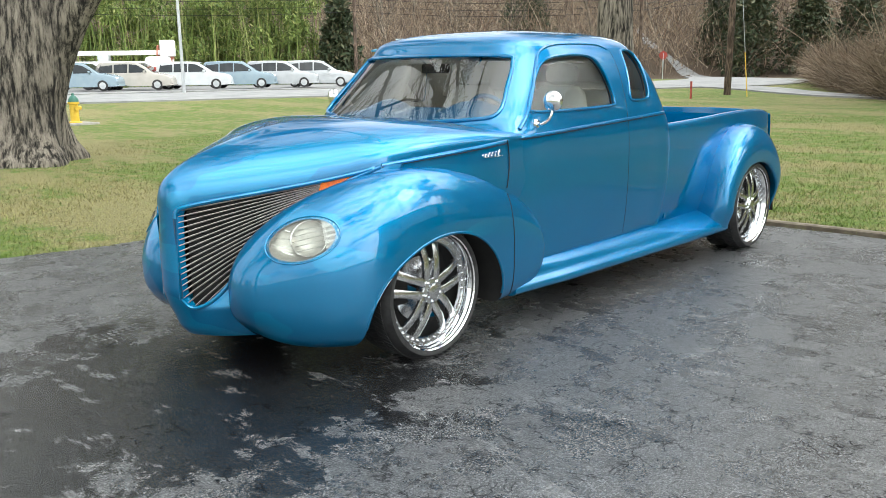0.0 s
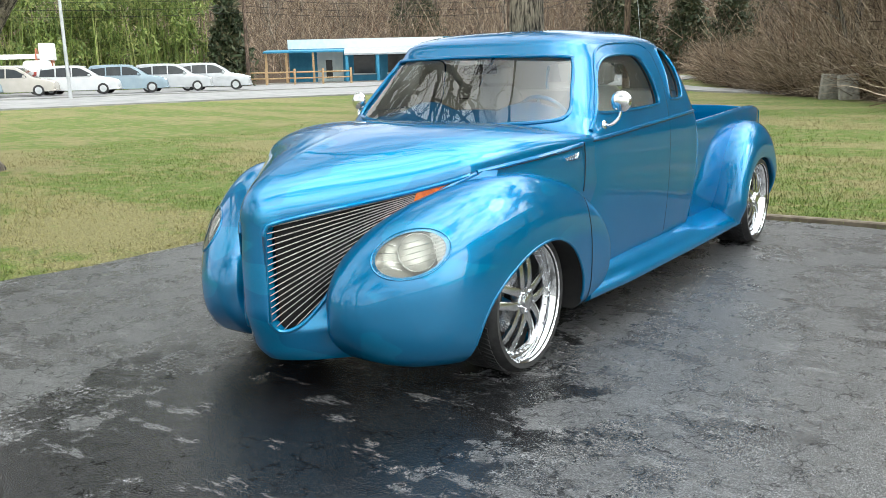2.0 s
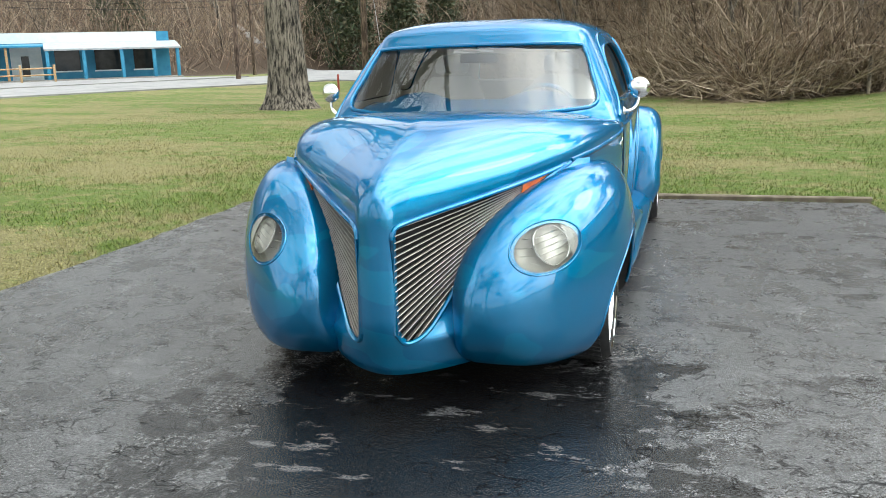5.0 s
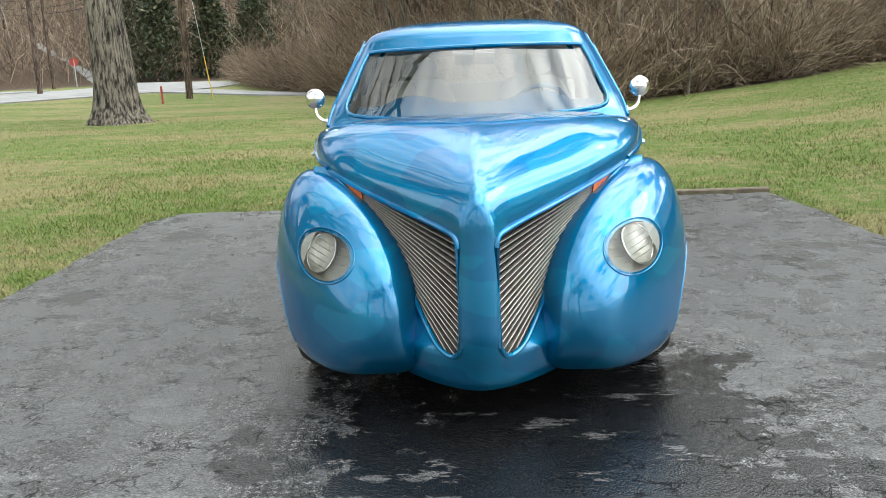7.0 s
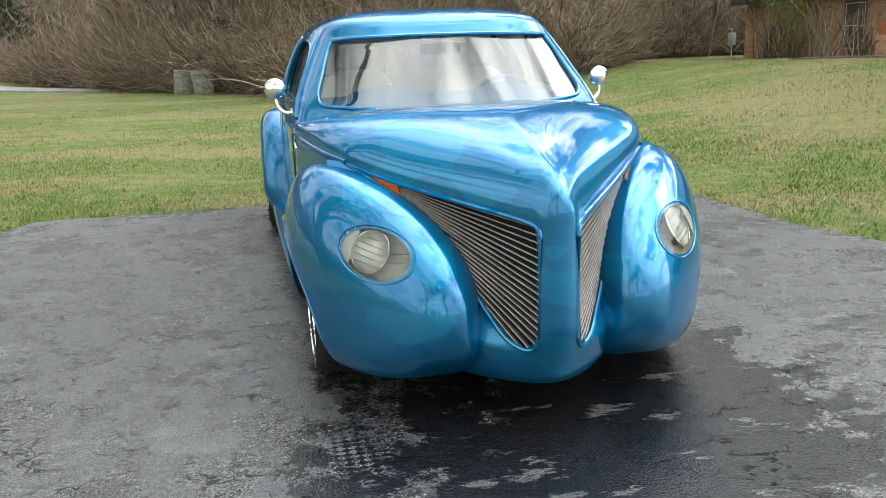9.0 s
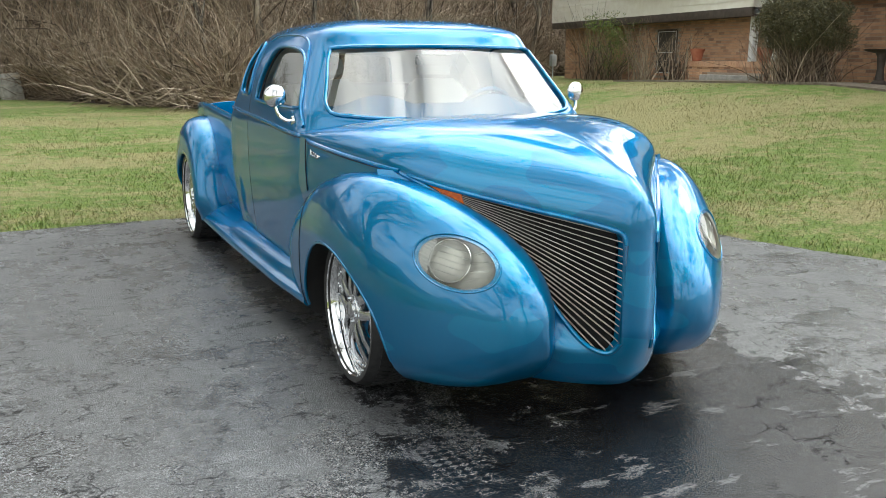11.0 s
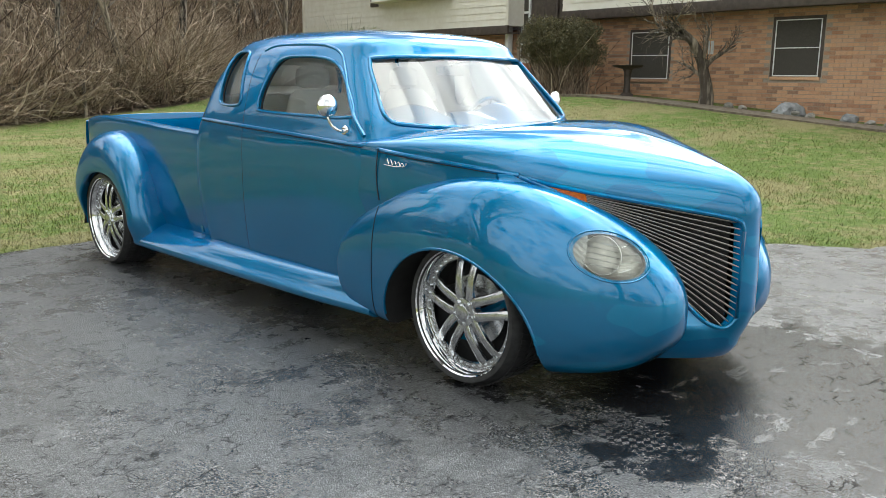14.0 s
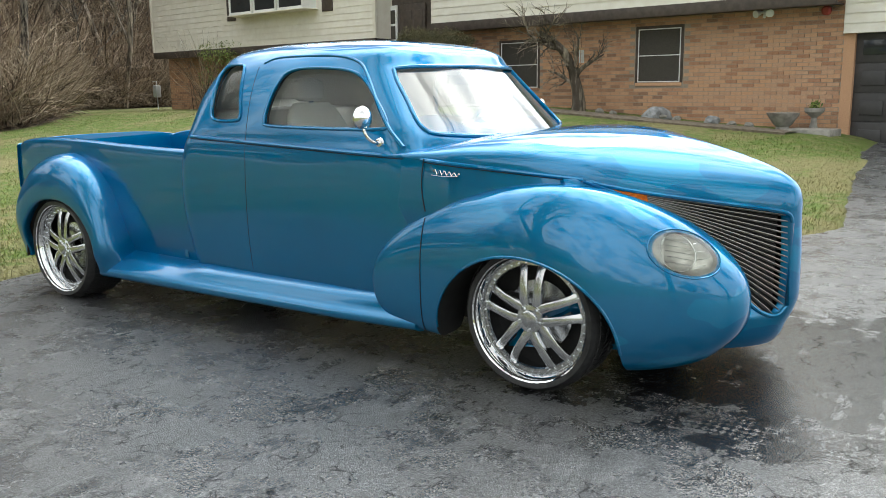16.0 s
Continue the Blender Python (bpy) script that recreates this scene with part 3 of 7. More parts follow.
def cab_front_y(x, z):
    zs = np.array([r[:, 2].mean() for r in CAB_RINGS])
    i = int(np.clip(np.searchsorted(zs, z) - 1, 0, len(zs) - 2))
    t = np.clip((z - zs[i]) / (zs[i + 1] - zs[i]), 0, 1)
    r = CAB_RINGS[i] * (1 - t) + CAB_RINGS[i + 1] * t
    half = r[: len(r) // 2]
    return float(np.interp(abs(x), half[:, 0], half[:, 1]))


def smooth_skin(samples, even=False):
    """A gently curved sheet through an outline: depth as a function of the other two directions."""
    def terms(u, v):
        w = v - 1.4
        return [1, w, w * w, u * u, u ** 4, w * u * u] if even else [1, w, w * w, u, u * u, u * w]
    k = np.linalg.lstsq(np.array([terms(u, v) for u, v, _ in samples]), np.array([s[2] for s in samples]), rcond=None)[0]
    return lambda u, v: float(np.dot(k, terms(u, v)))


def build_windscreen():
    pts = rounded(WINDSCREEN, 80)
    skin = smooth_skin([(x, z, cab_front_y(x, z) + 0.010) for x, z in pts], True)
    rings = []
    for k in (1.0, 0.88, 0.75, 0.62, 0.5, 0.37, 0.25, 0.12, 0.02):
        rings.append([(x * k, skin(x * k, 1.41 + (z - 1.41) * k), 1.41 + (z - 1.41) * k) for x, z in pts])
    bm = loft(rings, True, (False, True))
    bmesh.ops.recalc_face_normals(bm, faces=bm.faces)
    w = part("windscreen", bm, GLASS, truck, "clear curved windscreen reflecting branches")
    w.visible_shadow = False
    part("windscreen_trim", tube([(x, cab_front_y(x, z) - 0.004, z) for x, z in pts], 0.012, 8, None, True), PAINT, truck, "raised blue windscreen surround")
    part("windscreen_seal", tube([(x, cab_front_y(x, z) + 0.003, z) for x, z in pts], 0.006, 6, None, True), BLACK, truck, "black rubber seal")
    rp = rounded(REAR_WINDOW)
    bm = bmesh.new()
    bm.faces.new([bm.verts.new((x, 2.57 - (z - 1.4) * 0.18, z)) for x, z in rp])
    w = part("rear_window", bm, GLASS, truck)
    w.visible_shadow = False


# bonnet: y, half width and height of its lower edge, height of its crown
BONNET = [
    (-1.032, 0.022, 0.868, 0.905), (-1.022, 0.058, 0.872, 0.955), (-1.0, 0.082, 0.878, 0.995), (-0.95, 0.119, 0.884, 1.036), (-0.87, 0.182, 0.898, 1.078), (-0.72, 0.30, 0.928, 1.132),
    (-0.55, 0.434, 0.962, 1.182), (-0.35, 0.592, 1.008, 1.226), (-0.19, 0.715, 1.05, 1.248), (0.0, 0.795, 1.072, 1.262), (0.2, 0.845, 1.09, 1.260),
    (0.4, 0.882, 1.107, 1.245), (0.52, 0.90, 1.118, 1.226), (0.64, 0.905, 1.128, 1.20), (0.76, 0.90, 1.135, 1.17),
]


def bonnet_row(y):
    b = np.array(BONNET)
    return [float(np.interp(y, b[:, 0], b[:, k])) for k in (1, 2, 3)]


def build_bonnet():
    rows = crv(BONNET, 60)
    rings = []
    for y, xb, zb, zc in rows:
        e = 2.05 + 1.25 * smooth01(-0.5, 0.4, y)
        ring = []
        for a in np.linspace(0, math.pi, 49):
            c, s = math.cos(a), math.sin(a)
            x = xb * math.copysign(abs(c) ** (2 / e), c)
            z = zb + (zc - zb) * abs(s) ** (2 / e)
            z += 0.008 * max(0, 1 - abs(x) / 0.06) * smooth01(0.3, -0.7, y)
            bow = 0.0
            if y > 0.4:
                bow = 0.20 * (abs(x) / 0.9) ** 2 * smooth01(0.4, 0.76, y) - 0.14 * smooth01(0.4, 0.76, y)
            ring.append((x, y + bow, z))
        rings.append(ring)
    bm = loft(rings, False, (True, False))
    bmesh.ops.recalc_face_normals(bm, faces=bm.faces)
    part("bonnet", bm, PAINT, truck, "smooth blue bonnet with a soft centre crease", 40)


# grille opening in x and z, on the wedge of the nose
GRILLE_TOP = [(0.078, 0.815), (0.082, 0.845), (0.102, 0.868), (0.20, 0.897), (0.35, 0.932), (0.52, 0.975), (0.64, 1.012), (0.715, 1.043)]
GRILLE_LOW = [(0.715, 1.04), (0.60, 0.962), (0.475, 0.853), (0.40, 0.76), (0.33, 0.652), (0.24, 0.474), (0.185, 0.385), (0.135, 0.352), (0.10, 0.358), (0.080, 0.40)]


def nose_y(x, z=0.6, strip=True):
    """The wedge of the nose, seen from above; it rounds off towards the chin."""
    x = abs(x)
    y = -1.008 + 1.27 * (x - 0.073) - 0.012 * math.sin(math.pi * min(max((x - 0.073) / 0.64, 0), 1))
    if x < 0.073:
        y = -1.008 - 0.024 * (1 - (x / 0.073) ** 2)
    low = -0.985 + 1.6 * x ** 1.7
    if strip:
        edge = float(np.interp(z, [0.352, 0.385, 0.474, 0.652, 0.76, 0.853, 0.962, 1.04], [0.135, 0.185, 0.24, 0.33, 0.40, 0.475, 0.60, 0.715]))
        y -= 0.95 * min(max(0.0, x - edge - 0.01), 0.14) ** 1.2
    k = float(smooth01(0.46, 0.26, z))
    return y * (1 - k) + low * k + 0.035 * float(smooth01(0.36, 0.18, z)) - 0.012 * float(smooth01(0.9, 0.6, z))


def grille_outline():
    top = crv(GRILLE_TOP, 22)
    low = crv(GRILLE_LOW, 34)
    return [tuple(p) for p in top[:-1]] + [tuple(p) for p in low]


def build_nose():
    xs = np.concatenate([np.linspace(0, 0.073, 6), np.linspace(0.09, 0.80, 40)])
    rings = []
    for x in xs:
        zt = float(np.interp(x, [0, 0.073, 0.2, 0.35, 0.52, 0.715, 0.8], [0.89, 0.882, 0.905, 0.942, 0.988, 1.05, 1.054]))
        zb = 0.185
        rings.append([(x, nose_y(x, z) + 0.10 * max(0, (0.25 - z) / 0.05) ** 2 * 0.2, z) for z in np.linspace(zb, zt, 40)])
    full = [[(-x, y, z) for x, y, z in r] for r in rings[:0:-1]] + rings
    bm = loft(full)
    bmesh.ops.recalc_face_normals(bm, faces=bm.faces)
    nose = part("nose_panel", bm, [PAINT, BLACK], truck, "blue prow between the two grilles")
    if nose.data.polygons[0].normal.y > 0:
        nose.data.flip_normals()
    o = grille_outline()
    cuts = [prism(o, "y", -1.3, 0.3), prism([(-x, z) for x, z in o], "y", -1.3, 0.3)]
    carve(nose, cuts, 0.03, 1, 32)
    for s in (1, -1):
        rim = [(x, nose_y(x, z) - 0.004, z) for x, z in o]
        part("grille_surround", sided(tube(rim, 0.011, 8, None, True), s), PAINT, truck, "raised blue lip round the grille")
        # black sheet behind the bars: the hollow's shade is put into its colour
        grille = part("grille", sided(loft([[(x, nose_y(x, 0.6, False) + 0.085, 0.34 + (0.50 + 0.26 * x - 0.01) * q) for x in np.linspace(0.07, 0.72, 14)] for q in np.linspace(0, 1, 12)]), s), BLACK, truck, "black backing sheet for the shaded hollow behind the grille")
        n = 20
        rimline = crv([(0.512, 0.89)] + GRILLE_LOW[2:-1], 500) + (0.006, 0.0)
        inner = crv([(0.070, 0.850), (0.070, 0.70), (0.070, 0.55), (0.071, 0.44), (0.085, 0.374), (0.125, 0.350), (0.165, 0.366)], 500)
        run = [np.concatenate([[0], np.cumsum(np.hypot(*np.diff(q, axis=0).T))]) for q in (rimline, inner)]
        for i in range(n):
            u = i / (n - 1)
            a = np.array([np.interp(u * run[1][-1], run[1], inner[:, k]) for k in (0, 1)])
            if u < 0.5:
                b = np.array([0.530, 0.966]) + (np.array([0.514, 0.896]) - np.array([0.530, 0.966])) * u / 0.5
            else:
                v = 0.60 * ((u - 0.5) / 0.5) ** 1.15
                b = np.array([np.interp(v * run[0][-1], run[0], rimline[:, k]) for k in (0, 1)])
            d = (b - a) / np.linalg.norm(b - a)
            rings = []
            for k in np.linspace(0, 1, 17):
                x, z = a + (b - a) * k
                y = nose_y(x, z, False) + 0.014
                w = 0.0019 - 0.0007 * k
                nx, nz = -d[1] * w, d[0] * w
                # blades stand square to the slope of the nose
                ix, iy, iz = -0.65 * 0.030, 0.72 * 0.030, -0.25 * 0.030
                rings.append([(x + nx, y, z + nz), (x + nx + ix, y + iy, z + nz + iz), (x - nx + ix, y + iy, z - nz + iz), (x - nx, y, z - nz)])
            bm = loft(rings, True, (True, True))
            bmesh.ops.recalc_face_normals(bm, faces=bm.faces)
            part("bar", sided(bm, s), GRILLE_METAL, grille, smooth=0)
        amber = [(0.53, 0.970), (0.62, 0.998), (0.70, 1.03), (0.62, 0.972), (0.555, 0.925), (0.515, 0.893)]
        bm = bmesh.new()
        f = bm.faces.new([bm.verts.new((x, nose_y(x, z, False) + 0.002, z)) for x, z in amber])
        g = bmesh.ops.extrude_face_region(bm, geom=[f])
        bmesh.ops.translate(bm, vec=(0, 0.02, 0), verts=[v for v in g["geom"] if isinstance(v, bmesh.types.BMVert)])
        bmesh.ops.recalc_face_normals(bm, faces=bm.faces)
        part("turn_signal", sided(bm, s), AMBER, truck, "amber turn signal lens in the grille tip")


# front wing: y, inner x, outer x, lowest z, highest z, x of the crest, z of the widest place
WING = [
    (-0.915, 0.395, 0.435, 0.44, 0.485, 0.415, 0.46), (-0.905, 0.355, 0.485, 0.385, 0.54, 0.415, 0.46), (-0.88, 0.32, 0.545, 0.325, 0.605, 0.42, 0.465), (-0.83, 0.285, 0.615, 0.265, 0.68, 0.44, 0.47),
    (-0.75, 0.26, 0.705, 0.20, 0.765, 0.48, 0.48), (-0.62, 0.265, 0.818, 0.16, 0.865, 0.55, 0.49), (-0.45, 0.32, 0.922, 0.147, 0.955, 0.655, 0.52), (-0.28, 0.40, 0.985, 0.147, 1.01, 0.75, 0.56),
    (-0.1, 0.48, 1.008, 0.167, 1.03, 0.815, 0.60), (0.1, 0.56, 1.012, 0.175, 1.015, 0.835, 0.60), (0.28, 0.60, 1.0, 0.185, 0.975, 0.84, 0.58), (0.45, 0.66, 0.984, 0.20, 0.925, 0.855, 0.55),
    (0.60, 0.70, 0.968, 0.215, 0.855, 0.87, 0.52), (0.74, 0.74, 0.955, 0.235, 0.775, 0.88, 0.49), (0.86, 0.79, 0.943, 0.275, 0.68, 0.89, 0.47), (0.93, 0.84, 0.933, 0.34, 0.585, 0.90, 0.47), (0.955, 0.88, 0.925, 0.43, 0.50, 0.90, 0.47),
]
WING_ROWS = crv(WING, 72)


def wing_ring(row, n=56):
    y, xi, xo, zb, zt, xc, zm = row
    ring = []
    for a in np.linspace(0, math.tau, n, endpoint=False):
        c, s = math.cos(a), math.sin(a)
        e = 2.15 if s > 0 else 3.0 if c > 0 else 5.0
        x = xc + ((xo - xc) if c > 0 else (xc - xi)) * math.copysign(abs(c) ** (2 / e), c)
        z = zm + ((zt - zm) if s > 0 else (zm - zb)) * math.copysign(abs(s) ** (2 / e), s)
        ring.append((x, y, z))
    return ring


LAMP_C = Vector((0.668, -0.675, 0.728))
LAMP_N = Vector((0.56, -0.80, 0.22)).normalized()
LAMP_U = Vector((0.275, 0.173, 0.089))
LAMP_U = (LAMP_U - LAMP_N * LAMP_U.dot(LAMP_N)).normalized()
LAMP_V = LAMP_N.cross(LAMP_U)
LAMP_V = -LAMP_V if LAMP_V.z < 0 else LAMP_V
LAMP_A, LAMP_B = 0.185, 0.110


def lamp_cutter(side):
    rows = []
    for d in (0.25, -0.07):
        k = 1.0 if d > 0 else 0.86
        rows.append([tuple(LAMP_C + LAMP_U * (LAMP_A * k * math.cos(q)) + LAMP_V * (LAMP_B * k * math.sin(q)) + LAMP_N * d) for q in np.linspace(0, math.tau, 48, endpoint=False)])
    bm = loft(rows, True, (True, True), None, 2)
    bmesh.ops.recalc_face_normals(bm, faces=bm.faces)
    return sided(bm, side)


def build_front_wing(side):
    bm = loft([wing_ring(r) for r in WING_ROWS], True, (True, True))
    bmesh.ops.recalc_face_normals(bm, faces=bm.faces)
    wing = part("front_wing", sided(bm, side), [PAINT, BLACK, REFLECTOR], truck, "bulbous blue front wing with a wheel arch")
    arch = [(0.02 + 0.49 * math.cos(a), 0.26 + 0.435 * math.sin(a)) for a in np.linspace(0, math.pi, 40)] + [(-0.48, -0.2), (0.50, -0.2)]
    lo, hi = sorted((0.45 * side, 1.3 * side))
    carve(wing, [prism(arch, "x", lo, hi, 1), lamp_cutter(side)], 0, 0, 34)
    lip = [(wing_x(0.02 + 0.49 * math.cos(a), 0.26 + 0.435 * math.sin(a)) - 0.004, 0.02 + 0.49 * math.cos(a), 0.26 + 0.435 * math.sin(a)) for a in np.linspace(0.02, math.pi - 0.02, 50)]
    part("arch_lip", sided(tube(lip, 0.008, 8), side), PAINT, truck, "rolled blue wheel arch edge")
    gap = []
    for a in np.linspace(-1.35, 1.15, 30):
        x, y, z = wing_point(0.60, a)
        gap.append((x + 0.0005, y, z))
    part("wing_seam", sided(tube(gap, 0.0035, 6), side), SEAM, truck, "dark gap between wing and door")


def wing_point(y, a):
    row = [float(np.interp(y, WING_ROWS[:, 0], WING_ROWS[:, k])) for k in range(7)]
    _, xi, xo, zb, zt, xc, zm = row
    c, s = math.cos(a), math.sin(a)
    e = 2.15 if s > 0 else 3.0 if c > 0 else 5.0
    return (xc + ((xo - xc) if c > 0 else (xc - xi)) * math.copysign(abs(c) ** (2 / e), c), y, zm + ((zt - zm) if s > 0 else (zm - zb)) * math.copysign(abs(s) ** (2 / e), s))


def wing_x(y, z):
    best = min(np.linspace(-1.5, 1.5, 120), key=lambda a: abs(wing_point(y, a)[2] - z))
    return wing_point(y, best)[0]


def build_flank(side):
    """Scuttle side between bonnet and wing."""
    rings = []
    for y in np.linspace(-0.30, 0.80, 24):
        xb, zb, _ = bonnet_row(y)
        rings.append([(xb - 0.004 + dx, y, z) for dx, z in ((0, zb + 0.01), (0.006, zb - 0.06), (0.012, 0.92), (0.008, 0.84), (0.0, 0.78), (-0.02, 0.74))])
    bm = loft([crv(r, 14) for r in rings])
    bmesh.ops.recalc_face_normals(bm, faces=bm.faces)
    part("scuttle_side", sided(bm, side), PAINT, truck)
    belt = [(bonnet_row(y)[0] + 0.004, y, bonnet_row(y)[1] - 0.002) for y in np.linspace(-0.19, 0.58, 14)]
    belt += [(cab_x(y, 1.128 + (y - 0.6) * 0.0405) + 0.004, y, 1.128 + (y - 0.6) * 0.0405) for y in np.linspace(0.70, 2.42, 30)]
    part("belt_moulding", sided(tube(belt, 0.011, 8), side), PAINT, truck, "raised blue belt moulding")
    part("belt_seam", sided(tube([(x + 0.003, y, z - 0.012) for x, y, z in belt], 0.0022, 6), side), SEAM, truck, "dark line under the belt moulding")
    front = [(0.60 + 0.02 * math.sin(t * 3), z) for t, z in zip(np.linspace(0, 1, 12), np.linspace(0.86, 1.13, 12))]
    part("door_seam", sided(tube([(max(cab_x(0.74, z), bonnet_row(0.6)[0] + 0.008) + 0.002, y, z) for y, z in front], 0.0035, 6), side), SEAM, truck, "door gap")
    rear = [(1.93 + 0.012 * math.sin(z * 4), z) for z in np.linspace(0.40, 1.62, 40)]
    part("door_seam", sided(tube([(cab_x(y, z) - 0.0005, y, z) for y, z in rear], 0.0022, 6), side), SEAM, truck, "door gap")
    # drip rail up the windscreen pillar and along the roof
    rail = [(0.76, 1.18), (0.87, 1.28), (0.985, 1.41), (1.09, 1.54), (1.18, 1.625), (1.32, 1.665), (1.55, 1.675), (1.80, 1.67), (1.90, 1.64)]
    pts = crv(rail, 40)
    part("drip_rail", sided(tube([(cab_x(y, z) + 0.002, y, z) for y, z in pts], np.linspace(0.013, 0.005, 40), 8), side), PAINT, truck, "raised blue drip rail")


def build_running_board(side):
    rings = []
    for y in np.linspace(0.66, 3.36, 40):
        xo = float(np.interp(y, [0.5, 1.2, 2.4, 3.36], [0.925, 0.975, 1.0, 1.01]))
        xi = float(np.interp(y, [0.5, 2.4, 2.6, 3.36], [0.80, 0.80, 0.74, 0.74]))
        zt = 0.39
        sec = [(xi, zt), (xi + 0.06, zt - 0.006), (0.5 * (xi + xo) + 0.03, 0.345), (xo - 0.035, 0.295), (xo - 0.006, 0.265), (xo, 0.243), (xo - 0.008, 0.222), (xo - 0.05, 0.205), (xi, 0.20)]
        rings.append([(x, y, z) for x, z in crv(sec, 22)])
    bm = loft(rings, True, (True, True))
    bmesh.ops.recalc_face_normals(bm, faces=bm.faces)
    part("running_board", sided(bm, side), PAINT, truck, "sloping blue running board", 40)


BED_RAIL = [(2.50, 0.875, 1.112), (2.8, 0.870, 1.118), (3.2, 0.865, 1.13), (3.7, 0.855, 1.148), (4.2, 0.835, 1.15), (4.55, 0.80, 1.12), (4.74, 0.74, 1.075)]


def build_bed():
    rings = []
    for y, x, zt in crv(BED_RAIL, 40):
        sec = [(x - 0.06, 0.35), (x - 0.012, 0.55), (x, 0.85), (x - 0.004, zt - 0.05), (x - 0.012, zt - 0.012), (x - 0.035, zt), (x - 0.06, zt - 0.01), (x - 0.07, zt - 0.06), (x - 0.07, 0.62)]
        rings.append([(q, y, z) for q, z in crv(sec, 30)])
    for s in (1, -1):
        bm = loft([[tuple(p) for p in r] for r in rings], False)
        bmesh.ops.recalc_face_normals(bm, faces=bm.faces)
        part("bed_side", sided(bm, s), PAINT, truck, "blue load bed side with rolled rail", 40)
    part("bed_floor", box(-0.80, 0.80, 2.52, 4.70, 0.60, 0.64), PAINT, truck, "load bed floor")
    part("bed_front", box(-0.84, 0.84, 2.60, 2.63, 0.4, 1.10), PAINT, truck)
    rings = []
    for x in np.linspace(-0.76, 0.76, 25):
        k = (x / 0.76) ** 2
        zt = 1.115 - 0.04 * k ** 2
        yy = 4.80 - 0.07 * k
        rings.append([(x, y, z) for y, z in crv([(yy - 0.05, 0.62), (yy - 0.05, zt - 0.03), (yy - 0.03, zt), (yy - 0.008, zt - 0.01), (yy + 0.01, 0.9), (yy, 0.6), (yy - 0.06, 0.38)], 20)])
    bm = loft(rings)
    bmesh.ops.recalc_face_normals(bm, faces=bm.faces)
    part("tailgate", bm, PAINT, truck, "rounded blue tailgate", 40)


REAR_OUT = [(3.20, 0.26), (3.22, 0.45), (3.29, 0.68), (3.42, 0.88), (3.60, 1.0), (3.82, 1.05), (4.05, 1.005), (4.25, 0.87), (4.40, 0.66), (4.47, 0.46), (4.45, 0.30)]
REAR_IN = [(3.36, 0.23), (3.335, 0.36), (3.37, 0.50), (3.47, 0.62), (3.60, 0.70), (3.78, 0.73), (3.98, 0.70), (4.12, 0.61), (4.22, 0.48), (4.27, 0.36), (4.29, 0.26)]


def build_rear_wing(side):
    out, inn = crv(REAR_OUT, 60), crv(REAR_IN, 60)
    rings = []
    for k, (o, i) in enumerate(zip(out, inn)):
        t = k / 59
        flare = 1.065 - 0.05 * smooth01(0.12, 0.0, t) - 0.09 * smooth01(0.75, 1.0, t)
        sec = []
        for x, w in ((0.72, -0.02), (0.84, 0.0), (0.93, 0.03), (flare - 0.065, 0.13), (flare - 0.02, 0.34), (flare, 0.62), (flare + 0.003, 0.9), (flare - 0.004, 0.985), (flare - 0.022, 1.0), (flare - 0.06, 0.96)):
            q = o + (i - o) * w
            sec.append((x, q[0], q[1]))
        rings.append(crv(sec, 26))
    bm = loft([[tuple(p) for p in r] for r in rings])
    bmesh.ops.recalc_face_normals(bm, faces=bm.faces)
    part("rear_wing", sided(bm, side), PAINT, truck, "rounded blue rear wing", 45)
    rings = [[(x, q[0] + (3.8 - q[0]) * w, q[1] + (0.37 - q[1]) * w) for x, w in ((1.0, -0.03), (0.70, -0.03), (0.62, 0.1), (0.60, 0.9))] for q in inn]
    bm = loft(rings)
    part("wheel_housing", sided(bm, side), BLACK, truck, "black wheel housing")


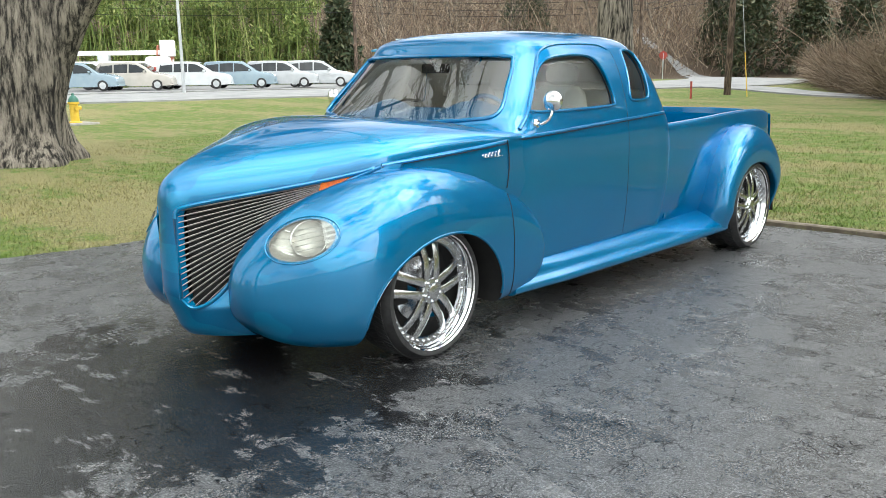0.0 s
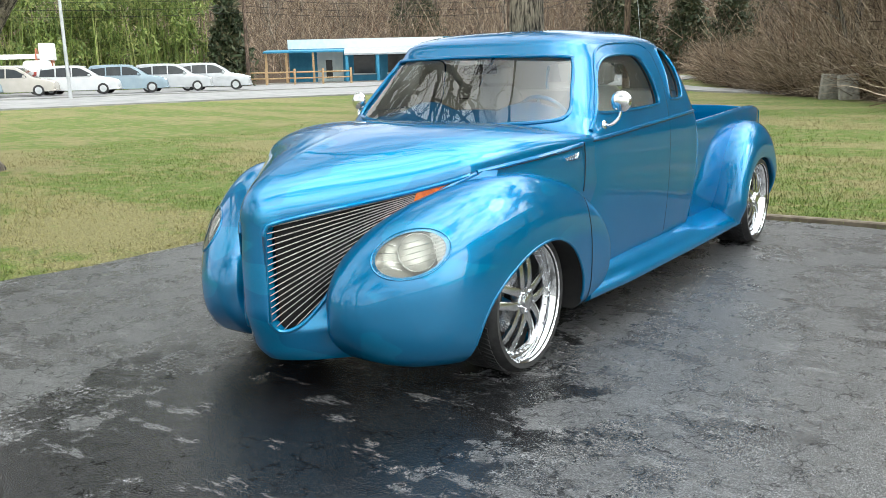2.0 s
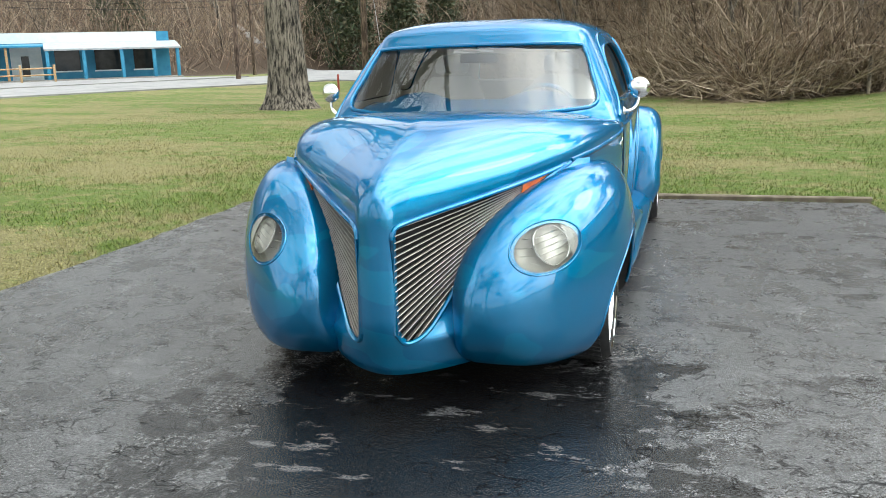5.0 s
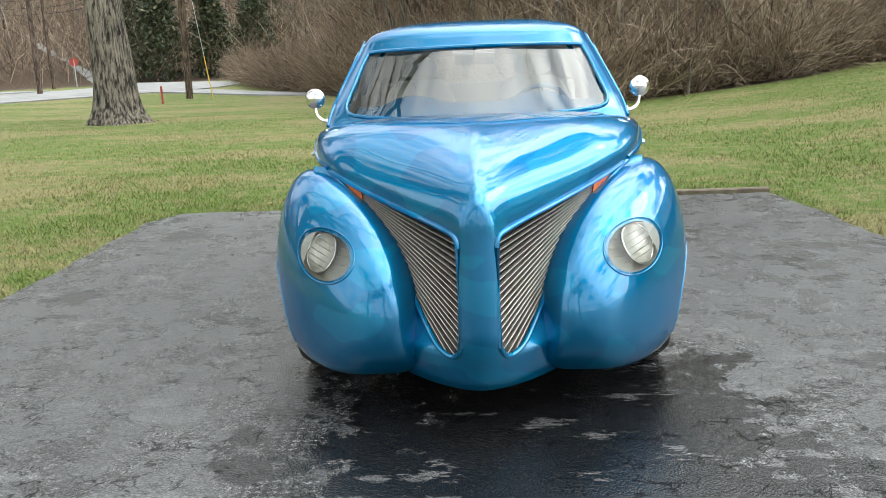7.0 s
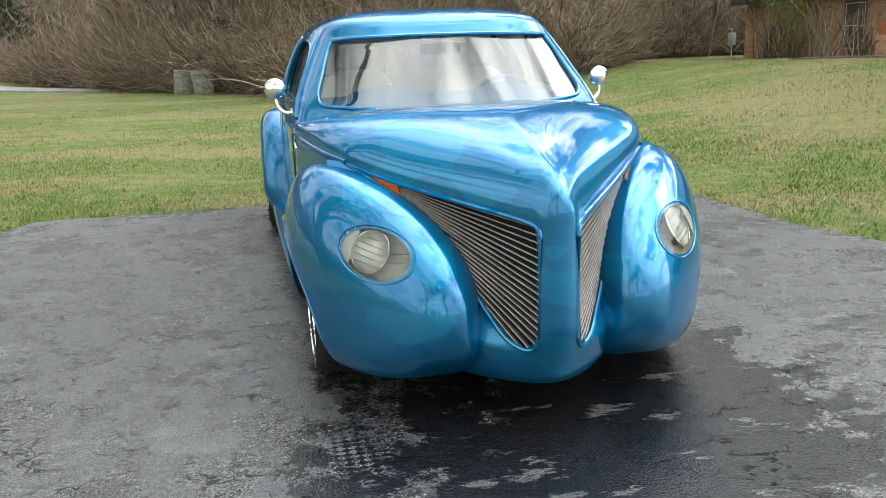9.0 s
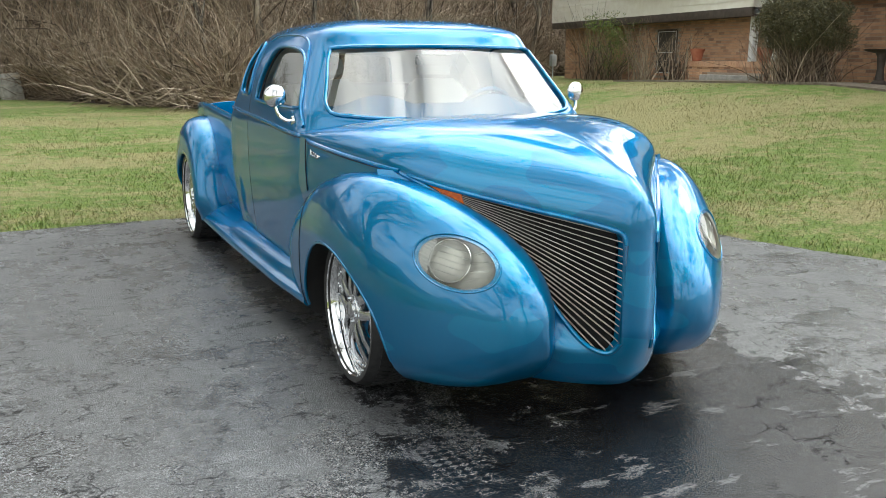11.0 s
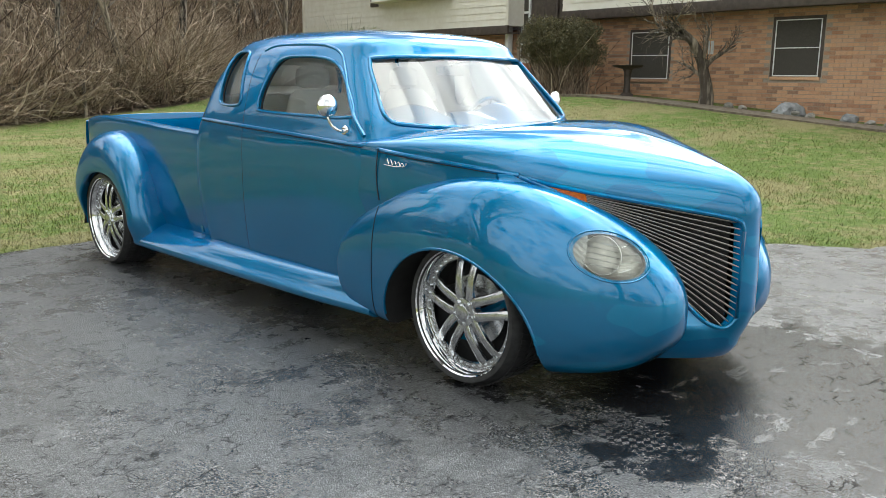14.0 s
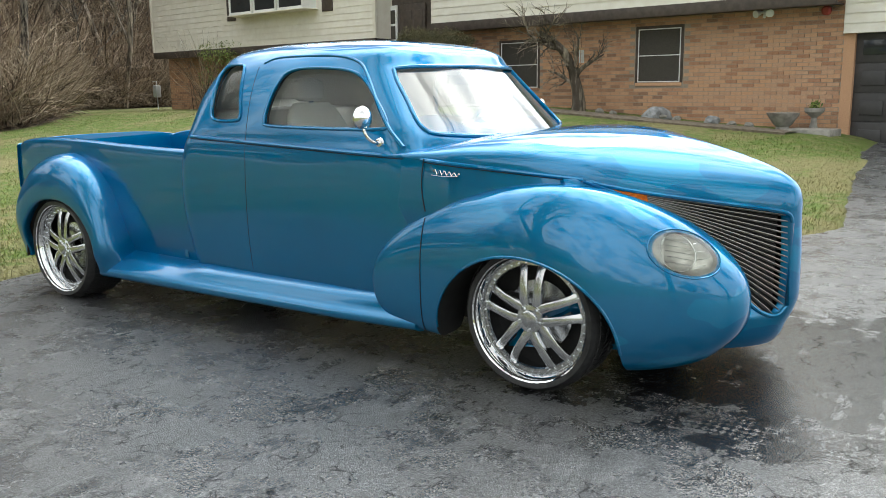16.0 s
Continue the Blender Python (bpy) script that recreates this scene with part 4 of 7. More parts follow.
def build_wheel(side, y, x_face, radius=0.372, width=0.25, rim=0.312):
    """Deep-dish alloy wheel with five twin spokes."""
    w = part("wheel", bmesh.new(), ALLOY, truck, "polished alloy wheel with five twin spokes and low tyre")
    w.location = (x_face * side, y, radius)
    w.rotation_euler = (0, 0, 0 if side > 0 else math.pi)
    tyre = lathe([(-width + 0.02, rim - 0.01), (-width - 0.008, rim + 0.03), (-width + 0.012, radius - 0.018), (-width + 0.035, radius - 0.003), (-0.03, radius - 0.003), (0.004, radius - 0.02), (0.022, rim + 0.030), (0.016, rim + 0.004), (0.004, rim - 0.008)], 72)
    t = part("tyre", tyre, RUBBER, w, "low-profile black tyre", 50)
    bm = bmesh.new()
    for k in range(72):
        a = k * math.tau / 72
        for xx, sl in ((-0.05, 0.05), (-width * 0.5, -0.05), (-width + 0.05, 0.05)):
            r0, r1 = radius - 0.004, radius + 0.0008
            q = [(xx - 0.03, a), (xx + 0.03, a + sl), (xx + 0.03, a + sl + 0.055), (xx - 0.03, a + 0.055)]
            top = [bm.verts.new((px_, r1 * math.cos(b), r1 * math.sin(b))) for px_, b in q]
            low = [bm.verts.new((px_, r0 * math.cos(b), r0 * math.sin(b))) for px_, b in q]
            bm.faces.new(top)
            for i in range(4):
                bm.faces.new((low[i], low[(i + 1) % 4], top[(i + 1) % 4], top[i]))
    tagged(part("tread", bm, RUBBER, t, smooth=0), kind="stuff")
    barrel = lathe([(0.012, rim - 0.002), (0.018, rim + 0.004), (0.012, rim + 0.006), (0.002, rim - 0.006), (-0.03, rim - 0.018), (-0.055, rim - 0.022), (-0.06, rim - 0.045), (-0.062, rim - 0.048), (-0.075, rim - 0.03), (-width + 0.02, rim - 0.03), (-width + 0.0, rim)], 72)
    part("rim", barrel, CHROME, w, "deep polished rim lip", 30)
    ring = lathe([(-0.046, rim - 0.020), (-0.040, rim - 0.026), (-0.040, rim - 0.050), (-0.052, rim - 0.056)], 60)
    part("rivet_ring", ring, ALLOY, w)
    bm = bmesh.new()
    for k in range(40):
        a = k * math.tau / 40
        q = Vector((-0.039, (rim - 0.037) * math.cos(a), (rim - 0.037) * math.sin(a)))
        tube([q, q + Vector((0.007, 0, 0))], 0.0055, 6, bm)
    tagged(part("rivets", bm, CHROME, w, "row of rim bolts"), kind="stuff")
    for k in range(5):
        a0 = k * math.tau / 5 + math.pi / 2
        for sgn in (-1, 1):
            rows = []
            for r, off, xf, hw in ((0.055, 0.030, -0.012, 0.023), (0.10, 0.036, -0.006, 0.022), (0.17, 0.040, -0.010, 0.020), (0.235, 0.046, -0.026, 0.021), (rim - 0.034, 0.056, -0.046, 0.026)):
                cy, cz = r, off * sgn
                sec = []
                for du, dx in ((-hw, -0.022), (-hw, -0.004), (-hw * 0.6, 0.0), (hw * 0.6, 0.0), (hw, -0.004), (hw, -0.022)):
                    yy, zz = cy, cz + du
                    sec.append((xf + dx, yy * math.cos(a0) - zz * math.sin(a0), yy * math.sin(a0) + zz * math.cos(a0)))
                rows.append(sec)
            bm = loft(rows, True, (True, True))
            bmesh.ops.recalc_face_normals(bm, faces=bm.faces)
            part("spoke", bm, ALLOY, w, "twin polished spoke")
    hub = lathe([(-0.06, 0.0), (-0.06, 0.075), (-0.02, 0.075), (-0.008, 0.068), (-0.006, 0.046), (0.004, 0.042), (0.008, 0.034), (0.008, 0.0)], 40)
    part("hub", hub, ALLOY, w)
    for k in range(5):
        a = k * math.tau / 5 + math.pi / 2 + math.pi / 5
        q = Vector((-0.012, 0.058 * math.cos(a), 0.058 * math.sin(a)))
        part("wheel_nut", tube([q, q + Vector((0.014, 0, 0))], 0.009, 6), CHROME, w)
    disc = lathe([(-0.115, 0.06), (-0.115, 0.175), (-0.14, 0.175), (-0.14, 0.06)], 48)
    part("brake_disc", disc, ALLOY, w, "steel brake disc")
    part("brake_caliper", box(-0.16, -0.09, -0.20, -0.10, -0.06, 0.09, None, 0.012), BLACK, w)
    part("wheel_back", lathe([(-0.17, 0.0), (-0.17, rim - 0.03)], 40), BLACK, w)
    return w


def build_lamp(side):
    bm = loft([wing_ring(r) for r in WING_ROWS], True, (True, True))
    tree = BVHTree.FromBMesh(bm)
    bm.free()

    def on_wing(a, b, lift):
        o = LAMP_C + LAMP_U * a + LAMP_V * b
        hit = tree.ray_cast(o + LAMP_N * 0.4, -LAMP_N)[0]
        return tuple((hit if hit else o) + LAMP_N * lift)
    rows = []
    for k in np.linspace(1.0, 0.04, 9):
        rows.append([on_wing(LAMP_A * k * math.cos(q), LAMP_B * k * math.sin(q), 0.001 + 0.010 * (1 - k * k)) for q in np.linspace(0, math.tau, 48, endpoint=False)])
    lens_bm = loft(rows, True, (False, True))
    bmesh.ops.recalc_face_normals(lens_bm, faces=lens_bm.faces)
    bowl = []
    for k, d in ((0.97, -0.012), (0.86, -0.035), (0.62, -0.055), (0.3, -0.066), (0.05, -0.069)):
        bowl.append([on_wing(LAMP_A * k * math.cos(q), LAMP_B * k * math.sin(q), d) for q in np.linspace(0, math.tau, 48, endpoint=False)])
    lamp = part("headlamp", sided(loft(bowl, True, (False, True)), side), REFLECTOR, truck, "oval clear headlamp with chrome bowl")
    lens = part("lens", sided(lens_bm, side), LENS, lamp, "clear curved lens")
    lens.visible_shadow = False
    ring = [on_wing(LAMP_A * 1.01 * math.cos(q), LAMP_B * 1.015 * math.sin(q), 0.001) for q in np.linspace(0, math.tau, 56, endpoint=False)]
    part("bezel", sided(tube(ring, 0.0045, 8, None, True), side), PAINT, lamp, "thin blue bezel")
    inner = [on_wing(0.030 + 0.088 * math.cos(q), 0.088 * math.sin(q), -0.016) for q in np.linspace(0, math.tau, 40, endpoint=False)]
    part("reflector_ring", sided(tube(inner, 0.0028, 8, None, True), side), CHROME, lamp)
    part("projector", sided(loft([[on_wing(0.030 + 0.085 * k * math.cos(q), 0.085 * k * math.sin(q), d) for q in np.linspace(0, math.tau, 32, endpoint=False)] for k, d in ((1, -0.018), (0.8, -0.034), (0.55, -0.042), (0.25, -0.046), (0.02, -0.047))], True, (False, True)), side), REFLECTOR, lamp, "round inner reflector")
    for k in (-0.6, -0.3, 0.0, 0.3, 0.6):
        half = 0.085 * math.sqrt(1 - k * k)
        flute = [on_wing(0.030 + half * q, 0.085 * k, -0.020) for q in np.linspace(-0.95, 0.95, 9)]
        part("reflector_flute", sided(tube(flute, 0.0018, 6), side), CHROME, lamp)
    for k in (-0.55, -0.2, 0.15, 0.5):
        facet = [on_wing(-0.06 - 0.10 * (1 - abs(k)) * t, LAMP_B * (k + 0.25 * t), -0.010 - 0.02 * (1 - t)) for t in np.linspace(0, 1, 7)]
        part("reflector_facet", sided(tube(facet, 0.0022, 6), side), CHROME, lamp)
    bm = bmesh.new()
    for k in range(12):
        a = 0.108 + k * 0.0048
        h = LAMP_B * math.sqrt(max(0, 1 - (a / LAMP_A) ** 2))
        if h > 0.012:
            tube([on_wing(a, h * q * 0.96, -0.002) for q in np.linspace(-1, 1, 9)], 0.0016, 4, bm)
    tagged(part("lens_ribs", sided(bm, side), WHITE, lamp, "ribbed edge of the lens"), kind="stuff")


def build_mirror(side):
    arm = crv([(0.895, 0.905, 1.203), (0.93, 0.905, 1.205), (0.965, 0.925, 1.232), (0.978, 0.94, 1.275), (0.978, 0.945, 1.30)], 16)
    m = part("door_mirror", sided(tube(arm, np.linspace(0.011, 0.007, 16), 10), side), CHROME, truck, "round chrome peep mirror on a curved arm")
    head = lathe([(-0.012, 0.0), (-0.012, 0.045), (-0.008, 0.060), (0.004, 0.061), (0.018, 0.052), (0.030, 0.03), (0.034, 0.0)], 36, "y")
    bmesh.ops.scale(head, vec=(1, -1, 1), verts=head.verts)
    bmesh.ops.recalc_face_normals(head, faces=head.faces)
    bmesh.ops.rotate(head, cent=(0, 0, 0), matrix=Euler((0, 0, radians(8))).to_matrix(), verts=head.verts)
    bmesh.ops.translate(head, vec=(0.978, 0.945, 1.335), verts=head.verts)
    part("mirror_head", sided(head, side), CHROME, m, "domed chrome shell")
    base = lathe([(0.0, 0.0), (0.0, 0.028), (0.01, 0.022), (0.016, 0.0)], 20)
    bmesh.ops.translate(base, vec=(cab_x(0.905, 1.203), 0.905, 1.203), verts=base.verts)
    part("mirror_foot", sided(base, side), CHROME, m)


def pod(x):
    """The two humps of the dashboard."""
    return 0.035 * max(0.0, 1 - ((abs(x) - 0.38) / 0.20) ** 2) - 0.02 * (x / 0.74) ** 4


def build_cabin():
    dash = loft([[(x, y + 0.12 * (x / 0.8) ** 2, z) for y, z in crv([(0.56, 1.17), (0.64, 1.215), (0.80, 1.26 + pod(x)), (0.93, 1.285 + 1.4 * pod(x)), (0.99, 1.24), (0.97, 1.0), (0.9, 0.8)], 20)] for x in np.linspace(-0.74, 0.74, 45)])
    bmesh.ops.recalc_face_normals(dash, faces=dash.faces)
    part("dashboard", dash, PAINT, truck, "blue painted dashboard")
    for s in (1, -1):
        seat = part("seat", box(s * 0.40 - 0.26, s * 0.40 + 0.26, 1.18, 1.72, 0.60, 0.84, None, 0.05), LEATHER, truck, "cream leather bucket seat")
        rows = [(1.66, 0.80, 0.25, 0.06), (1.72, 1.0, 0.27, 0.075), (1.78, 1.2, 0.26, 0.07), (1.83, 1.33, 0.22, 0.055), (1.85, 1.40, 0.15, 0.04)]
        bm = loft([[(s * 0.40 + hw * math.copysign(abs(math.cos(a)) ** 0.6, math.cos(a)), y + d * math.copysign(abs(math.sin(a)) ** 0.7, math.sin(a)), z) for a in np.linspace(0, math.tau, 28, endpoint=False)] for y, z, hw, d in crv(rows, 16)], True, (True, True))
        bmesh.ops.recalc_face_normals(bm, faces=bm.faces)
        part("backrest", bm, LEATHER, seat)
        bm = loft([[(s * 0.40 + 0.13 * q * math.copysign(abs(math.cos(a)) ** 0.7, math.cos(a)), 1.87 + 0.045 * q * math.copysign(abs(math.sin(a)) ** 0.7, math.sin(a)), z) for a in np.linspace(0, math.tau, 20, endpoint=False)] for z, q in ((1.41, 0.6), (1.43, 0.95), (1.48, 1.0), (1.53, 0.92), (1.555, 0.5))], True, (True, True))
        bmesh.ops.recalc_face_normals(bm, faces=bm.faces)
        part("headrest", bm, LEATHER, seat)
    bench = part("rear_bench", box(-0.78, 0.78, 2.12, 2.5, 0.55, 0.90, None, 0.05), LEATHER, truck, "cream leather rear bench")
    part("backrest", box(-0.76, 0.76, 2.38, 2.54, 0.85, 1.36, None, 0.05), LEATHER, bench)
    part("cabin_floor", box(-0.8, 0.8, 0.7, 2.5, 0.34, 0.40), LEATHER, truck)
    tilt = Matrix.Translation((0.40, 1.10, 1.20)) @ Euler((radians(-62), 0, 0)).to_matrix().to_4x4()
    wheel = part("steering_wheel", tube([tilt @ Vector((0.18 * math.cos(a), 0.18 * math.sin(a), 0)) for a in np.linspace(0, math.tau, 40, endpoint=False)], 0.014, 10, None, True), PAINT, truck, "blue-rimmed steering wheel")
    for a in (0.2, math.pi - 0.2, -math.pi / 2):
        part("spoke", tube([tilt @ Vector((0, 0, -0.02)), tilt @ Vector((0.18 * math.cos(a), 0.18 * math.sin(a), 0))], 0.01, 6), CHROME, wheel)
    part("steering_column", tube([(0.40, 1.04, 1.15), (0.40, 0.80, 1.02)], 0.03, 12), BLACK, wheel)
    mirror = part("interior_mirror", box(-0.12, 0.12, 0.985, 1.01, 1.50, 1.56, None, 0.01), BLACK, truck, "black interior mirror")
    part("stalk", tube([(0, 1.0, 1.55), (0, 0.94, 1.60)], 0.008, 6), BLACK, mirror)
    bm = bmesh.new()
    for k in range(4):
        x0, x1, z = -0.13, 0.12, 1.565 + 0.008 * k
        a, b = cab_front_y(x0, z) + 0.018, cab_front_y(x1, z) + 0.018
        bm.faces.new([bm.verts.new(p) for p in ((x0, a, z), (x1, b, z), (x1, b + 0.003, z + 0.004), (x0, a + 0.003, z + 0.004))])
    part("windscreen_sticker", bm, WHITE, truck, "white sticker with fine lines", 0)


def build_chassis():
    part("underbody", box(-0.62, 0.62, -0.55, 4.5, 0.24, 0.42), BLACK, truck, "dark underside")
    part("engine_bay", box(-0.55, 0.55, -0.20, 0.62, 0.35, 1.0), BLACK, truck, "dark engine bay")


def build_script_badge(side):
    """Chrome script on the scuttle, drawn as a plain flourish."""
    bm = bmesh.new()
    x = bonnet_row(0.5)[0] + 0.012
    pts = [(x, 0.545 - 0.16 * t, 1.068 + 0.012 * math.sin(t * 34) * (1 - 0.4 * t) - 0.012 * t) for t in np.linspace(0, 1, 60)]
    tube(pts, 0.0032, 6, bm)
    tube([(x, 0.56 - 0.15 * t, 1.050 - 0.004 * math.sin(t * 3)) for t in np.linspace(0, 1, 12)], 0.0025, 6, bm)
    part("badge", sided(bm, side), CHROME, truck, "small chrome script badge")


build_cab()
build_windscreen()
build_bonnet()
build_nose()
both(build_front_wing)
both(build_flank)
both(build_running_board)
build_bed()
both(build_rear_wing)
for s_ in (1, -1):
    build_wheel(s_, 0.0, 0.895)
    build_wheel(s_, 3.78, 1.02, 0.372, 0.29)
both(build_lamp)
both(build_mirror)
build_cabin()
build_chassis()
both(build_script_badge)


# ---- the place: ground, road ----
PAD = [(-3.75, -14), (-3.65, -0.6), (-3.42, 0.3), (-3.4, 2.2), (-3.5, 4.2), (-3.3, 4.72), (-2.0, 4.72), (0.5, 4.88), (2.4, 4.85), (3.05, 4.85), (3.18, 3.6), (3.22, 2.2), (3.45, 1.35), (3.75, 0.6), (4.2, -0.15), (5.0, -0.4), (8.0, 0.0), (11.5, 0.45), (13.6, 0.72), (15.2, 0.8), (22.0, 0.8), (22.0, -14)]


def inside(poly, x, y):
    """Whether points lie within a polygon (numpy arrays)."""
    hit = np.zeros(np.shape(x), bool)
    for (x0, y0), (x1, y1) in zip(poly, poly[1:] + poly[:1]):
        c = (y0 > y) != (y1 > y)
        hit ^= c & (x < (x1 - x0) * (y - y0) / (y1 - y0 + 1e-12) + x0)
    return hit


def ragged(poly, step=0.09, amount=0.05):
    """The outline with an uneven edge."""
    out = []
    for (x0, y0), (x1, y1) in zip(poly, poly[1:] + poly[:1]):
        n = max(1, int(math.hypot(x1 - x0, y1 - y0) / step)) if y0 > -3 and y1 > -3 else 1
        for k in range(n):
            t = k / n
            x, y = x0 + (x1 - x0) * t, y0 + (y1 - y0) * t
            j = noise.noise((x * 2.3, y * 2.3, 0.5)) * amount + noise.noise((x * 9, y * 9, 3.5)) * amount * 0.5 if k else 0
            out.append((x + j, y + j))
    return out


def build_ground():
    def axis(dense_lo, dense_hi, lo, hi):
        a = list(np.arange(dense_lo, dense_hi + 0.01, 0.5))
        step, v = 0.6, dense_hi
        while v < hi:
            v += step
            step *= 1.10
            a.append(v)
        step, v = 0.6, dense_lo
        while v > lo:
            v -= step
            step *= 1.10
            a.insert(0, v)
        return np.array(a)
    xs, ys = axis(-14, 24, -900, 900), axis(-8, 40, -700, 900)
    gx, gy = np.meshgrid(xs, ys)
    gz = land(gx, gy)
    pad = inside(PAD, gx, gy)
    near = np.exp(-((gx - 0) ** 2 + (gy - 3) ** 2) / 900)
    bumps = 0.02 * np.sin(gx * 1.3 + 2 * np.sin(gy * 0.7)) * np.sin(gy * 1.1)
    rough = 0.5 * np.sin(gx * 0.9 + np.sin(gy * 0.5)) * np.sin(gy * 0.8) * smooth01(0, 6, gy - wood_edge(gx))
    gz = gz + np.where(pad, -0.06, bumps * near - 0.015) + rough
    litter = np.maximum(smooth01(-1.2, 0.8, gy - wood_edge(gx)) * smooth01(-14, -9, gx + 0 * gy), smooth01(70, 90, np.hypot(gx + 5, gy)))
    v = np.stack([gx.ravel(), gy.ravel(), gz.ravel()], 1).tolist()
    w = len(xs)
    f = [(j * w + i, j * w + i + 1, (j + 1) * w + i + 1, (j + 1) * w + i) for j in range(len(ys) - 1) for i in range(w - 1)]
    g = raw("ground", v, f, LAWN, None, 60)
    at = g.data.attributes.new("litter", "FLOAT", "POINT")
    at.data.foreach_set("value", litter.ravel().astype(np.float32))
    tagged(g, "winter lawn in green and straw patches, leaf litter under the trees", "lawn", kind="structure")
    bm = bmesh.new()
    pts = ragged(PAD)
    face = bm.faces.new([bm.verts.new((x, y, 0)) for x, y in pts])
    bmesh.ops.triangulate(bm, faces=[face])
    for v_ in bm.verts:
        v_.co.z = ground_z(v_.co.x, v_.co.y) * 0.8 + 0.004
    p = part("driveway", bm, ASPHALT, None, "", 0)
    tagged(p, "cracked dark asphalt pad, wet in patches", "driveway", kind="structure")


def build_blades():
    """Short grass near the pad, thinning with distance."""
    rng = np.random.default_rng(3)
    n = 800000
    x = rng.uniform(-15, 17, n)
    y = rng.uniform(-2.5, 24, n)
    dx = np.maximum(np.maximum(-3.5 - x, x - 3.3), 0)
    dy = np.maximum(y - 4.9, 0)
    d = np.hypot(dx, dy)
    keep = ~inside(PAD, x, y) & (rng.random(n) < np.exp(-d / 5.0) + 0.07) & (y < wood_edge(x)) & ~((x > 13.2) & (y > 0))
    x, y = x[keep], y[keep]
    n = len(x)
    z = land(x, y) - 0.02
    a = rng.uniform(0, math.tau, n)
    h = rng.uniform(0.02, 0.058, n)
    w = rng.uniform(0.003, 0.008, n)
    lean = rng.uniform(0, 0.06, n)
    la = rng.uniform(0, math.tau, n)
    v = np.empty((n, 3, 3))
    v[:, 0] = np.stack([x - w * np.cos(a), y - w * np.sin(a), z], 1)
    v[:, 1] = np.stack([x + w * np.cos(a), y + w * np.sin(a), z], 1)
    v[:, 2] = np.stack([x + lean * np.cos(la), y + lean * np.sin(la), z + h], 1)
    g = raw("grass", v.reshape(-1, 3), np.arange(n * 3).reshape(-1, 3).tolist(), BLADE)
    tagged(g, "short mown winter grass, green and straw", "grass", kind="stuff")


def skirted(bm, a, b, lift):
    """Let the long edges of a ribbon down into the ground."""
    for line in (a, b):
        loft([[(x, y, ground_z(x, y) + lift), (x, y, ground_z(x, y) - 0.3)] for x, y in line], False, (False, False), bm)
    return bm


def strip(name, left, right, mat, label, category, lift=0.02, n=80):
    """A ribbon of paving between two lines, laid on the ground."""
    a, b = crv(left, n), crv(right, n)
    bm = loft([[(x, y, ground_z(x, y) + lift) for x, y in [p + (q - p) * t for t in np.linspace(0, 1, 7)]] for p, q in zip(a, b)])
    bm = skirted(bm, a, b, lift)
    for f in bm.faces:
        if f.normal.z < 0:
            f.normal_flip()
    return tagged(part(name, bm, mat, None, "", 60), label, category, kind="structure")


ROAD_NEAR = [(-45, -40), (-36, -8), (-31.5, 10), (-27, 24), (-20.5, 39), (-17, 50), (-19, 62), (-28, 74), (-50, 92)]
ROAD_FAR = [(-60, -40), (-51, -8), (-46, 11), (-41, 26), (-34, 44), (-30, 56), (-32, 68), (-40, 82), (-58, 102)]
KERB = [(-61.5, -40), (-52.3, -8), (-47.2, 11.2), (-42.2, 26.4), (-35.2, 44.6), (-31.2, 56.6), (-33, 69), (-41, 83), (-59, 103)]


def build_kerb_edge():
    pts = [(0.3, 4.92), (1.2, 4.95), (2.4, 4.92), (3.1, 4.92)]
    c = crv(pts, 40)
    bm = loft([[(x, y + oy, ground_z(x, y) + oz) for oy, oz in ((0, -0.02), (0.0, 0.03), (0.015, 0.042), (0.085, 0.040), (0.10, 0.03), (0.10, -0.02))] for x, y in c], True, (True, True))
    bmesh.ops.recalc_face_normals(bm, faces=bm.faces)
    tagged(part("edging", bm, EARTH), "low earth-stained stone edging along the pad", "edging", kind="structure")


build_ground()
build_blades()
strip("road", ROAD_NEAR, ROAD_FAR, ROAD, "pale grey two-lane road with worn surface", "road", 0.05)
strip("lot_pavement", KERB[:6], [(x - 20, y + 8) for x, y in KERB[:6]], ROAD, "pale car park beyond the road", "car park", 0.08)
strip("side_road", [(-22, 45), (-16.5, 42.5), (-12.5, 39.5), (-8.5, 37.5), (-3, 36.5)], [(-20, 48), (-15, 45.5), (-11.5, 42), (-8, 40), (-3, 39.2)], ROAD, "narrow grey side road by the brush", "road", 0.06, 30)
build_kerb_edge()

# ---- trees ----


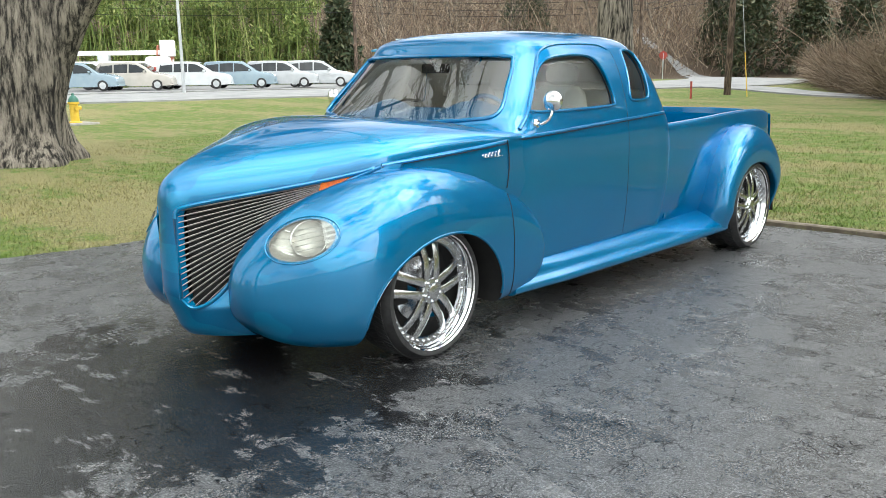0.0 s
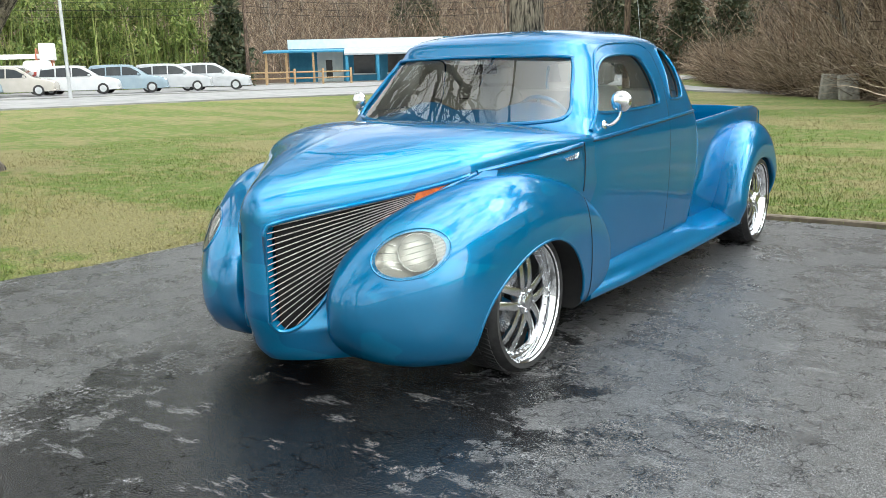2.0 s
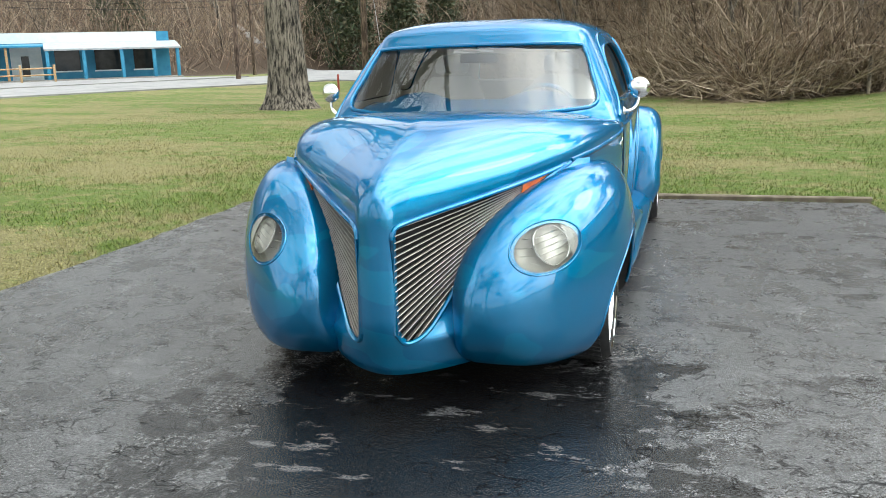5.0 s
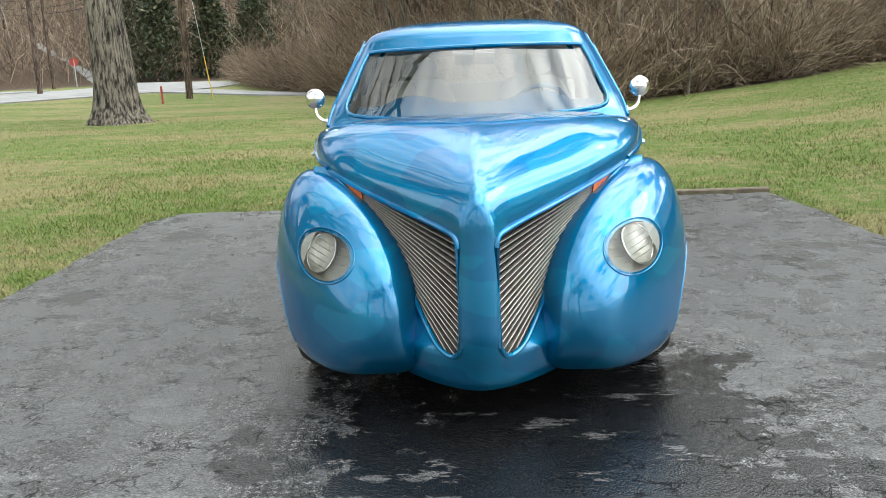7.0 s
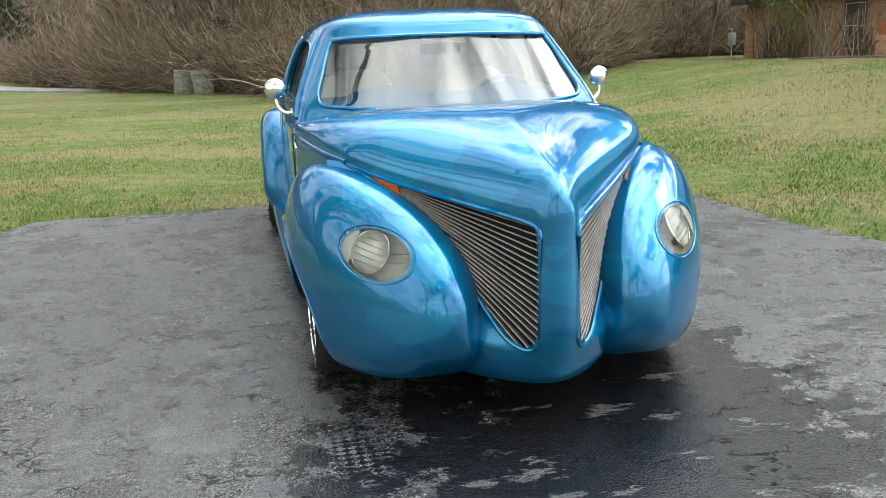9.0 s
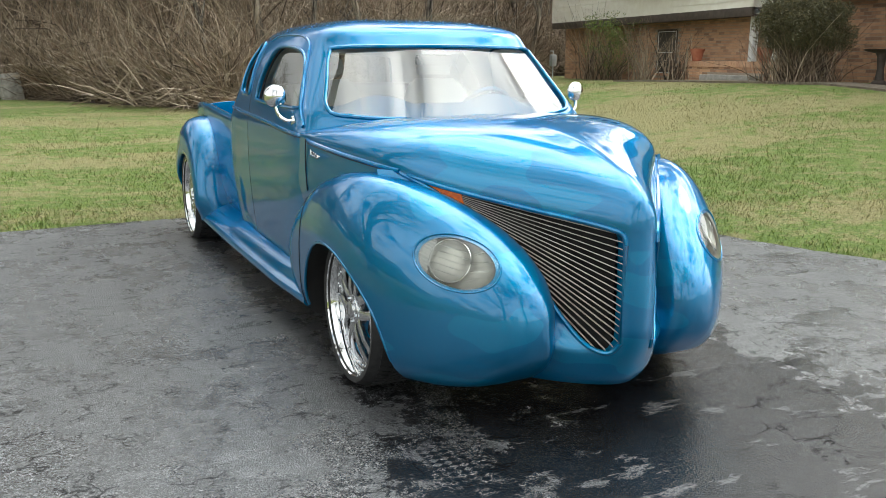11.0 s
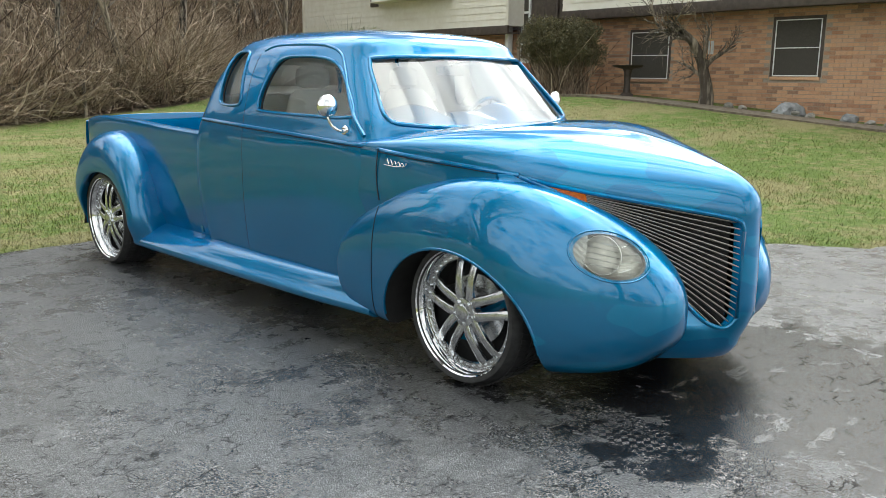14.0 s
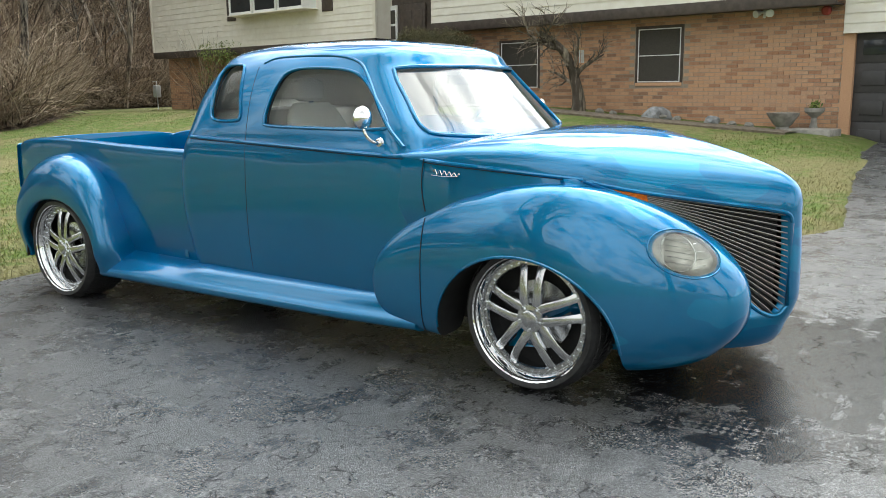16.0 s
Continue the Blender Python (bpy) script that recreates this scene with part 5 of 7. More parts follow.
def branch_mesh(rng, height, girth, levels, spread, forks, lean=(0, 0), start=0.35, sides=(9, 6, 5, 4, 3, 3), gnarl=0.12, rings=9, reach=1.0):
    """Bare tree: tapered trunk with limbs and twigs, as vertices and faces for (trunk, limbs)."""
    trunk, limbs = ([], []), ([], [])

    def tube_into(store, pts, rad, k):
        vs, fs = store
        base = len(vs)
        for i, p in enumerate(pts):
            t = pts[min(i + 1, len(pts) - 1)] - pts[max(i - 1, 0)]
            t = t / (np.linalg.norm(t) + 1e-9)
            u = np.cross(t, (0.31, 0.77, 0.2))
            u /= np.linalg.norm(u) + 1e-9
            w = np.cross(t, u)
            for j in range(k):
                a = j * math.tau / k
                vs.append(tuple(p + (u * math.cos(a) + w * math.sin(a)) * rad[i]))
        for i in range(len(pts) - 1):
            for j in range(k):
                q = base + i * k
                fs.append((q + j, q + (j + 1) % k, q + k + (j + 1) % k, q + k + j))

    def grow(p, d, length, rad, level):
        k = sides[min(level, len(sides) - 1)]
        n = rings if level == 0 else max(3, 6 - level)
        pts, rr, dirs = [p], [rad], [d]
        for i in range(1, n + 1):
            d = d + rng.normal(0, gnarl * (4.5 / rings if level == 0 else 1), 3) + np.array([0, 0, 0.05 if level else 0.03])
            d /= np.linalg.norm(d)
            p = p + d * length / n
            pts.append(p)
            rr.append(rad * (1 - (0.55 if level == 0 else 0.75) * i / n))
            dirs.append(d)
        tube_into(trunk if level == 0 else limbs, pts, rr, k)
        if level >= levels:
            return
        count = forks[min(level, len(forks) - 1)]
        for c in range(count):
            t = start + (1 - start) * (c + rng.random()) / count if level == 0 else 0.25 + 0.75 * (c + rng.random()) / count
            i = min(int(t * n), n)
            q, dd = pts[i], dirs[i]
            side = rng.normal(0, 1, 3)
            side -= dd * side.dot(dd)
            side /= np.linalg.norm(side)
            nd = dd * math.cos(spread) + side * math.sin(spread) * rng.uniform(0.7, 1.2)
            nd /= np.linalg.norm(nd)
            grow(q, nd, length * rng.uniform(0.42, 0.68) * (1.0 if level else 0.8 * reach), max(rr[i] * rng.uniform(0.45, 0.65), 0.008), level + 1)

    d0 = np.array([lean[0], lean[1], 1.0])
    grow(np.zeros(3), d0 / np.linalg.norm(d0), height, girth, 0)
    return trunk, limbs


def flare(verts, girth, amount=0.5, roots=5):
    """Widen the foot of a trunk into roots and furrow its bark."""
    out = []
    for x, y, z in verts:
        k = amount * math.exp(-max(z, 0) / 0.45)
        a = math.atan2(y, x)
        k *= 1 + 0.35 * math.sin(a * roots + 0.7)
        r = math.hypot(x, y) + 1e-6
        c, s = math.cos(a), math.sin(a)
        k += 0.16 * noise.noise((c * 2.2, s * 2.2, z * 0.35)) + 0.10 * abs(noise.noise((c * 7, s * 7, z * 0.7))) * (1 if girth > 0.3 else 0)
        out.append((x * (1 + k), y * (1 + k), z))
    return out


def bare_tree(name, rng, at, height, girth, label, levels=4, spread=0.7, forks=(7, 5, 4, 3), lean=(0, 0), start=0.35, bark=None, foot=0.5, sides=(9, 6, 5, 4, 3, 3), gnarl=0.12, group="", rings=9, reach=1.0):
    (tv, tf), (lv, lf) = branch_mesh(rng, height, girth, levels, spread, forks, lean, start, sides, gnarl, rings, reach)
    if foot:
        tv = flare(tv, girth, foot)
    t = thing(name, label, "tree", group, (at[0], at[1], ground_z(*at) - 0.05))
    raw("trunk", tv, tf, bark or BARK, t, 60)
    raw("crown", lv, lf, bark or BARK, t, 60)
    return t


TREE_RNG = np.random.default_rng(11)
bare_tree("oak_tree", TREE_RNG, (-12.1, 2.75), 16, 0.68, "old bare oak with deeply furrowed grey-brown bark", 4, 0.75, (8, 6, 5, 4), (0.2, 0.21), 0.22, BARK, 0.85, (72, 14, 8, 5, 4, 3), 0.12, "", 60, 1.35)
near_oak = [o for o in bpy.data.objects if o.name.startswith("oak_tree")][0]
limb = crv([(0.2, 0.25, 0.6), (0.55, 0.55, 1.6), (1.0, 0.85, 2.5), (1.7, 1.35, 3.6), (2.7, 2.0, 5.2), (3.6, 2.9, 7.5)], 40)
part("limb", tube([tuple(p) for p in limb], np.linspace(0.50, 0.10, 40), 28), BARK, near_oak, "heavy leaning limb", 60)
(bv, bf), (cv, cf) = branch_mesh(np.random.default_rng(17), 10.5, 0.10, 4, 0.62, (9, 6, 5, 4), (1.5, -0.35), 0.12, (12, 8, 6, 4, 3), 0.10, 12, 0.8)
raw("limb", [(x + 3.6, y + 2.9, z + 7.4) for x, y, z in bv], bf, BARK, near_oak, 60)
raw("crown", [(x + 3.6, y + 2.9, z + 7.4) for x, y, z in cv], cf, BARK, near_oak, 60)
bough = crv([(0.6, 0.3, 3.4), (2.6, -0.3, 5.0), (5.4, -1.2, 6.6), (8.4, -1.9, 7.8), (10.6, -2.0, 8.7)], 40)
part("limb", tube([tuple(p) for p in bough], np.linspace(0.15, 0.05, 40), 16), BARK, near_oak, "long bough reaching over the drive", 60)
for seed_, k_, lean_ in ((23, 39, (1.6, 0.2)), (29, 30, (0.9, 1.1)), (37, 24, (1.0, -1.0)), (41, 34, (0.5, -1.3))):
    (bv, bf), (cv, cf) = branch_mesh(np.random.default_rng(seed_), 4.8, 0.06, 3, 0.62, (7, 5, 3), lean_, 0.1, (8, 5, 4, 3), 0.14, 12, 0.9)
    ox, oy, oz = bough[k_]
    raw("limb", [(x + ox, y + oy, z + oz) for x, y, z in bv], bf, BARK, near_oak, 60)
    raw("crown", [(x + ox, y + oy, z + oz) for x, y, z in cv], cf, BARK, near_oak, 60)
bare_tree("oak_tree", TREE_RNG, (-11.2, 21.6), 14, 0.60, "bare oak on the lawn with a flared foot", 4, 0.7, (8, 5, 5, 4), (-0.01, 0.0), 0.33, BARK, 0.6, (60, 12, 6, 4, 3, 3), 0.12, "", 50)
bare_tree("oak_tree", TREE_RNG, (-7.5, -13.0), 15, 0.45, "bare tree behind the pad", 4, 0.7, (8, 6, 5, 4), (0.02, 0.03), 0.3, BARK, 0.4, (14, 8, 5, 4, 3, 3))
bare_tree("oak_tree", TREE_RNG, (1.5, -17.0), 15, 0.42, "bare tree behind the pad", 4, 0.7, (8, 6, 5, 4), (-0.03, 0.05), 0.3, BARK, 0.4, (14, 8, 5, 4, 3, 3))


def build_woods():
    """Bare trees on the bank and on the far hillside, from a few forms."""
    rng = np.random.default_rng(5)
    forms = []
    for k in range(6):
        t = bare_tree("woodland_tree", rng, (2.5 + 5.6 * k, 27.0 + 1.5 * (k % 3) + (5 if k > 1 else 0)), 11 + 3 * rng.random(), 0.07 + 0.06 * rng.random(), "slender bare woodland tree on the leaf-strewn bank", 3, 0.6, (11, 6, 4), (rng.normal(0, 0.06), rng.normal(0, 0.06)), 0.22, GREYBARK if k % 2 else BARK, 0.3, (7, 4, 3, 3), 0.16, "woodland trees")
        forms.append(t)
    spots = []
    for _ in range(4000):
        x, y = rng.uniform(-22, 42), rng.uniform(21, 62)
        e = float(wood_edge(x))
        if y < e + 0.8 or (x > 12 and y < 31) or x < -6:
            continue
        if all((x - a) ** 2 + (y - b) ** 2 > 3.2 for a, b in spots):
            spots.append((x, y))
        if len(spots) > 170:
            break
    for _ in range(4000):
        a, r = rng.uniform(radians(80), radians(165)), rng.uniform(92, 150)
        x, y = -5 + r * math.cos(a), r * math.sin(a)
        if all((x - p) ** 2 + (y - q) ** 2 > 12 for p, q in spots[-160:]):
            spots.append((x, y))
        if len(spots) > 290:
            break
    for x, y in spots:
        s = rng.uniform(0.75, 1.35) * (1.25 if math.hypot(x, y) > 70 else 1)
        c = copy_thing(forms[rng.integers(6)], pose(x, y, ground_z(x, y) - 0.15, rng.normal(0, 4), rng.normal(0, 4), rng.uniform(0, 360)))
        c.scale = (s, s, s)


build_woods()


def ribbons(rng, roots, length, width, bend, up, segs=4, fan=1.0):
    """Thin bent twigs from many roots, as vertices and faces."""
    n = len(roots)
    d = rng.normal(0, 1, (n, 3)) * fan
    d[:, 2] = np.abs(d[:, 2]) * 0.6 + up
    d /= np.linalg.norm(d, axis=1, keepdims=True)
    L = rng.uniform(length[0], length[1], n)[:, None] / segs
    side = np.cross(d, rng.normal(0, 1, (n, 3)))
    side /= np.linalg.norm(side, axis=1, keepdims=True) + 1e-9
    w = rng.uniform(width[0], width[1], n)[:, None]
    p = roots.copy()
    rows = []
    for s in range(segs + 1):
        k = w * (1 - 0.8 * s / segs)
        rows.append(np.stack([p - side * k, p + side * k], 1))
        d = d + rng.normal(0, bend, (n, 3)) - np.array([0, 0, bend * 0.5 * s / segs])
        d /= np.linalg.norm(d, axis=1, keepdims=True)
        p = p + d * L
    v = np.stack(rows, 1).reshape(-1, 3)
    per = (segs + 1) * 2
    base = (np.arange(n) * per)[:, None]
    f = np.concatenate([base + np.array([2 * s, 2 * s + 1, 2 * s + 3, 2 * s + 2]) for s in range(segs)], 0)
    return v, f.tolist()


def build_undergrowth():
    rng = np.random.default_rng(8)
    roots = []
    while len(roots) < 90000:
        x = rng.uniform(-22, 34, 4000)
        depth = rng.exponential(3.2, 4000)
        y = wood_edge(x) + depth - 0.3
        ok = ~((x > 13) & (y < 30.5)) & (np.sin(x * 1.7 + y) + np.sin(y * 2.1 - x * 0.6) + rng.normal(0, 0.9, 4000) > 0.15)
        roots += [(a, b) for a, b in zip(x[ok], y[ok])]
    r = np.array(roots[:90000])
    z = land(r[:, 0], r[:, 1]) + np.abs(rng.normal(0, 0.55, len(r)))
    v, f = ribbons(rng, np.column_stack([r, z]), (0.5, 2.6), (0.005, 0.020), 0.33, 0.75)
    tagged(raw("undergrowth", v, f, TWIG), "tangled dry brown brush along the foot of the bank", "brush", kind="stuff")
    n = 38000
    x = rng.uniform(-20, 36, n)
    y = wood_edge(x) + rng.uniform(0.5, 34, n)
    ok = ~((x > 13) & (y < 31)) & (x > -5 - 4 * rng.random(n))
    x, y = x[ok], y[ok]
    z = land(x, y) + np.abs(rng.normal(0, 1.2, len(x)))
    v, f = ribbons(rng, np.column_stack([x, y, z]), (1.2, 4.6), (0.007, 0.028), 0.26, 1.0)
    tagged(raw("saplings", v, f, TWIG), "thin bare saplings and vines up the bank", "brush", kind="stuff")
    # arching brambles and fallen sticks along the wood's edge
    n = 5200
    x = rng.uniform(-6, 16, n)
    y = wood_edge(x) + rng.exponential(2.2, n) - 0.2
    ok = ~((x > 13) & (y < 30.5))
    x, y = x[ok], y[ok]
    z = land(x, y) + np.abs(rng.normal(0, 0.8, len(x)))
    v, f = ribbons(rng, np.column_stack([x, y, z]), (1.2, 3.8), (0.006, 0.017), 0.36, 0.8, 8)
    tagged(raw("brambles", v, f, STRAWTWIG), "pale arching bramble stems and fallen sticks", "brush", kind="stuff")
    # brush round the bend of the road
    n = 9000
    a = rng.uniform(0, math.tau, n)
    q = np.sqrt(rng.random(n))
    x, y = -7.0 + 6.0 * q * np.cos(a), 50 + 6.5 * q * np.sin(a)
    z = land(x, y) + np.abs(rng.normal(0, 1.0, n)) * (1.1 - q)
    v, f = ribbons(rng, np.column_stack([x, y, z]), (0.8, 3.0), (0.008, 0.025), 0.3, 0.8)
    tagged(raw("roadside_brush", v, f, TWIG), "reddish brown brush beside the road", "brush", kind="stuff")
    # far hillside
    n = 46000
    a = rng.uniform(radians(78), radians(168), n)
    r = rng.uniform(86, 150, n)
    x, y = -5 + r * np.cos(a), r * np.sin(a)
    z = land(x, y) + np.abs(rng.normal(0, 2.2, n))
    v, f = ribbons(rng, np.column_stack([x, y, z]), (2, 7), (0.012, 0.034), 0.24, 1.0, 3)
    tagged(raw("hillside_brush", v, f, TWIG), "bare brush on the far hillside", "brush", kind="stuff")


build_undergrowth()


def leaf_cloud(rng, centres, radii, count, size, droop=0.4):
    """Many narrow leaves scattered through clumps."""
    k = rng.integers(len(centres), size=count)
    d = rng.normal(0, 1, (count, 3))
    d /= np.linalg.norm(d, axis=1, keepdims=True)
    p = centres[k] + d * radii[k] * rng.uniform(0.55, 1.05, count)[:, None]
    t = rng.normal(0, 1, (count, 3))
    t[:, 2] -= droop
    t /= np.linalg.norm(t, axis=1, keepdims=True)
    s = np.cross(t, rng.normal(0, 1, (count, 3)))
    s /= np.linalg.norm(s, axis=1, keepdims=True) + 1e-9
    L = rng.uniform(size * 0.6, size * 1.4, count)[:, None]
    v = np.stack([p, p + t * L * 0.5 + s * L * 0.16, p + t * L, p + t * L * 0.5 - s * L * 0.16], 1).reshape(-1, 3)
    f = (np.arange(count)[:, None] * 4 + np.arange(4)).tolist()
    return v, f


def build_bamboo():
    rng = np.random.default_rng(21)
    c, r = [], []
    for _ in range(700):
        s = rng.uniform(0, 1)
        x = np.interp(s, [0, 0.5, 1], [-76, -70, -58]) + rng.uniform(-6, 3)
        y = np.interp(s, [0, 0.5, 1], [-4, 22, 47]) + rng.uniform(-3, 3)
        h = rng.uniform(0.5, 10.5) * (1 - 0.25 * rng.random())
        c.append((x + h * 0.12, y, ground_z(x, y) + h))
        r.append(rng.uniform(0.5, 1.3))
    v, f = leaf_cloud(rng, np.array(c), np.array(r)[:, None], 120000, 0.40, 0.9)
    tagged(raw("bamboo_grove", v, f, LEAFGREEN), "dense bright green bamboo grove across the road", "bamboo", kind="stuff")
    n = 900
    s = rng.random(n)
    x = np.interp(s, [0, 0.5, 1], [-73, -67, -56]) + rng.uniform(-4, 2, n)
    y = np.interp(s, [0, 0.5, 1], [-4, 22, 47])
    v, f = ribbons(rng, np.column_stack([x, y, land(x, y)]), (7, 11), (0.03, 0.05), 0.04, 6.0, 4, 0.5)
    tagged(raw("bamboo_canes", v, f, LEAFGREEN), "green bamboo canes", "bamboo", kind="stuff")
    for at, h, w in (((-54.5, 47), 7.5, 2.2), ((-28, 86), 9, 3.4), ((-33, 84), 10, 3.6), ((-24.5, 90), 8, 3.2), ((-38, 88), 9, 3.5), ((-26, 104), 16, 4), ((-40, 100), 15, 4), ((-62, 84), 13, 4)):
        t = thing("evergreen_tree", "dark green conical evergreen behind the road", "tree", "", (at[0], at[1], ground_z(*at) - 0.1))
        part("trunk", tube([(0, 0, 0), (0, 0, h * 0.8)], [0.16, 0.05], 8), BARK, t)
        cc = np.array([(rng.normal(0, 0.3), rng.normal(0, 0.3), z) for z in np.linspace(0.8, h, 26)])
        rr = np.array([w * (1 - z / (h * 1.06)) + 0.2 for z in np.linspace(0.8, h, 26)])[:, None]
        v, f = leaf_cloud(rng, cc, rr, 5000, 0.6, 0.3)
        raw("crown", v, f, DARKLEAF, t)


build_bamboo()


# ---- the house ----
HOUSE = thing("house", "brick and cream-siding split-level house with dark brown trim", "house", "", (15.7, 5.63, 0))
HOUSE.rotation_euler = (0, 0, radians(-97.47))


def wall_with_holes(name, x0, x1, z0, z1, y0, y1, holes, mat, label=""):
    """A thick wall along x, its openings cut through."""
    w = part(name, box(x0, x1, y0, y1, z0, z1), mat, HOUSE, label, 30)
    if holes:
        carve(w, [prism([(a, c), (b, c), (b, d), (a, d)], "y", y0 - 0.3, y1 + 0.3) for a, b, c, d in holes])
    return w


BRICK_L, BRICK_H = 0.262, 0.0862
brick_mesh = None


def lay_bricks(parent, x0, x1, z0, z1, y, holes, single):
    """Courses of brick standing 8 mm proud of the mortar; single: the stretch whose bricks are parts."""
    global brick_mesh
    if brick_mesh is None:
        bm = box(0, BRICK_L - 0.012, -0.010, 0.03, 0, BRICK_H - 0.012, None)
        me = bpy.data.meshes.new("brick")
        bm.to_mesh(me)
        bm.free()
        brick_mesh = finish(me, BRICK, 0)
    verts, faces = [], []
    rng = np.random.default_rng(int(abs(x0) * 10) + 4)
    row, count = 0, 0
    z = z0
    while z < z1 - 0.03:
        x = x0 - (BRICK_L / 2 if row % 2 else 0)
        while x < x1 - 0.01:
            a, b = max(x, x0), min(x + BRICK_L - 0.012, x1)
            zt = z + BRICK_H - 0.012
            blocked = any(a < h[1] + 0.02 and b > h[0] - 0.02 and z < h[3] + 0.02 and zt > h[2] - 0.09 for h in holes)
            if not blocked and b - a > 0.04:
                whole = b - a > BRICK_L - 0.02
                if whole and single and single[0] < a < single[1] and single[2] < z < single[3] and count < 290:
                    o = new("brick", brick_mesh)
                    o.parent = parent
                    o.location = (a, y + rng.normal(0, 0.0012), z)
                    count += 1
                else:
                    yy = y - 0.010 + rng.normal(0, 0.0012)
                    k = len(verts)
                    verts += [(a, yy, z), (b, yy, z), (b, yy, zt), (a, yy, zt), (a, y + 0.02, z), (b, y + 0.02, z), (b, y + 0.02, zt), (a, y + 0.02, zt)]
                    faces += [(k, k + 1, k + 2, k + 3), (k, k + 4, k + 5, k + 1), (k + 1, k + 5, k + 6, k + 2), (k + 2, k + 6, k + 7, k + 3), (k + 3, k + 7, k + 4, k)]
            x += BRICK_L
        z += BRICK_H
        row += 1
    tagged(raw("brickwork", verts, faces, BRICK, parent), kind="stuff")


def sash_window(x0, x1, z0, z1, y=0.0, upper=False):
    w = part("window", box(x0 - 0.07, x0, y - 0.015, y + 0.10, z0 - 0.02, z1 + 0.07, None, 0.006), BROWN, HOUSE, "sash window with dark screen and brown frame")
    part("frame", box(x1, x1 + 0.07, y - 0.015, y + 0.10, z0 - 0.02, z1 + 0.07, None, 0.006), BROWN, w)
    part("frame", box(x0, x1, y - 0.013, y + 0.10, z1, z1 + 0.07, None, 0.006), BROWN, w)
    for a, b, c, d in ((x0, x0 + 0.024, z0, z1), (x1 - 0.024, x1, z0, z1), (x0, x1, z0, z0 + 0.024), (x0, x1, z1 - 0.024, z1), (x0, x1, (z0 + z1) / 2 - 0.011, (z0 + z1) / 2 + 0.011)):
        part("sash", box(a, b, y - 0.022, y + 0.02, c, d, None, 0.003), WHITE, w, "white sash bar")
    part("screen", box(x0, x1, y - 0.009, y - 0.004, z0, z1), SCREEN, w, "dark insect screen")
    part("sill", box(x0 - 0.05, x1 + 0.05, y - 0.035, y + 0.1, z0 - 0.09, z0 - 0.012, None, 0.005), BRICK, w, "sloping brick sill")


def siding(x0, x1, z0, z1, y, parent, holes=()):
    """Lapped boards, each tilted out at its foot."""
    z = z0
    while z < z1:
        h = min(0.20, z1 - z)
        segs = [(x0, x1)]
        for a, b, c, d in holes:
            if z < d and z + h > c:
                segs = [q for s in segs for q in ((s[0], min(s[1], a)), (max(s[0], b), s[1])) if q[1] - q[0] > 0.02]
        for a, b in segs:
            bm = bmesh.new()
            p = [(a, y - 0.022, z), (b, y - 0.022, z), (b, y - 0.003, z + h), (a, y - 0.003, z + h), (a, y + 0.01, z), (b, y + 0.01, z)]
            v = [bm.verts.new(q) for q in p]
            bm.faces.new((v[0], v[1], v[2], v[3]))
            bm.faces.new((v[4], v[5], v[1], v[0]))
            part("siding_board", bm, SIDING, parent, smooth=0)
        z += h


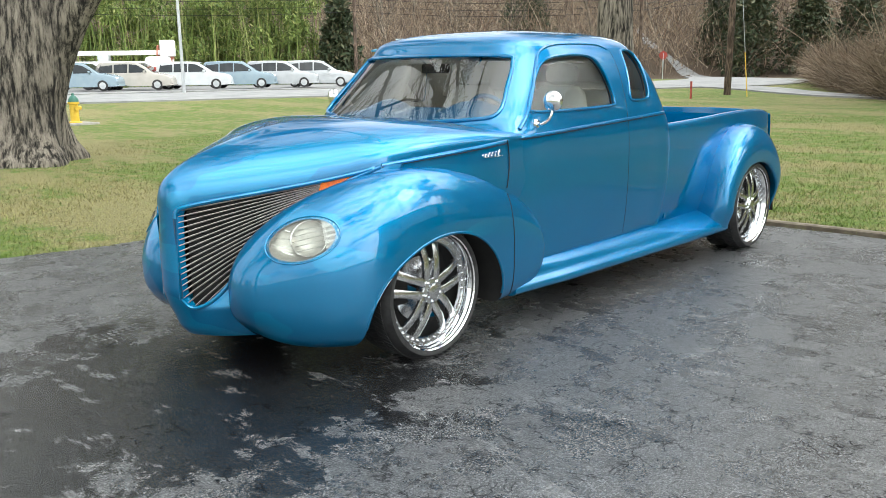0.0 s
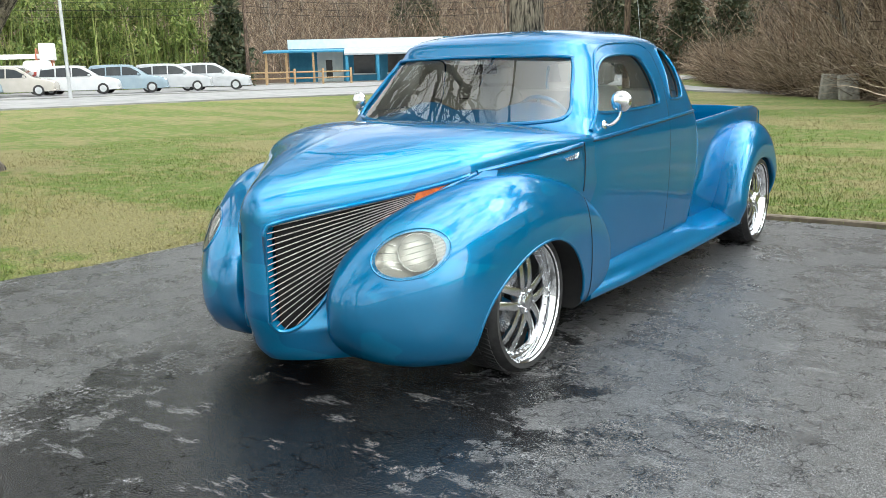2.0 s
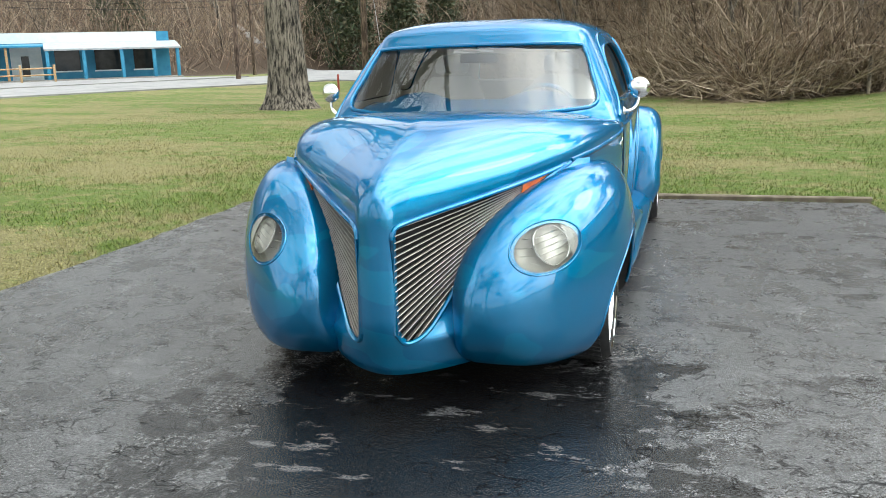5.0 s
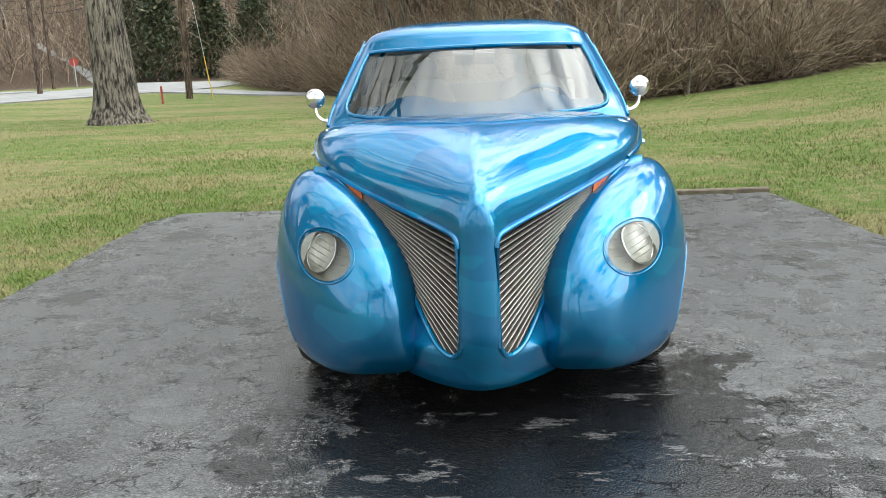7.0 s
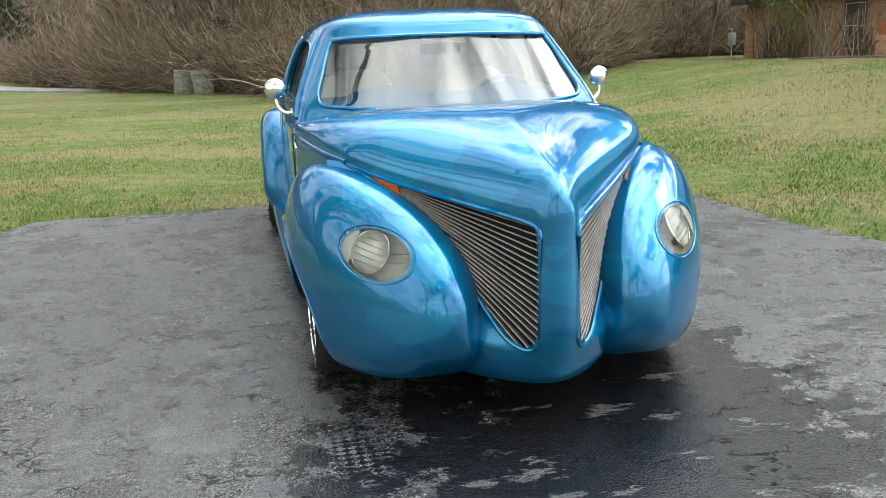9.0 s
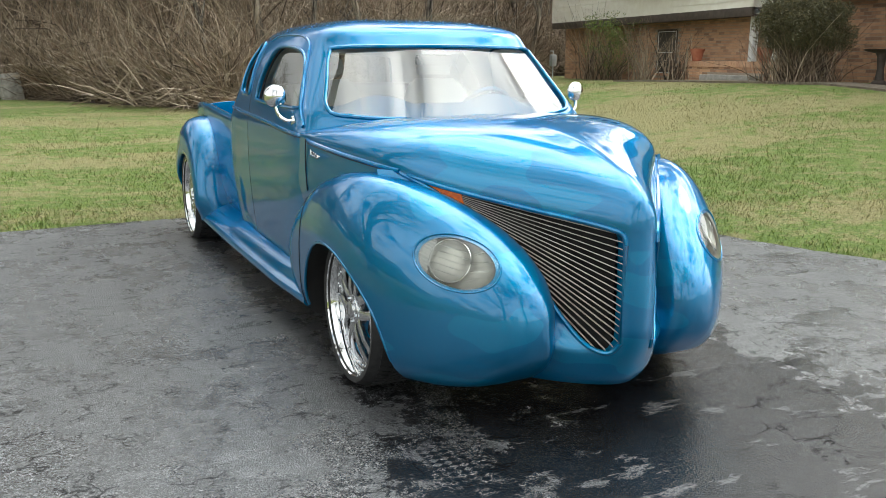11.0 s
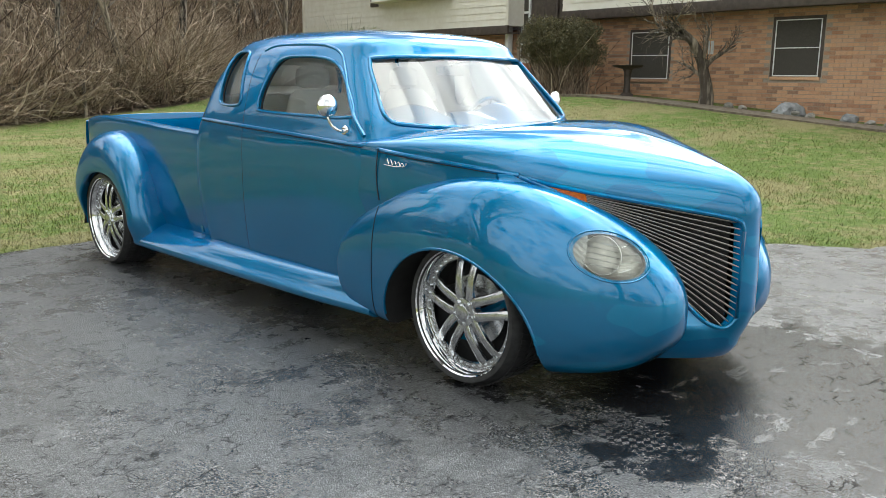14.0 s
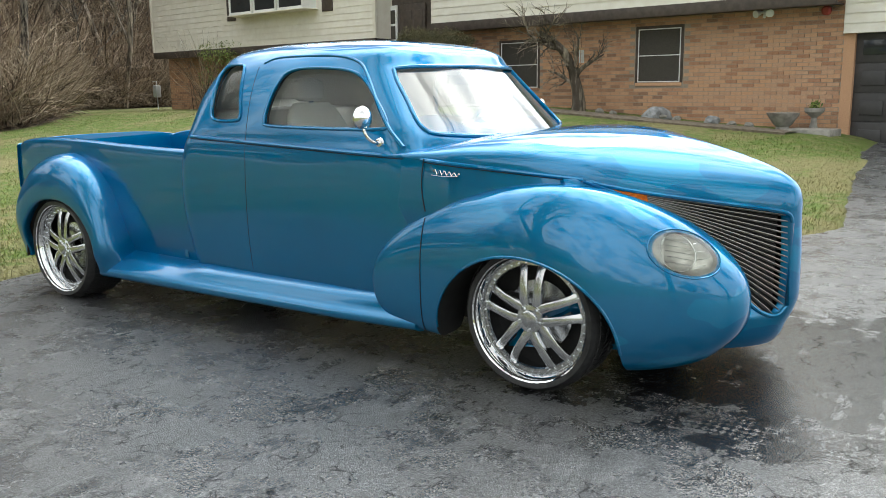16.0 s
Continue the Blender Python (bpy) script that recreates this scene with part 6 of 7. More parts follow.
def build_house():
    w1, w2, w3 = (-0.57, 0.55, 1.53, 2.79), (-4.82, -3.58, 1.43, 2.64), (-15.0, -13.9, 1.05, 2.45)
    lower = wall_with_holes("brick_wall", -6.95, 4.2, -0.2, 3.2, 0.0, 0.25, [w1, w2], MORTAR, "red-brown brick wall")
    lay_bricks(lower, -6.95, 4.2, 0.1, 3.2, 0.0, [w1, w2], (0.7, 4.0, 0.7, 2.6))
    wing = wall_with_holes("brick_wall", -22.3, -9.45, -0.2, 2.85, 0.0, 0.25, [w3], MORTAR, "red-brown brick wall")
    lay_bricks(wing, -22.3, -9.45, 0.2, 2.85, 0.0, [w3], None)
    for w in (w1, w2, w3):
        sash_window(*w)
    part("house_core", box(-22.2, 9.0, 0.26, 8.5, -0.3, 6.2), SIDING, HOUSE, "body of the house")
    # jettied upper storeys with brown fascia
    for x0, x1, zf, y in ((-6.95, 4.15, 3.02, -0.55), (-22.25, -9.2, 2.72, -0.65)):
        up = part("upper_wall", box(x0, x1, y + 0.012, 0.3, zf + 0.24, 6.2), SIDING, HOUSE, "cream horizontal siding")
        bay = [(-16.3, -11.7, 3.95, 5.6)] if x0 < -15 else []
        siding(x0, x1, zf + 0.25, 6.0, y, up, bay)
        part("fascia", box(x0 - 0.02, x1 + 0.02, y - 0.03, y + 0.06, zf, zf + 0.25, None, 0.01), BROWN, HOUSE, "dark brown fascia board")
        part("soffit", box(x0, x1, y + 0.06, 0.02, zf + 0.02, zf + 0.05), BROWN, HOUSE)
    part("corner_board", box(-22.31, -22.21, -0.69, -0.60, 2.97, 6.1, None, 0.005), SIDING, HOUSE)
    part("corner_board", box(-9.24, -9.14, -0.69, -0.58, 2.97, 6.1, None, 0.005), SIDING, HOUSE)
    # bay window with shutters on the upper storey
    bay = part("bay_window", box(-16.15, -11.85, -1.25, -0.62, 3.98, 4.02, None, 0.02), SIDING, HOUSE, "projecting bay window with white frame")
    for a, b in ((-16.05, -14.7), (-14.65, -13.35), (-13.3, -11.95)):
        part("pane", box(a + 0.08, b - 0.08, -1.16, -1.14, 4.1, 5.5), DARKGLASS, bay)
        part("frame", box(a, a + 0.08, -1.2, -1.1, 4.02, 5.6, None, 0.006), WHITE, bay)
        part("frame", box(b - 0.08, b, -1.2, -1.1, 4.02, 5.6, None, 0.006), WHITE, bay)
        part("frame", box(a, b, -1.2, -1.1, 4.02, 4.1, None, 0.006), WHITE, bay)
    part("bay_box", box(-16.05, -11.95, -1.1, -0.6, 4.02, 5.7), WHITE, bay)
    for a in (-16.9, -11.6):
        part("shutter", box(a, a + 0.5, -0.71, -0.66, 3.9, 5.6, None, 0.01), BROWN, HOUSE, "dark brown louvred shutter")
    # entrance between the two wings
    part("entry_wall", box(-9.45, -6.95, 0.10, 0.26, 0.9, 6.2), BROWN, HOUSE, "brown entrance wall")
    door = part("front_door", box(-8.75, -7.75, 0.02, 0.10, 1.45, 3.95, None, 0.01), BROWN, HOUSE, "dark brown panelled front door")
    for k in range(3):
        for s in (0, 1):
            part("panel", box(-8.65 + 0.46 * s, -8.29 + 0.46 * s, 0.005, 0.03, 1.6 + 0.78 * k, 2.2 + 0.78 * k, None, 0.012), BROWN, door)
    side = part("sidelight", box(-9.35, -8.95, 0.03, 0.10, 1.5, 3.95, None, 0.01), WHITE, HOUSE, "white framed side light")
    for k in range(4):
        part("pane", box(-9.29, -9.01, 0.02, 0.035, 2.0 + 0.47 * k, 2.40 + 0.47 * k), SCREEN, side)
    part("column", box(-9.74, -9.56, -0.28, -0.10, 1.36, 5.9, None, 0.01), WHITE, HOUSE, "white porch column")
    # porch planter of brick with a soldier course
    porch = part("porch", box(-10.87, -6.76, -1.45, 0.0, 0.5, 1.34), MORTAR, HOUSE, "brick porch with a soldier-course edge")
    lay_bricks(porch, -10.87, -6.76, 0.82, 1.30, -1.45, [(-9.8, -7.6, 0.7, 1.12)], None)
    for k in range(40):
        x = -10.87 + k * 0.103
        part("brick", box(x, x + 0.092, -1.50, -1.30, 1.31, 1.47, None, 0.004), BRICK, porch, smooth=0)
    step = part("porch_step", box(-9.78, -7.62, -1.85, -1.45, 0.6, 1.10, None, 0.02), CONCRETE, HOUSE, "worn concrete step")
    # garage with panelled door
    gar = part("garage_wall", box(4.2, 4.42, -0.02, 0.25, -0.3, 3.3), BRICK, HOUSE)
    part("garage_header", box(4.2, 9.0, -0.1, 0.2, 2.46, 4.2), SIDING, HOUSE, "cream siding over the garage")
    siding(4.22, 9.0, 2.46, 4.2, -0.105, gar)
    gd = part("garage_door", box(4.42, 7.1, 0.10, 0.16, 0.05, 2.46), CHARCOAL, HOUSE, "charcoal panelled garage door with small windows")
    for r in range(4):
        part("door_section", box(4.42, 7.1, 0.085, 0.10, 0.07 + 0.60 * r, 0.64 + 0.60 * r, None, 0.006), CHARCOAL, gd)
        for c in range(4):
            x = 4.56 + 0.64 * c
            if r == 3:
                pn = part("pane", box(x, x + 0.46, 0.07, 0.086, 2.02, 2.32, None, 0.006), DARKGLASS, gd, "small dark window")
            else:
                part("raised_panel", box(x, x + 0.46, 0.062, 0.088, 0.20 + 0.60 * r, 0.50 + 0.60 * r, None, 0.014), CHARCOAL, gd)
    part("garage_sill", box(4.2, 9.0, -0.35, 0.2, -0.4, 0.06, None, 0.02), CONCRETE, HOUSE, "concrete garage threshold")
    # roof, out of sight but closing the house
    part("roof", prism([(-1.2, 6.2), (9.0, 6.2), (3.9, 8.2)], "x", -23.0, 9.5), ROOFGREY, HOUSE, "low pitched roof", 0)


build_house()
HM = pose(15.7, 5.63, 0, 0, 0, -97.47)


def by_house(u, v):
    """Ground place beside the house: u along its front, v away from the wall."""
    p = HM @ Vector((u, -v, 0))
    return p.x, p.y


def stand(name, label, category, u, v, group=""):
    x, y = by_house(u, v)
    t = thing(name, label, category, group, (x, y, ground_z(x, y) - 0.01))
    t.rotation_euler = (0, 0, radians(-97.47))
    return t


def build_yard():
    # security light and bell under the fascia
    x, y = by_house(2.55, 0.06)
    f = thing("flood_light", "white twin-headed security light on brick", "light", "", (x, y, 3.0))
    f.rotation_euler = (0, 0, radians(-97.47))
    part("plate", box(-0.05, 0.05, -0.03, 0.05, -0.05, 0.05, None, 0.01), WHITE, f)
    for s in (-1, 1):
        h = tube([(s * 0.05, -0.02, 0), (s * 0.12, -0.08, -0.02), (s * 0.16, -0.17, -0.05)], [0.02, 0.05, 0.085], 16)
        part("lamp_head", h, WHITE, f, "white reflector lamp")
    part("sensor", tube([(0, -0.04, -0.06), (0, -0.08, -0.12)], 0.035, 10), WHITE, f)
    x, y = by_house(3.82, 0.05)
    b = part("alarm_bell", lathe([(-0.06, 0.0), (-0.06, 0.06), (-0.02, 0.10), (0.03, 0.10), (0.03, 0.0)], 20, "y"), BARNRED)
    b.location, b.rotation_euler = (x, y, 2.95), (0, 0, radians(-97.47))
    tagged(b, "round red alarm bell on the brick wall", "bell")
    # clipped bush
    rng = np.random.default_rng(31)
    bush = stand("clipped_bush", "clipped dome-shaped evergreen bush with bare stems below", "bush", -5.6, 1.9)
    cc, rr = [], []
    for _ in range(280):
        a, q = rng.uniform(0, math.tau), math.sqrt(rng.random())
        z = rng.uniform(0.9, 1.85)
        k = 1.12 * math.sqrt(max(0.05, 1 - ((z - 1.2) / 0.95) ** 2))
        cc.append((q * k * math.cos(a), q * k * 0.9 * math.sin(a), z))
        rr.append(rng.uniform(0.14, 0.26))
    v, f = leaf_cloud(rng, np.array(cc), np.array(rr)[:, None], 64000, 0.06, 0.0)
    raw("crown", v, f, BUSHLEAF, bush)
    n = 520
    v, f = ribbons(rng, np.column_stack([rng.normal(0, 0.45, n), rng.normal(0, 0.4, n), np.zeros(n)]), (1.0, 1.9), (0.006, 0.014), 0.16, 2.2, 5)
    tagged(raw("twiggy_base", v, f, TWIG, bush), kind="stuff")
    # bare ornamental tree, pollarded
    at = by_house(-1.65, 1.0)
    t = bare_tree("ornamental_tree", np.random.default_rng(77), at, 2.35, 0.15, "pollarded bare ornamental tree by the brick wall", 3, 0.62, (7, 8, 6), (0.05, 0.0), 0.26, GREYBARK, 0.25, (10, 7, 5, 3), 0.24)
    chime = thing("wind_chime", "metal wind chime hanging from a bare tree", "wind chime", "", (at[0] - 0.35, at[1] - 0.25, ground_z(*at) + 1.15))
    for k in range(5):
        a = k * math.tau / 5
        part("tube", tube([(0.05 * math.cos(a), 0.05 * math.sin(a), 0), (0.05 * math.cos(a), 0.05 * math.sin(a), 0.30)], 0.012, 6), GALV, chime)
    part("disc", tube([(0, 0, 0.32), (0, 0, 0.34)], 0.07, 14), TIMBER, chime)
    part("cord", tube([(0, 0, 0.34), (0.05, 0.05, 0.75)], 0.004, 4), BLACK, chime)
    # bird bath
    bb = stand("bird_bath", "rusty brown bird bath on a fluted pedestal", "bird bath", -4.06, 1.0)
    part("pedestal", lathe([(0, 0.0), (0, 0.17), (0.05, 0.17), (0.10, 0.10), (0.35, 0.075), (0.62, 0.10), (0.70, 0.14), (0.70, 0.0)], 20, "z"), BROWN, bb)
    part("bowl", lathe([(0.70, 0.0), (0.70, 0.15), (0.75, 0.36), (0.79, 0.40), (0.79, 0.37), (0.74, 0.2), (0.73, 0.0)], 28, "z"), BROWN, bb, "shallow bowl")
    # flower pots on the porch
    for u in (-10.6, -7.55):
        x, y = by_house(u, 1.40)
        p = thing("flower_pot", "empty terracotta flower pot on the brick porch", "flower pot", "porch pots", (x, y, 1.47))
        part("pot", lathe([(0.0, 0.0), (0.0, 0.13), (0.28, 0.19), (0.28, 0.21), (0.36, 0.215), (0.36, 0.19), (0.30, 0.18), (0.30, 0.0)], 24, "z"), TERRACOTTA, p)
        part("soil", lathe([(0.31, 0.0), (0.31, 0.18)], 20, "z"), BROWN, p)
    # stone urns, rocks and edging
    urn = stand("garden_urn", "wide weathered stone urn with sparse plants", "planter", 3.3, 0.7)
    part("bowl", lathe([(0, 0.0), (0, 0.15), (0.07, 0.13), (0.12, 0.19), (0.30, 0.31), (0.36, 0.34), (0.36, 0.28), (0.24, 0.2), (0.24, 0.0)], 28, "z"), CONCRETE, urn)
    urn2 = stand("garden_urn", "small pale stone urn beside the garage", "planter", 3.85, 0.45)
    part("bowl", lathe([(0, 0.0), (0, 0.11), (0.2, 0.06), (0.3, 0.06), (0.42, 0.19), (0.50, 0.2), (0.5, 0.15), (0.4, 0.0)], 24, "z"), CONCRETE, urn2)
    v, f = leaf_cloud(rng, np.array([(0, 0, 0.5)]), np.array([[0.12]]), 160, 0.09, -0.5)
    raw("plant", v, f, LEAFGREEN, urn2)
    for u, v_, s in ((0.35, 0.75, 0.30), (1.72, 0.7, 0.18), (0.55, 0.8, 0.12), (1.75, 0.75, 0.13), (-1.2, 0.7, 0.11), (-1.7, 0.8, 0.10), (2.2, 0.75, 0.11), (0.9, 0.75, 0.10), (-0.8, 0.75, 0.09), (2.6, 0.8, 0.10)):
        bm = bmesh.new()
        bmesh.ops.create_icosphere(bm, subdivisions=3, radius=s)
        off = rng.uniform(0, 50)
        for q in bm.verts:
            k = 1 + 0.45 * noise.noise(q.co / s * 0.9 + Vector((off, 0, 0))) + 0.12 * noise.noise(q.co / s * 3 + Vector((off, 3, 0)))
            q.co = Vector((q.co.x * k * 1.3, q.co.y * k, q.co.z * k * 0.7))
        st = part("rock", bm, STONE if s > 0.15 else CONCRETE, None, "", 25)
        x, y = by_house(u, v_)
        st.location = (x, y, ground_z(x, y) + s * 0.2)
        tagged(st, "rough grey garden rock by the brick wall" if s > 0.15 else "small pale edging stone by the wall", "rock", "garden stones")
    # path along the front of the house
    left = [by_house(u, v_) for u, v_ in ((-12.5, 2.0), (-9, 2.0), (-5, 1.6), (-2, 1.35), (1, 1.3), (3.8, 1.1))]
    right = [by_house(u, v_) for u, v_ in ((-12.5, 3.1), (-9, 3.1), (-5, 2.7), (-2, 2.4), (1, 2.2), (3.8, 1.9))]
    strip("garden_path", left, right, EARTH, "earth-stained paved path along the front of the house", "path", 0.03, 30)
    stp = stand("garage_step", "low concrete step beside the garage door", "step", 4.05, 0.9)
    part("tread", box(-0.5, 0.4, -0.35, 0.35, -0.3, 0.10, None, 0.02), CONCRETE, stp)
    # leggy shrubs in front of the left wing
    for u, h, mat_ in ((-18.0, 3.3, TWIG), (-16.5, 2.3, LEAFGREEN), (-14.3, 2.4, STRAWTWIG), (-12.3, 1.9, TWIG)):
        sh = stand("shrub", "leggy half-bare shrub against the brick wall" if mat_ is not LEAFGREEN else "sparse green shrub against the brick wall", "shrub", u, 1.0, "front shrubs")
        n = 110
        v, f = ribbons(rng, np.column_stack([rng.normal(0, 0.22, n), rng.normal(0, 0.2, n), np.zeros(n)]), (h * 0.5, h), (0.006, 0.02), 0.10, 3.0, 6)
        tagged(raw("twiggy_crown", v, f, STRAWTWIG if mat_ is STRAWTWIG else TWIG, sh), kind="stuff")
        if mat_ is LEAFGREEN:
            cc = np.array([(rng.normal(0, 0.5), rng.normal(0, 0.4), rng.uniform(0.4, h * 0.95)) for _ in range(50)])
            v, f = leaf_cloud(rng, cc, np.full((50, 1), 0.3), 2600, 0.09, 0.2)
            tagged(raw("leaves", v, f, LEAFGREEN, sh), kind="stuff")
    gm = stand("gas_meter", "grey gas meter on a pipe at the house corner", "meter", -22.9, 0.3)
    part("meter_body", box(-0.15, 0.15, -0.12, 0.12, 0.5, 1.0, None, 0.05), GALV, gm)
    part("pipe", tube([(0, 0, 0), (0, 0, 0.5)], 0.02, 8), GALV, gm)
    part("pipe", tube([(-0.3, 0, 1.15), (0, 0, 1.15), (0, 0, 1.0)], 0.02, 8), GALV, gm)


build_yard()


# ---- across the road ----
def minivan(name, paint, label, at, yaw):
    """Parked people carrier with windows and wheels; its nose points along +x."""
    t = thing(name, label, "car", "parked vans", (at[0], at[1], at[2]))
    t.rotation_euler = (0, 0, radians(yaw))
    side = [(-2.45, 0.42), (-2.48, 0.75), (-2.42, 1.05), (-2.36, 1.35), (-2.22, 1.66), (-1.9, 1.76), (-0.4, 1.78), (0.35, 1.70), (0.95, 1.36), (1.35, 1.10), (2.0, 0.98), (2.38, 0.84), (2.50, 0.62), (2.48, 0.38), (2.2, 0.26), (-2.2, 0.26)]
    rings = []
    for y, k, zz in ((-0.94, 0.93, 0.94), (-0.92, 0.97, 0.97), (-0.84, 0.995, 0.995), (-0.5, 1, 1), (0, 1.005, 1.0), (0.5, 1, 1), (0.84, 0.995, 0.995), (0.92, 0.97, 0.97), (0.94, 0.93, 0.94)):
        rings.append([(x * k, y * (1 - 0.18 * smooth01(0.95, 1.75, z)), 0.3 + (z - 0.3) * zz) for x, z in crv(side, 64, True)])
    bm = loft(rings, True, (True, True))
    bmesh.ops.recalc_face_normals(bm, faces=bm.faces)
    part("body", bm, paint, t, "", 40)
    for s in (-1, 1):
        for pts in ([(-2.15, 1.12), (-2.05, 1.58), (-1.25, 1.62), (-1.25, 1.10)], [(-1.17, 1.10), (-1.17, 1.63), (-0.30, 1.64), (-0.30, 1.09)], [(-0.22, 1.09), (-0.22, 1.64), (0.25, 1.60), (0.82, 1.28), (0.95, 1.12)]):
            bm = bmesh.new()
            f = bm.faces.new([bm.verts.new((x, s * (0.951 - 0.185 * float(smooth01(0.95, 1.75, z))), z)) for x, z in pts])
            if f.normal.y * s < 0:
                f.normal_flip()
            part("side_window", bm, DARKGLASS, t, smooth=0)
        for x in (-1.55, 1.55):
            w = part("wheel", tube([(x, s * 0.74, 0.33), (x, s * 0.955, 0.33)], 0.33, 24), RUBBER, t)
            part("hubcap", tube([(x, s * 0.95, 0.33), (x, s * 0.965, 0.33)], 0.21, 18), GALV, w)
        part("door_mirror", box(0.72, 0.86, s * 0.98 - 0.08, s * 0.98 + 0.08, 1.08, 1.24, None, 0.03), paint, t)
        part("headlight", box(2.22, 2.44, s * 0.70 - 0.16, s * 0.70 + 0.16, 0.72, 0.86, None, 0.03), WHITE, t)
        part("tail_light", box(-2.46, -2.32, s * 0.80 - 0.09, s * 0.80 + 0.09, 0.95, 1.45, None, 0.03), BARNRED, t)
    bm = bmesh.new()
    bm.faces.new([bm.verts.new(p) for p in ((1.36, -0.78, 1.125), (1.36, 0.78, 1.125), (0.44, 0.68, 1.685), (0.44, -0.68, 1.685))])
    part("windscreen", bm, DARKGLASS, t, smooth=0)
    part("bumper", box(2.3, 2.54, -0.8, 0.8, 0.30, 0.46, None, 0.05), paint, t)
    return t


VANS = ((VANBLUE, "pale blue people carrier with an open rear door", (-48.6, 21.2)), (VANBEIGE, "beige people carrier parked in a row", (-47.3, 24.2)), (VANWHITE, "white people carrier parked in a row", (-45.5, 27.4)), (VANBLUE, "pale blue taxi people carrier in a row", (-44.0, 29.9)), (VANSILVER, "silver people carrier parked in a row", (-42.4, 32.2)), (VANSILVER, "grey people carrier at the end of the row", (-41.0, 34.2)), (VANBLUE, "pale blue people carrier behind the tree", (-50.6, 17.4)))
for paint_, label_, at_ in VANS:
    minivan("people_carrier", paint_, label_, (at_[0] - 1.5, at_[1] + 0.6, ground_z(*at_) + 0.12), 44)


def pole(at, height, lean, label, r=0.15, mat=None, arm=0.0):
    t = thing("utility_pole", label, "pole", "", (at[0], at[1], ground_z(*at) - 0.1))
    part("shaft", tube([(0, 0, 0), (lean[0] * height, lean[1] * height, height)], [r, r * 0.72], 14), mat or POLE, t)
    if arm:
        x, y = lean[0] * height * 0.94, lean[1] * height * 0.94
        part("crossarm", box(x - arm, x + arm, y - 0.06, y + 0.06, height * 0.93, height * 0.93 + 0.14), POLE, t)
    return t


POLES = [((-14.2, 37.0), 11, (0.02, -0.02)), ((-52.2, 46.9), 11, (0.0, 0.0)), ((-27.5, 48.2), 11, (0.01, 0)), ((-35.8, 66.4), 11, (0, 0)), ((-66, 18), 11, (0, 0))]
for at_, h_, lean_ in POLES:
    pole(at_, h_, lean_, "weathered brown timber utility pole with wires", 0.17, POLE, 1.0)
lp = pole((-40.5, 23.2), 9, (0, 0), "slim pale steel lamp post", 0.10, GALV)
part("arm", tube([(0, 0, 9), (0.9, 0.3, 9.3), (1.6, 0.5, 9.2)], 0.05, 8), GALV, lp)
part("lantern", box(1.4, 2.1, 0.38, 0.68, 9.1, 9.25, None, 0.04), GALV, lp)


def wire(a, b, sag, r=0.012):
    pts = [(a[0] + (b[0] - a[0]) * t, a[1] + (b[1] - a[1]) * t, a[2] + (b[2] - a[2]) * t - sag * 4 * t * (1 - t)) for t in np.linspace(0, 1, 14)]
    w = part("overhead_wire", tube(pts, r, 4), BLACK)
    tagged(w, "thin black overhead wire between poles", "wire", "overhead wires")


for dz, dx in ((9.6, -0.8), (9.6, 0.8), (7.2, 0), (6.6, 0), (6.1, 0.1)):
    for p, q in (((-66, 18), (-52.2, 46.9)), ((-52.2, 46.9), (-35.8, 66.4)), ((-35.8, 66.4), (-14.2, 37.0)), ((-35.8, 66.4), (-20, 110))):
        wire((p[0] + dx, p[1], ground_z(*p) + dz), (q[0] + dx, q[1], ground_z(*q) + dz), 0.5, 0.02)
guy = part("guy_wire", tube([(-14.0, 36.8, 8.5), (-12.6, 35.6, 0.1)], 0.012, 5), GALV)
part("guard", tube([(-12.94, 35.89, 2.1), (-12.6, 35.6, 0.1)], 0.025, 6), YELLOW, guy, "yellow plastic guard")
tagged(guy, "guy wire with a yellow guard anchored in the lawn", "wire")
post = part("marker_post", tube([(-13.9, 32.6, 0.0), (-13.9, 32.6, 0.85)], 0.05, 8), BARNRED)
tagged(post, "short red marker post in the lawn", "post")

# fire hydrant
hy = thing("fire_hydrant", "yellow fire hydrant with a green cap on a concrete pad", "hydrant", "", (-20.8, 7.9, ground_z(-20.8, 7.9)))
part("barrel", lathe([(0.0, 0.0), (0.0, 0.19), (0.06, 0.19), (0.07, 0.125), (0.55, 0.12), (0.57, 0.16), (0.63, 0.16), (0.63, 0.0)], 24, "z"), YELLOW, hy)
part("cap", lathe([(0.63, 0.0), (0.63, 0.15), (0.70, 0.14), (0.79, 0.08), (0.81, 0.04), (0.87, 0.04), (0.87, 0.0)], 24, "z"), GREENPAINT, hy, "green domed cap")
for a_ in (0, math.pi / 2, math.pi):
    part("outlet", tube([(0.1 * math.cos(a_), 0.1 * math.sin(a_), 0.45), (0.2 * math.cos(a_), 0.2 * math.sin(a_), 0.45)], 0.06, 12), YELLOW, hy)
part("pad", box(-0.5, 0.5, -0.5, 0.5, -0.06, 0.03, None, 0.02), CONCRETE, hy)


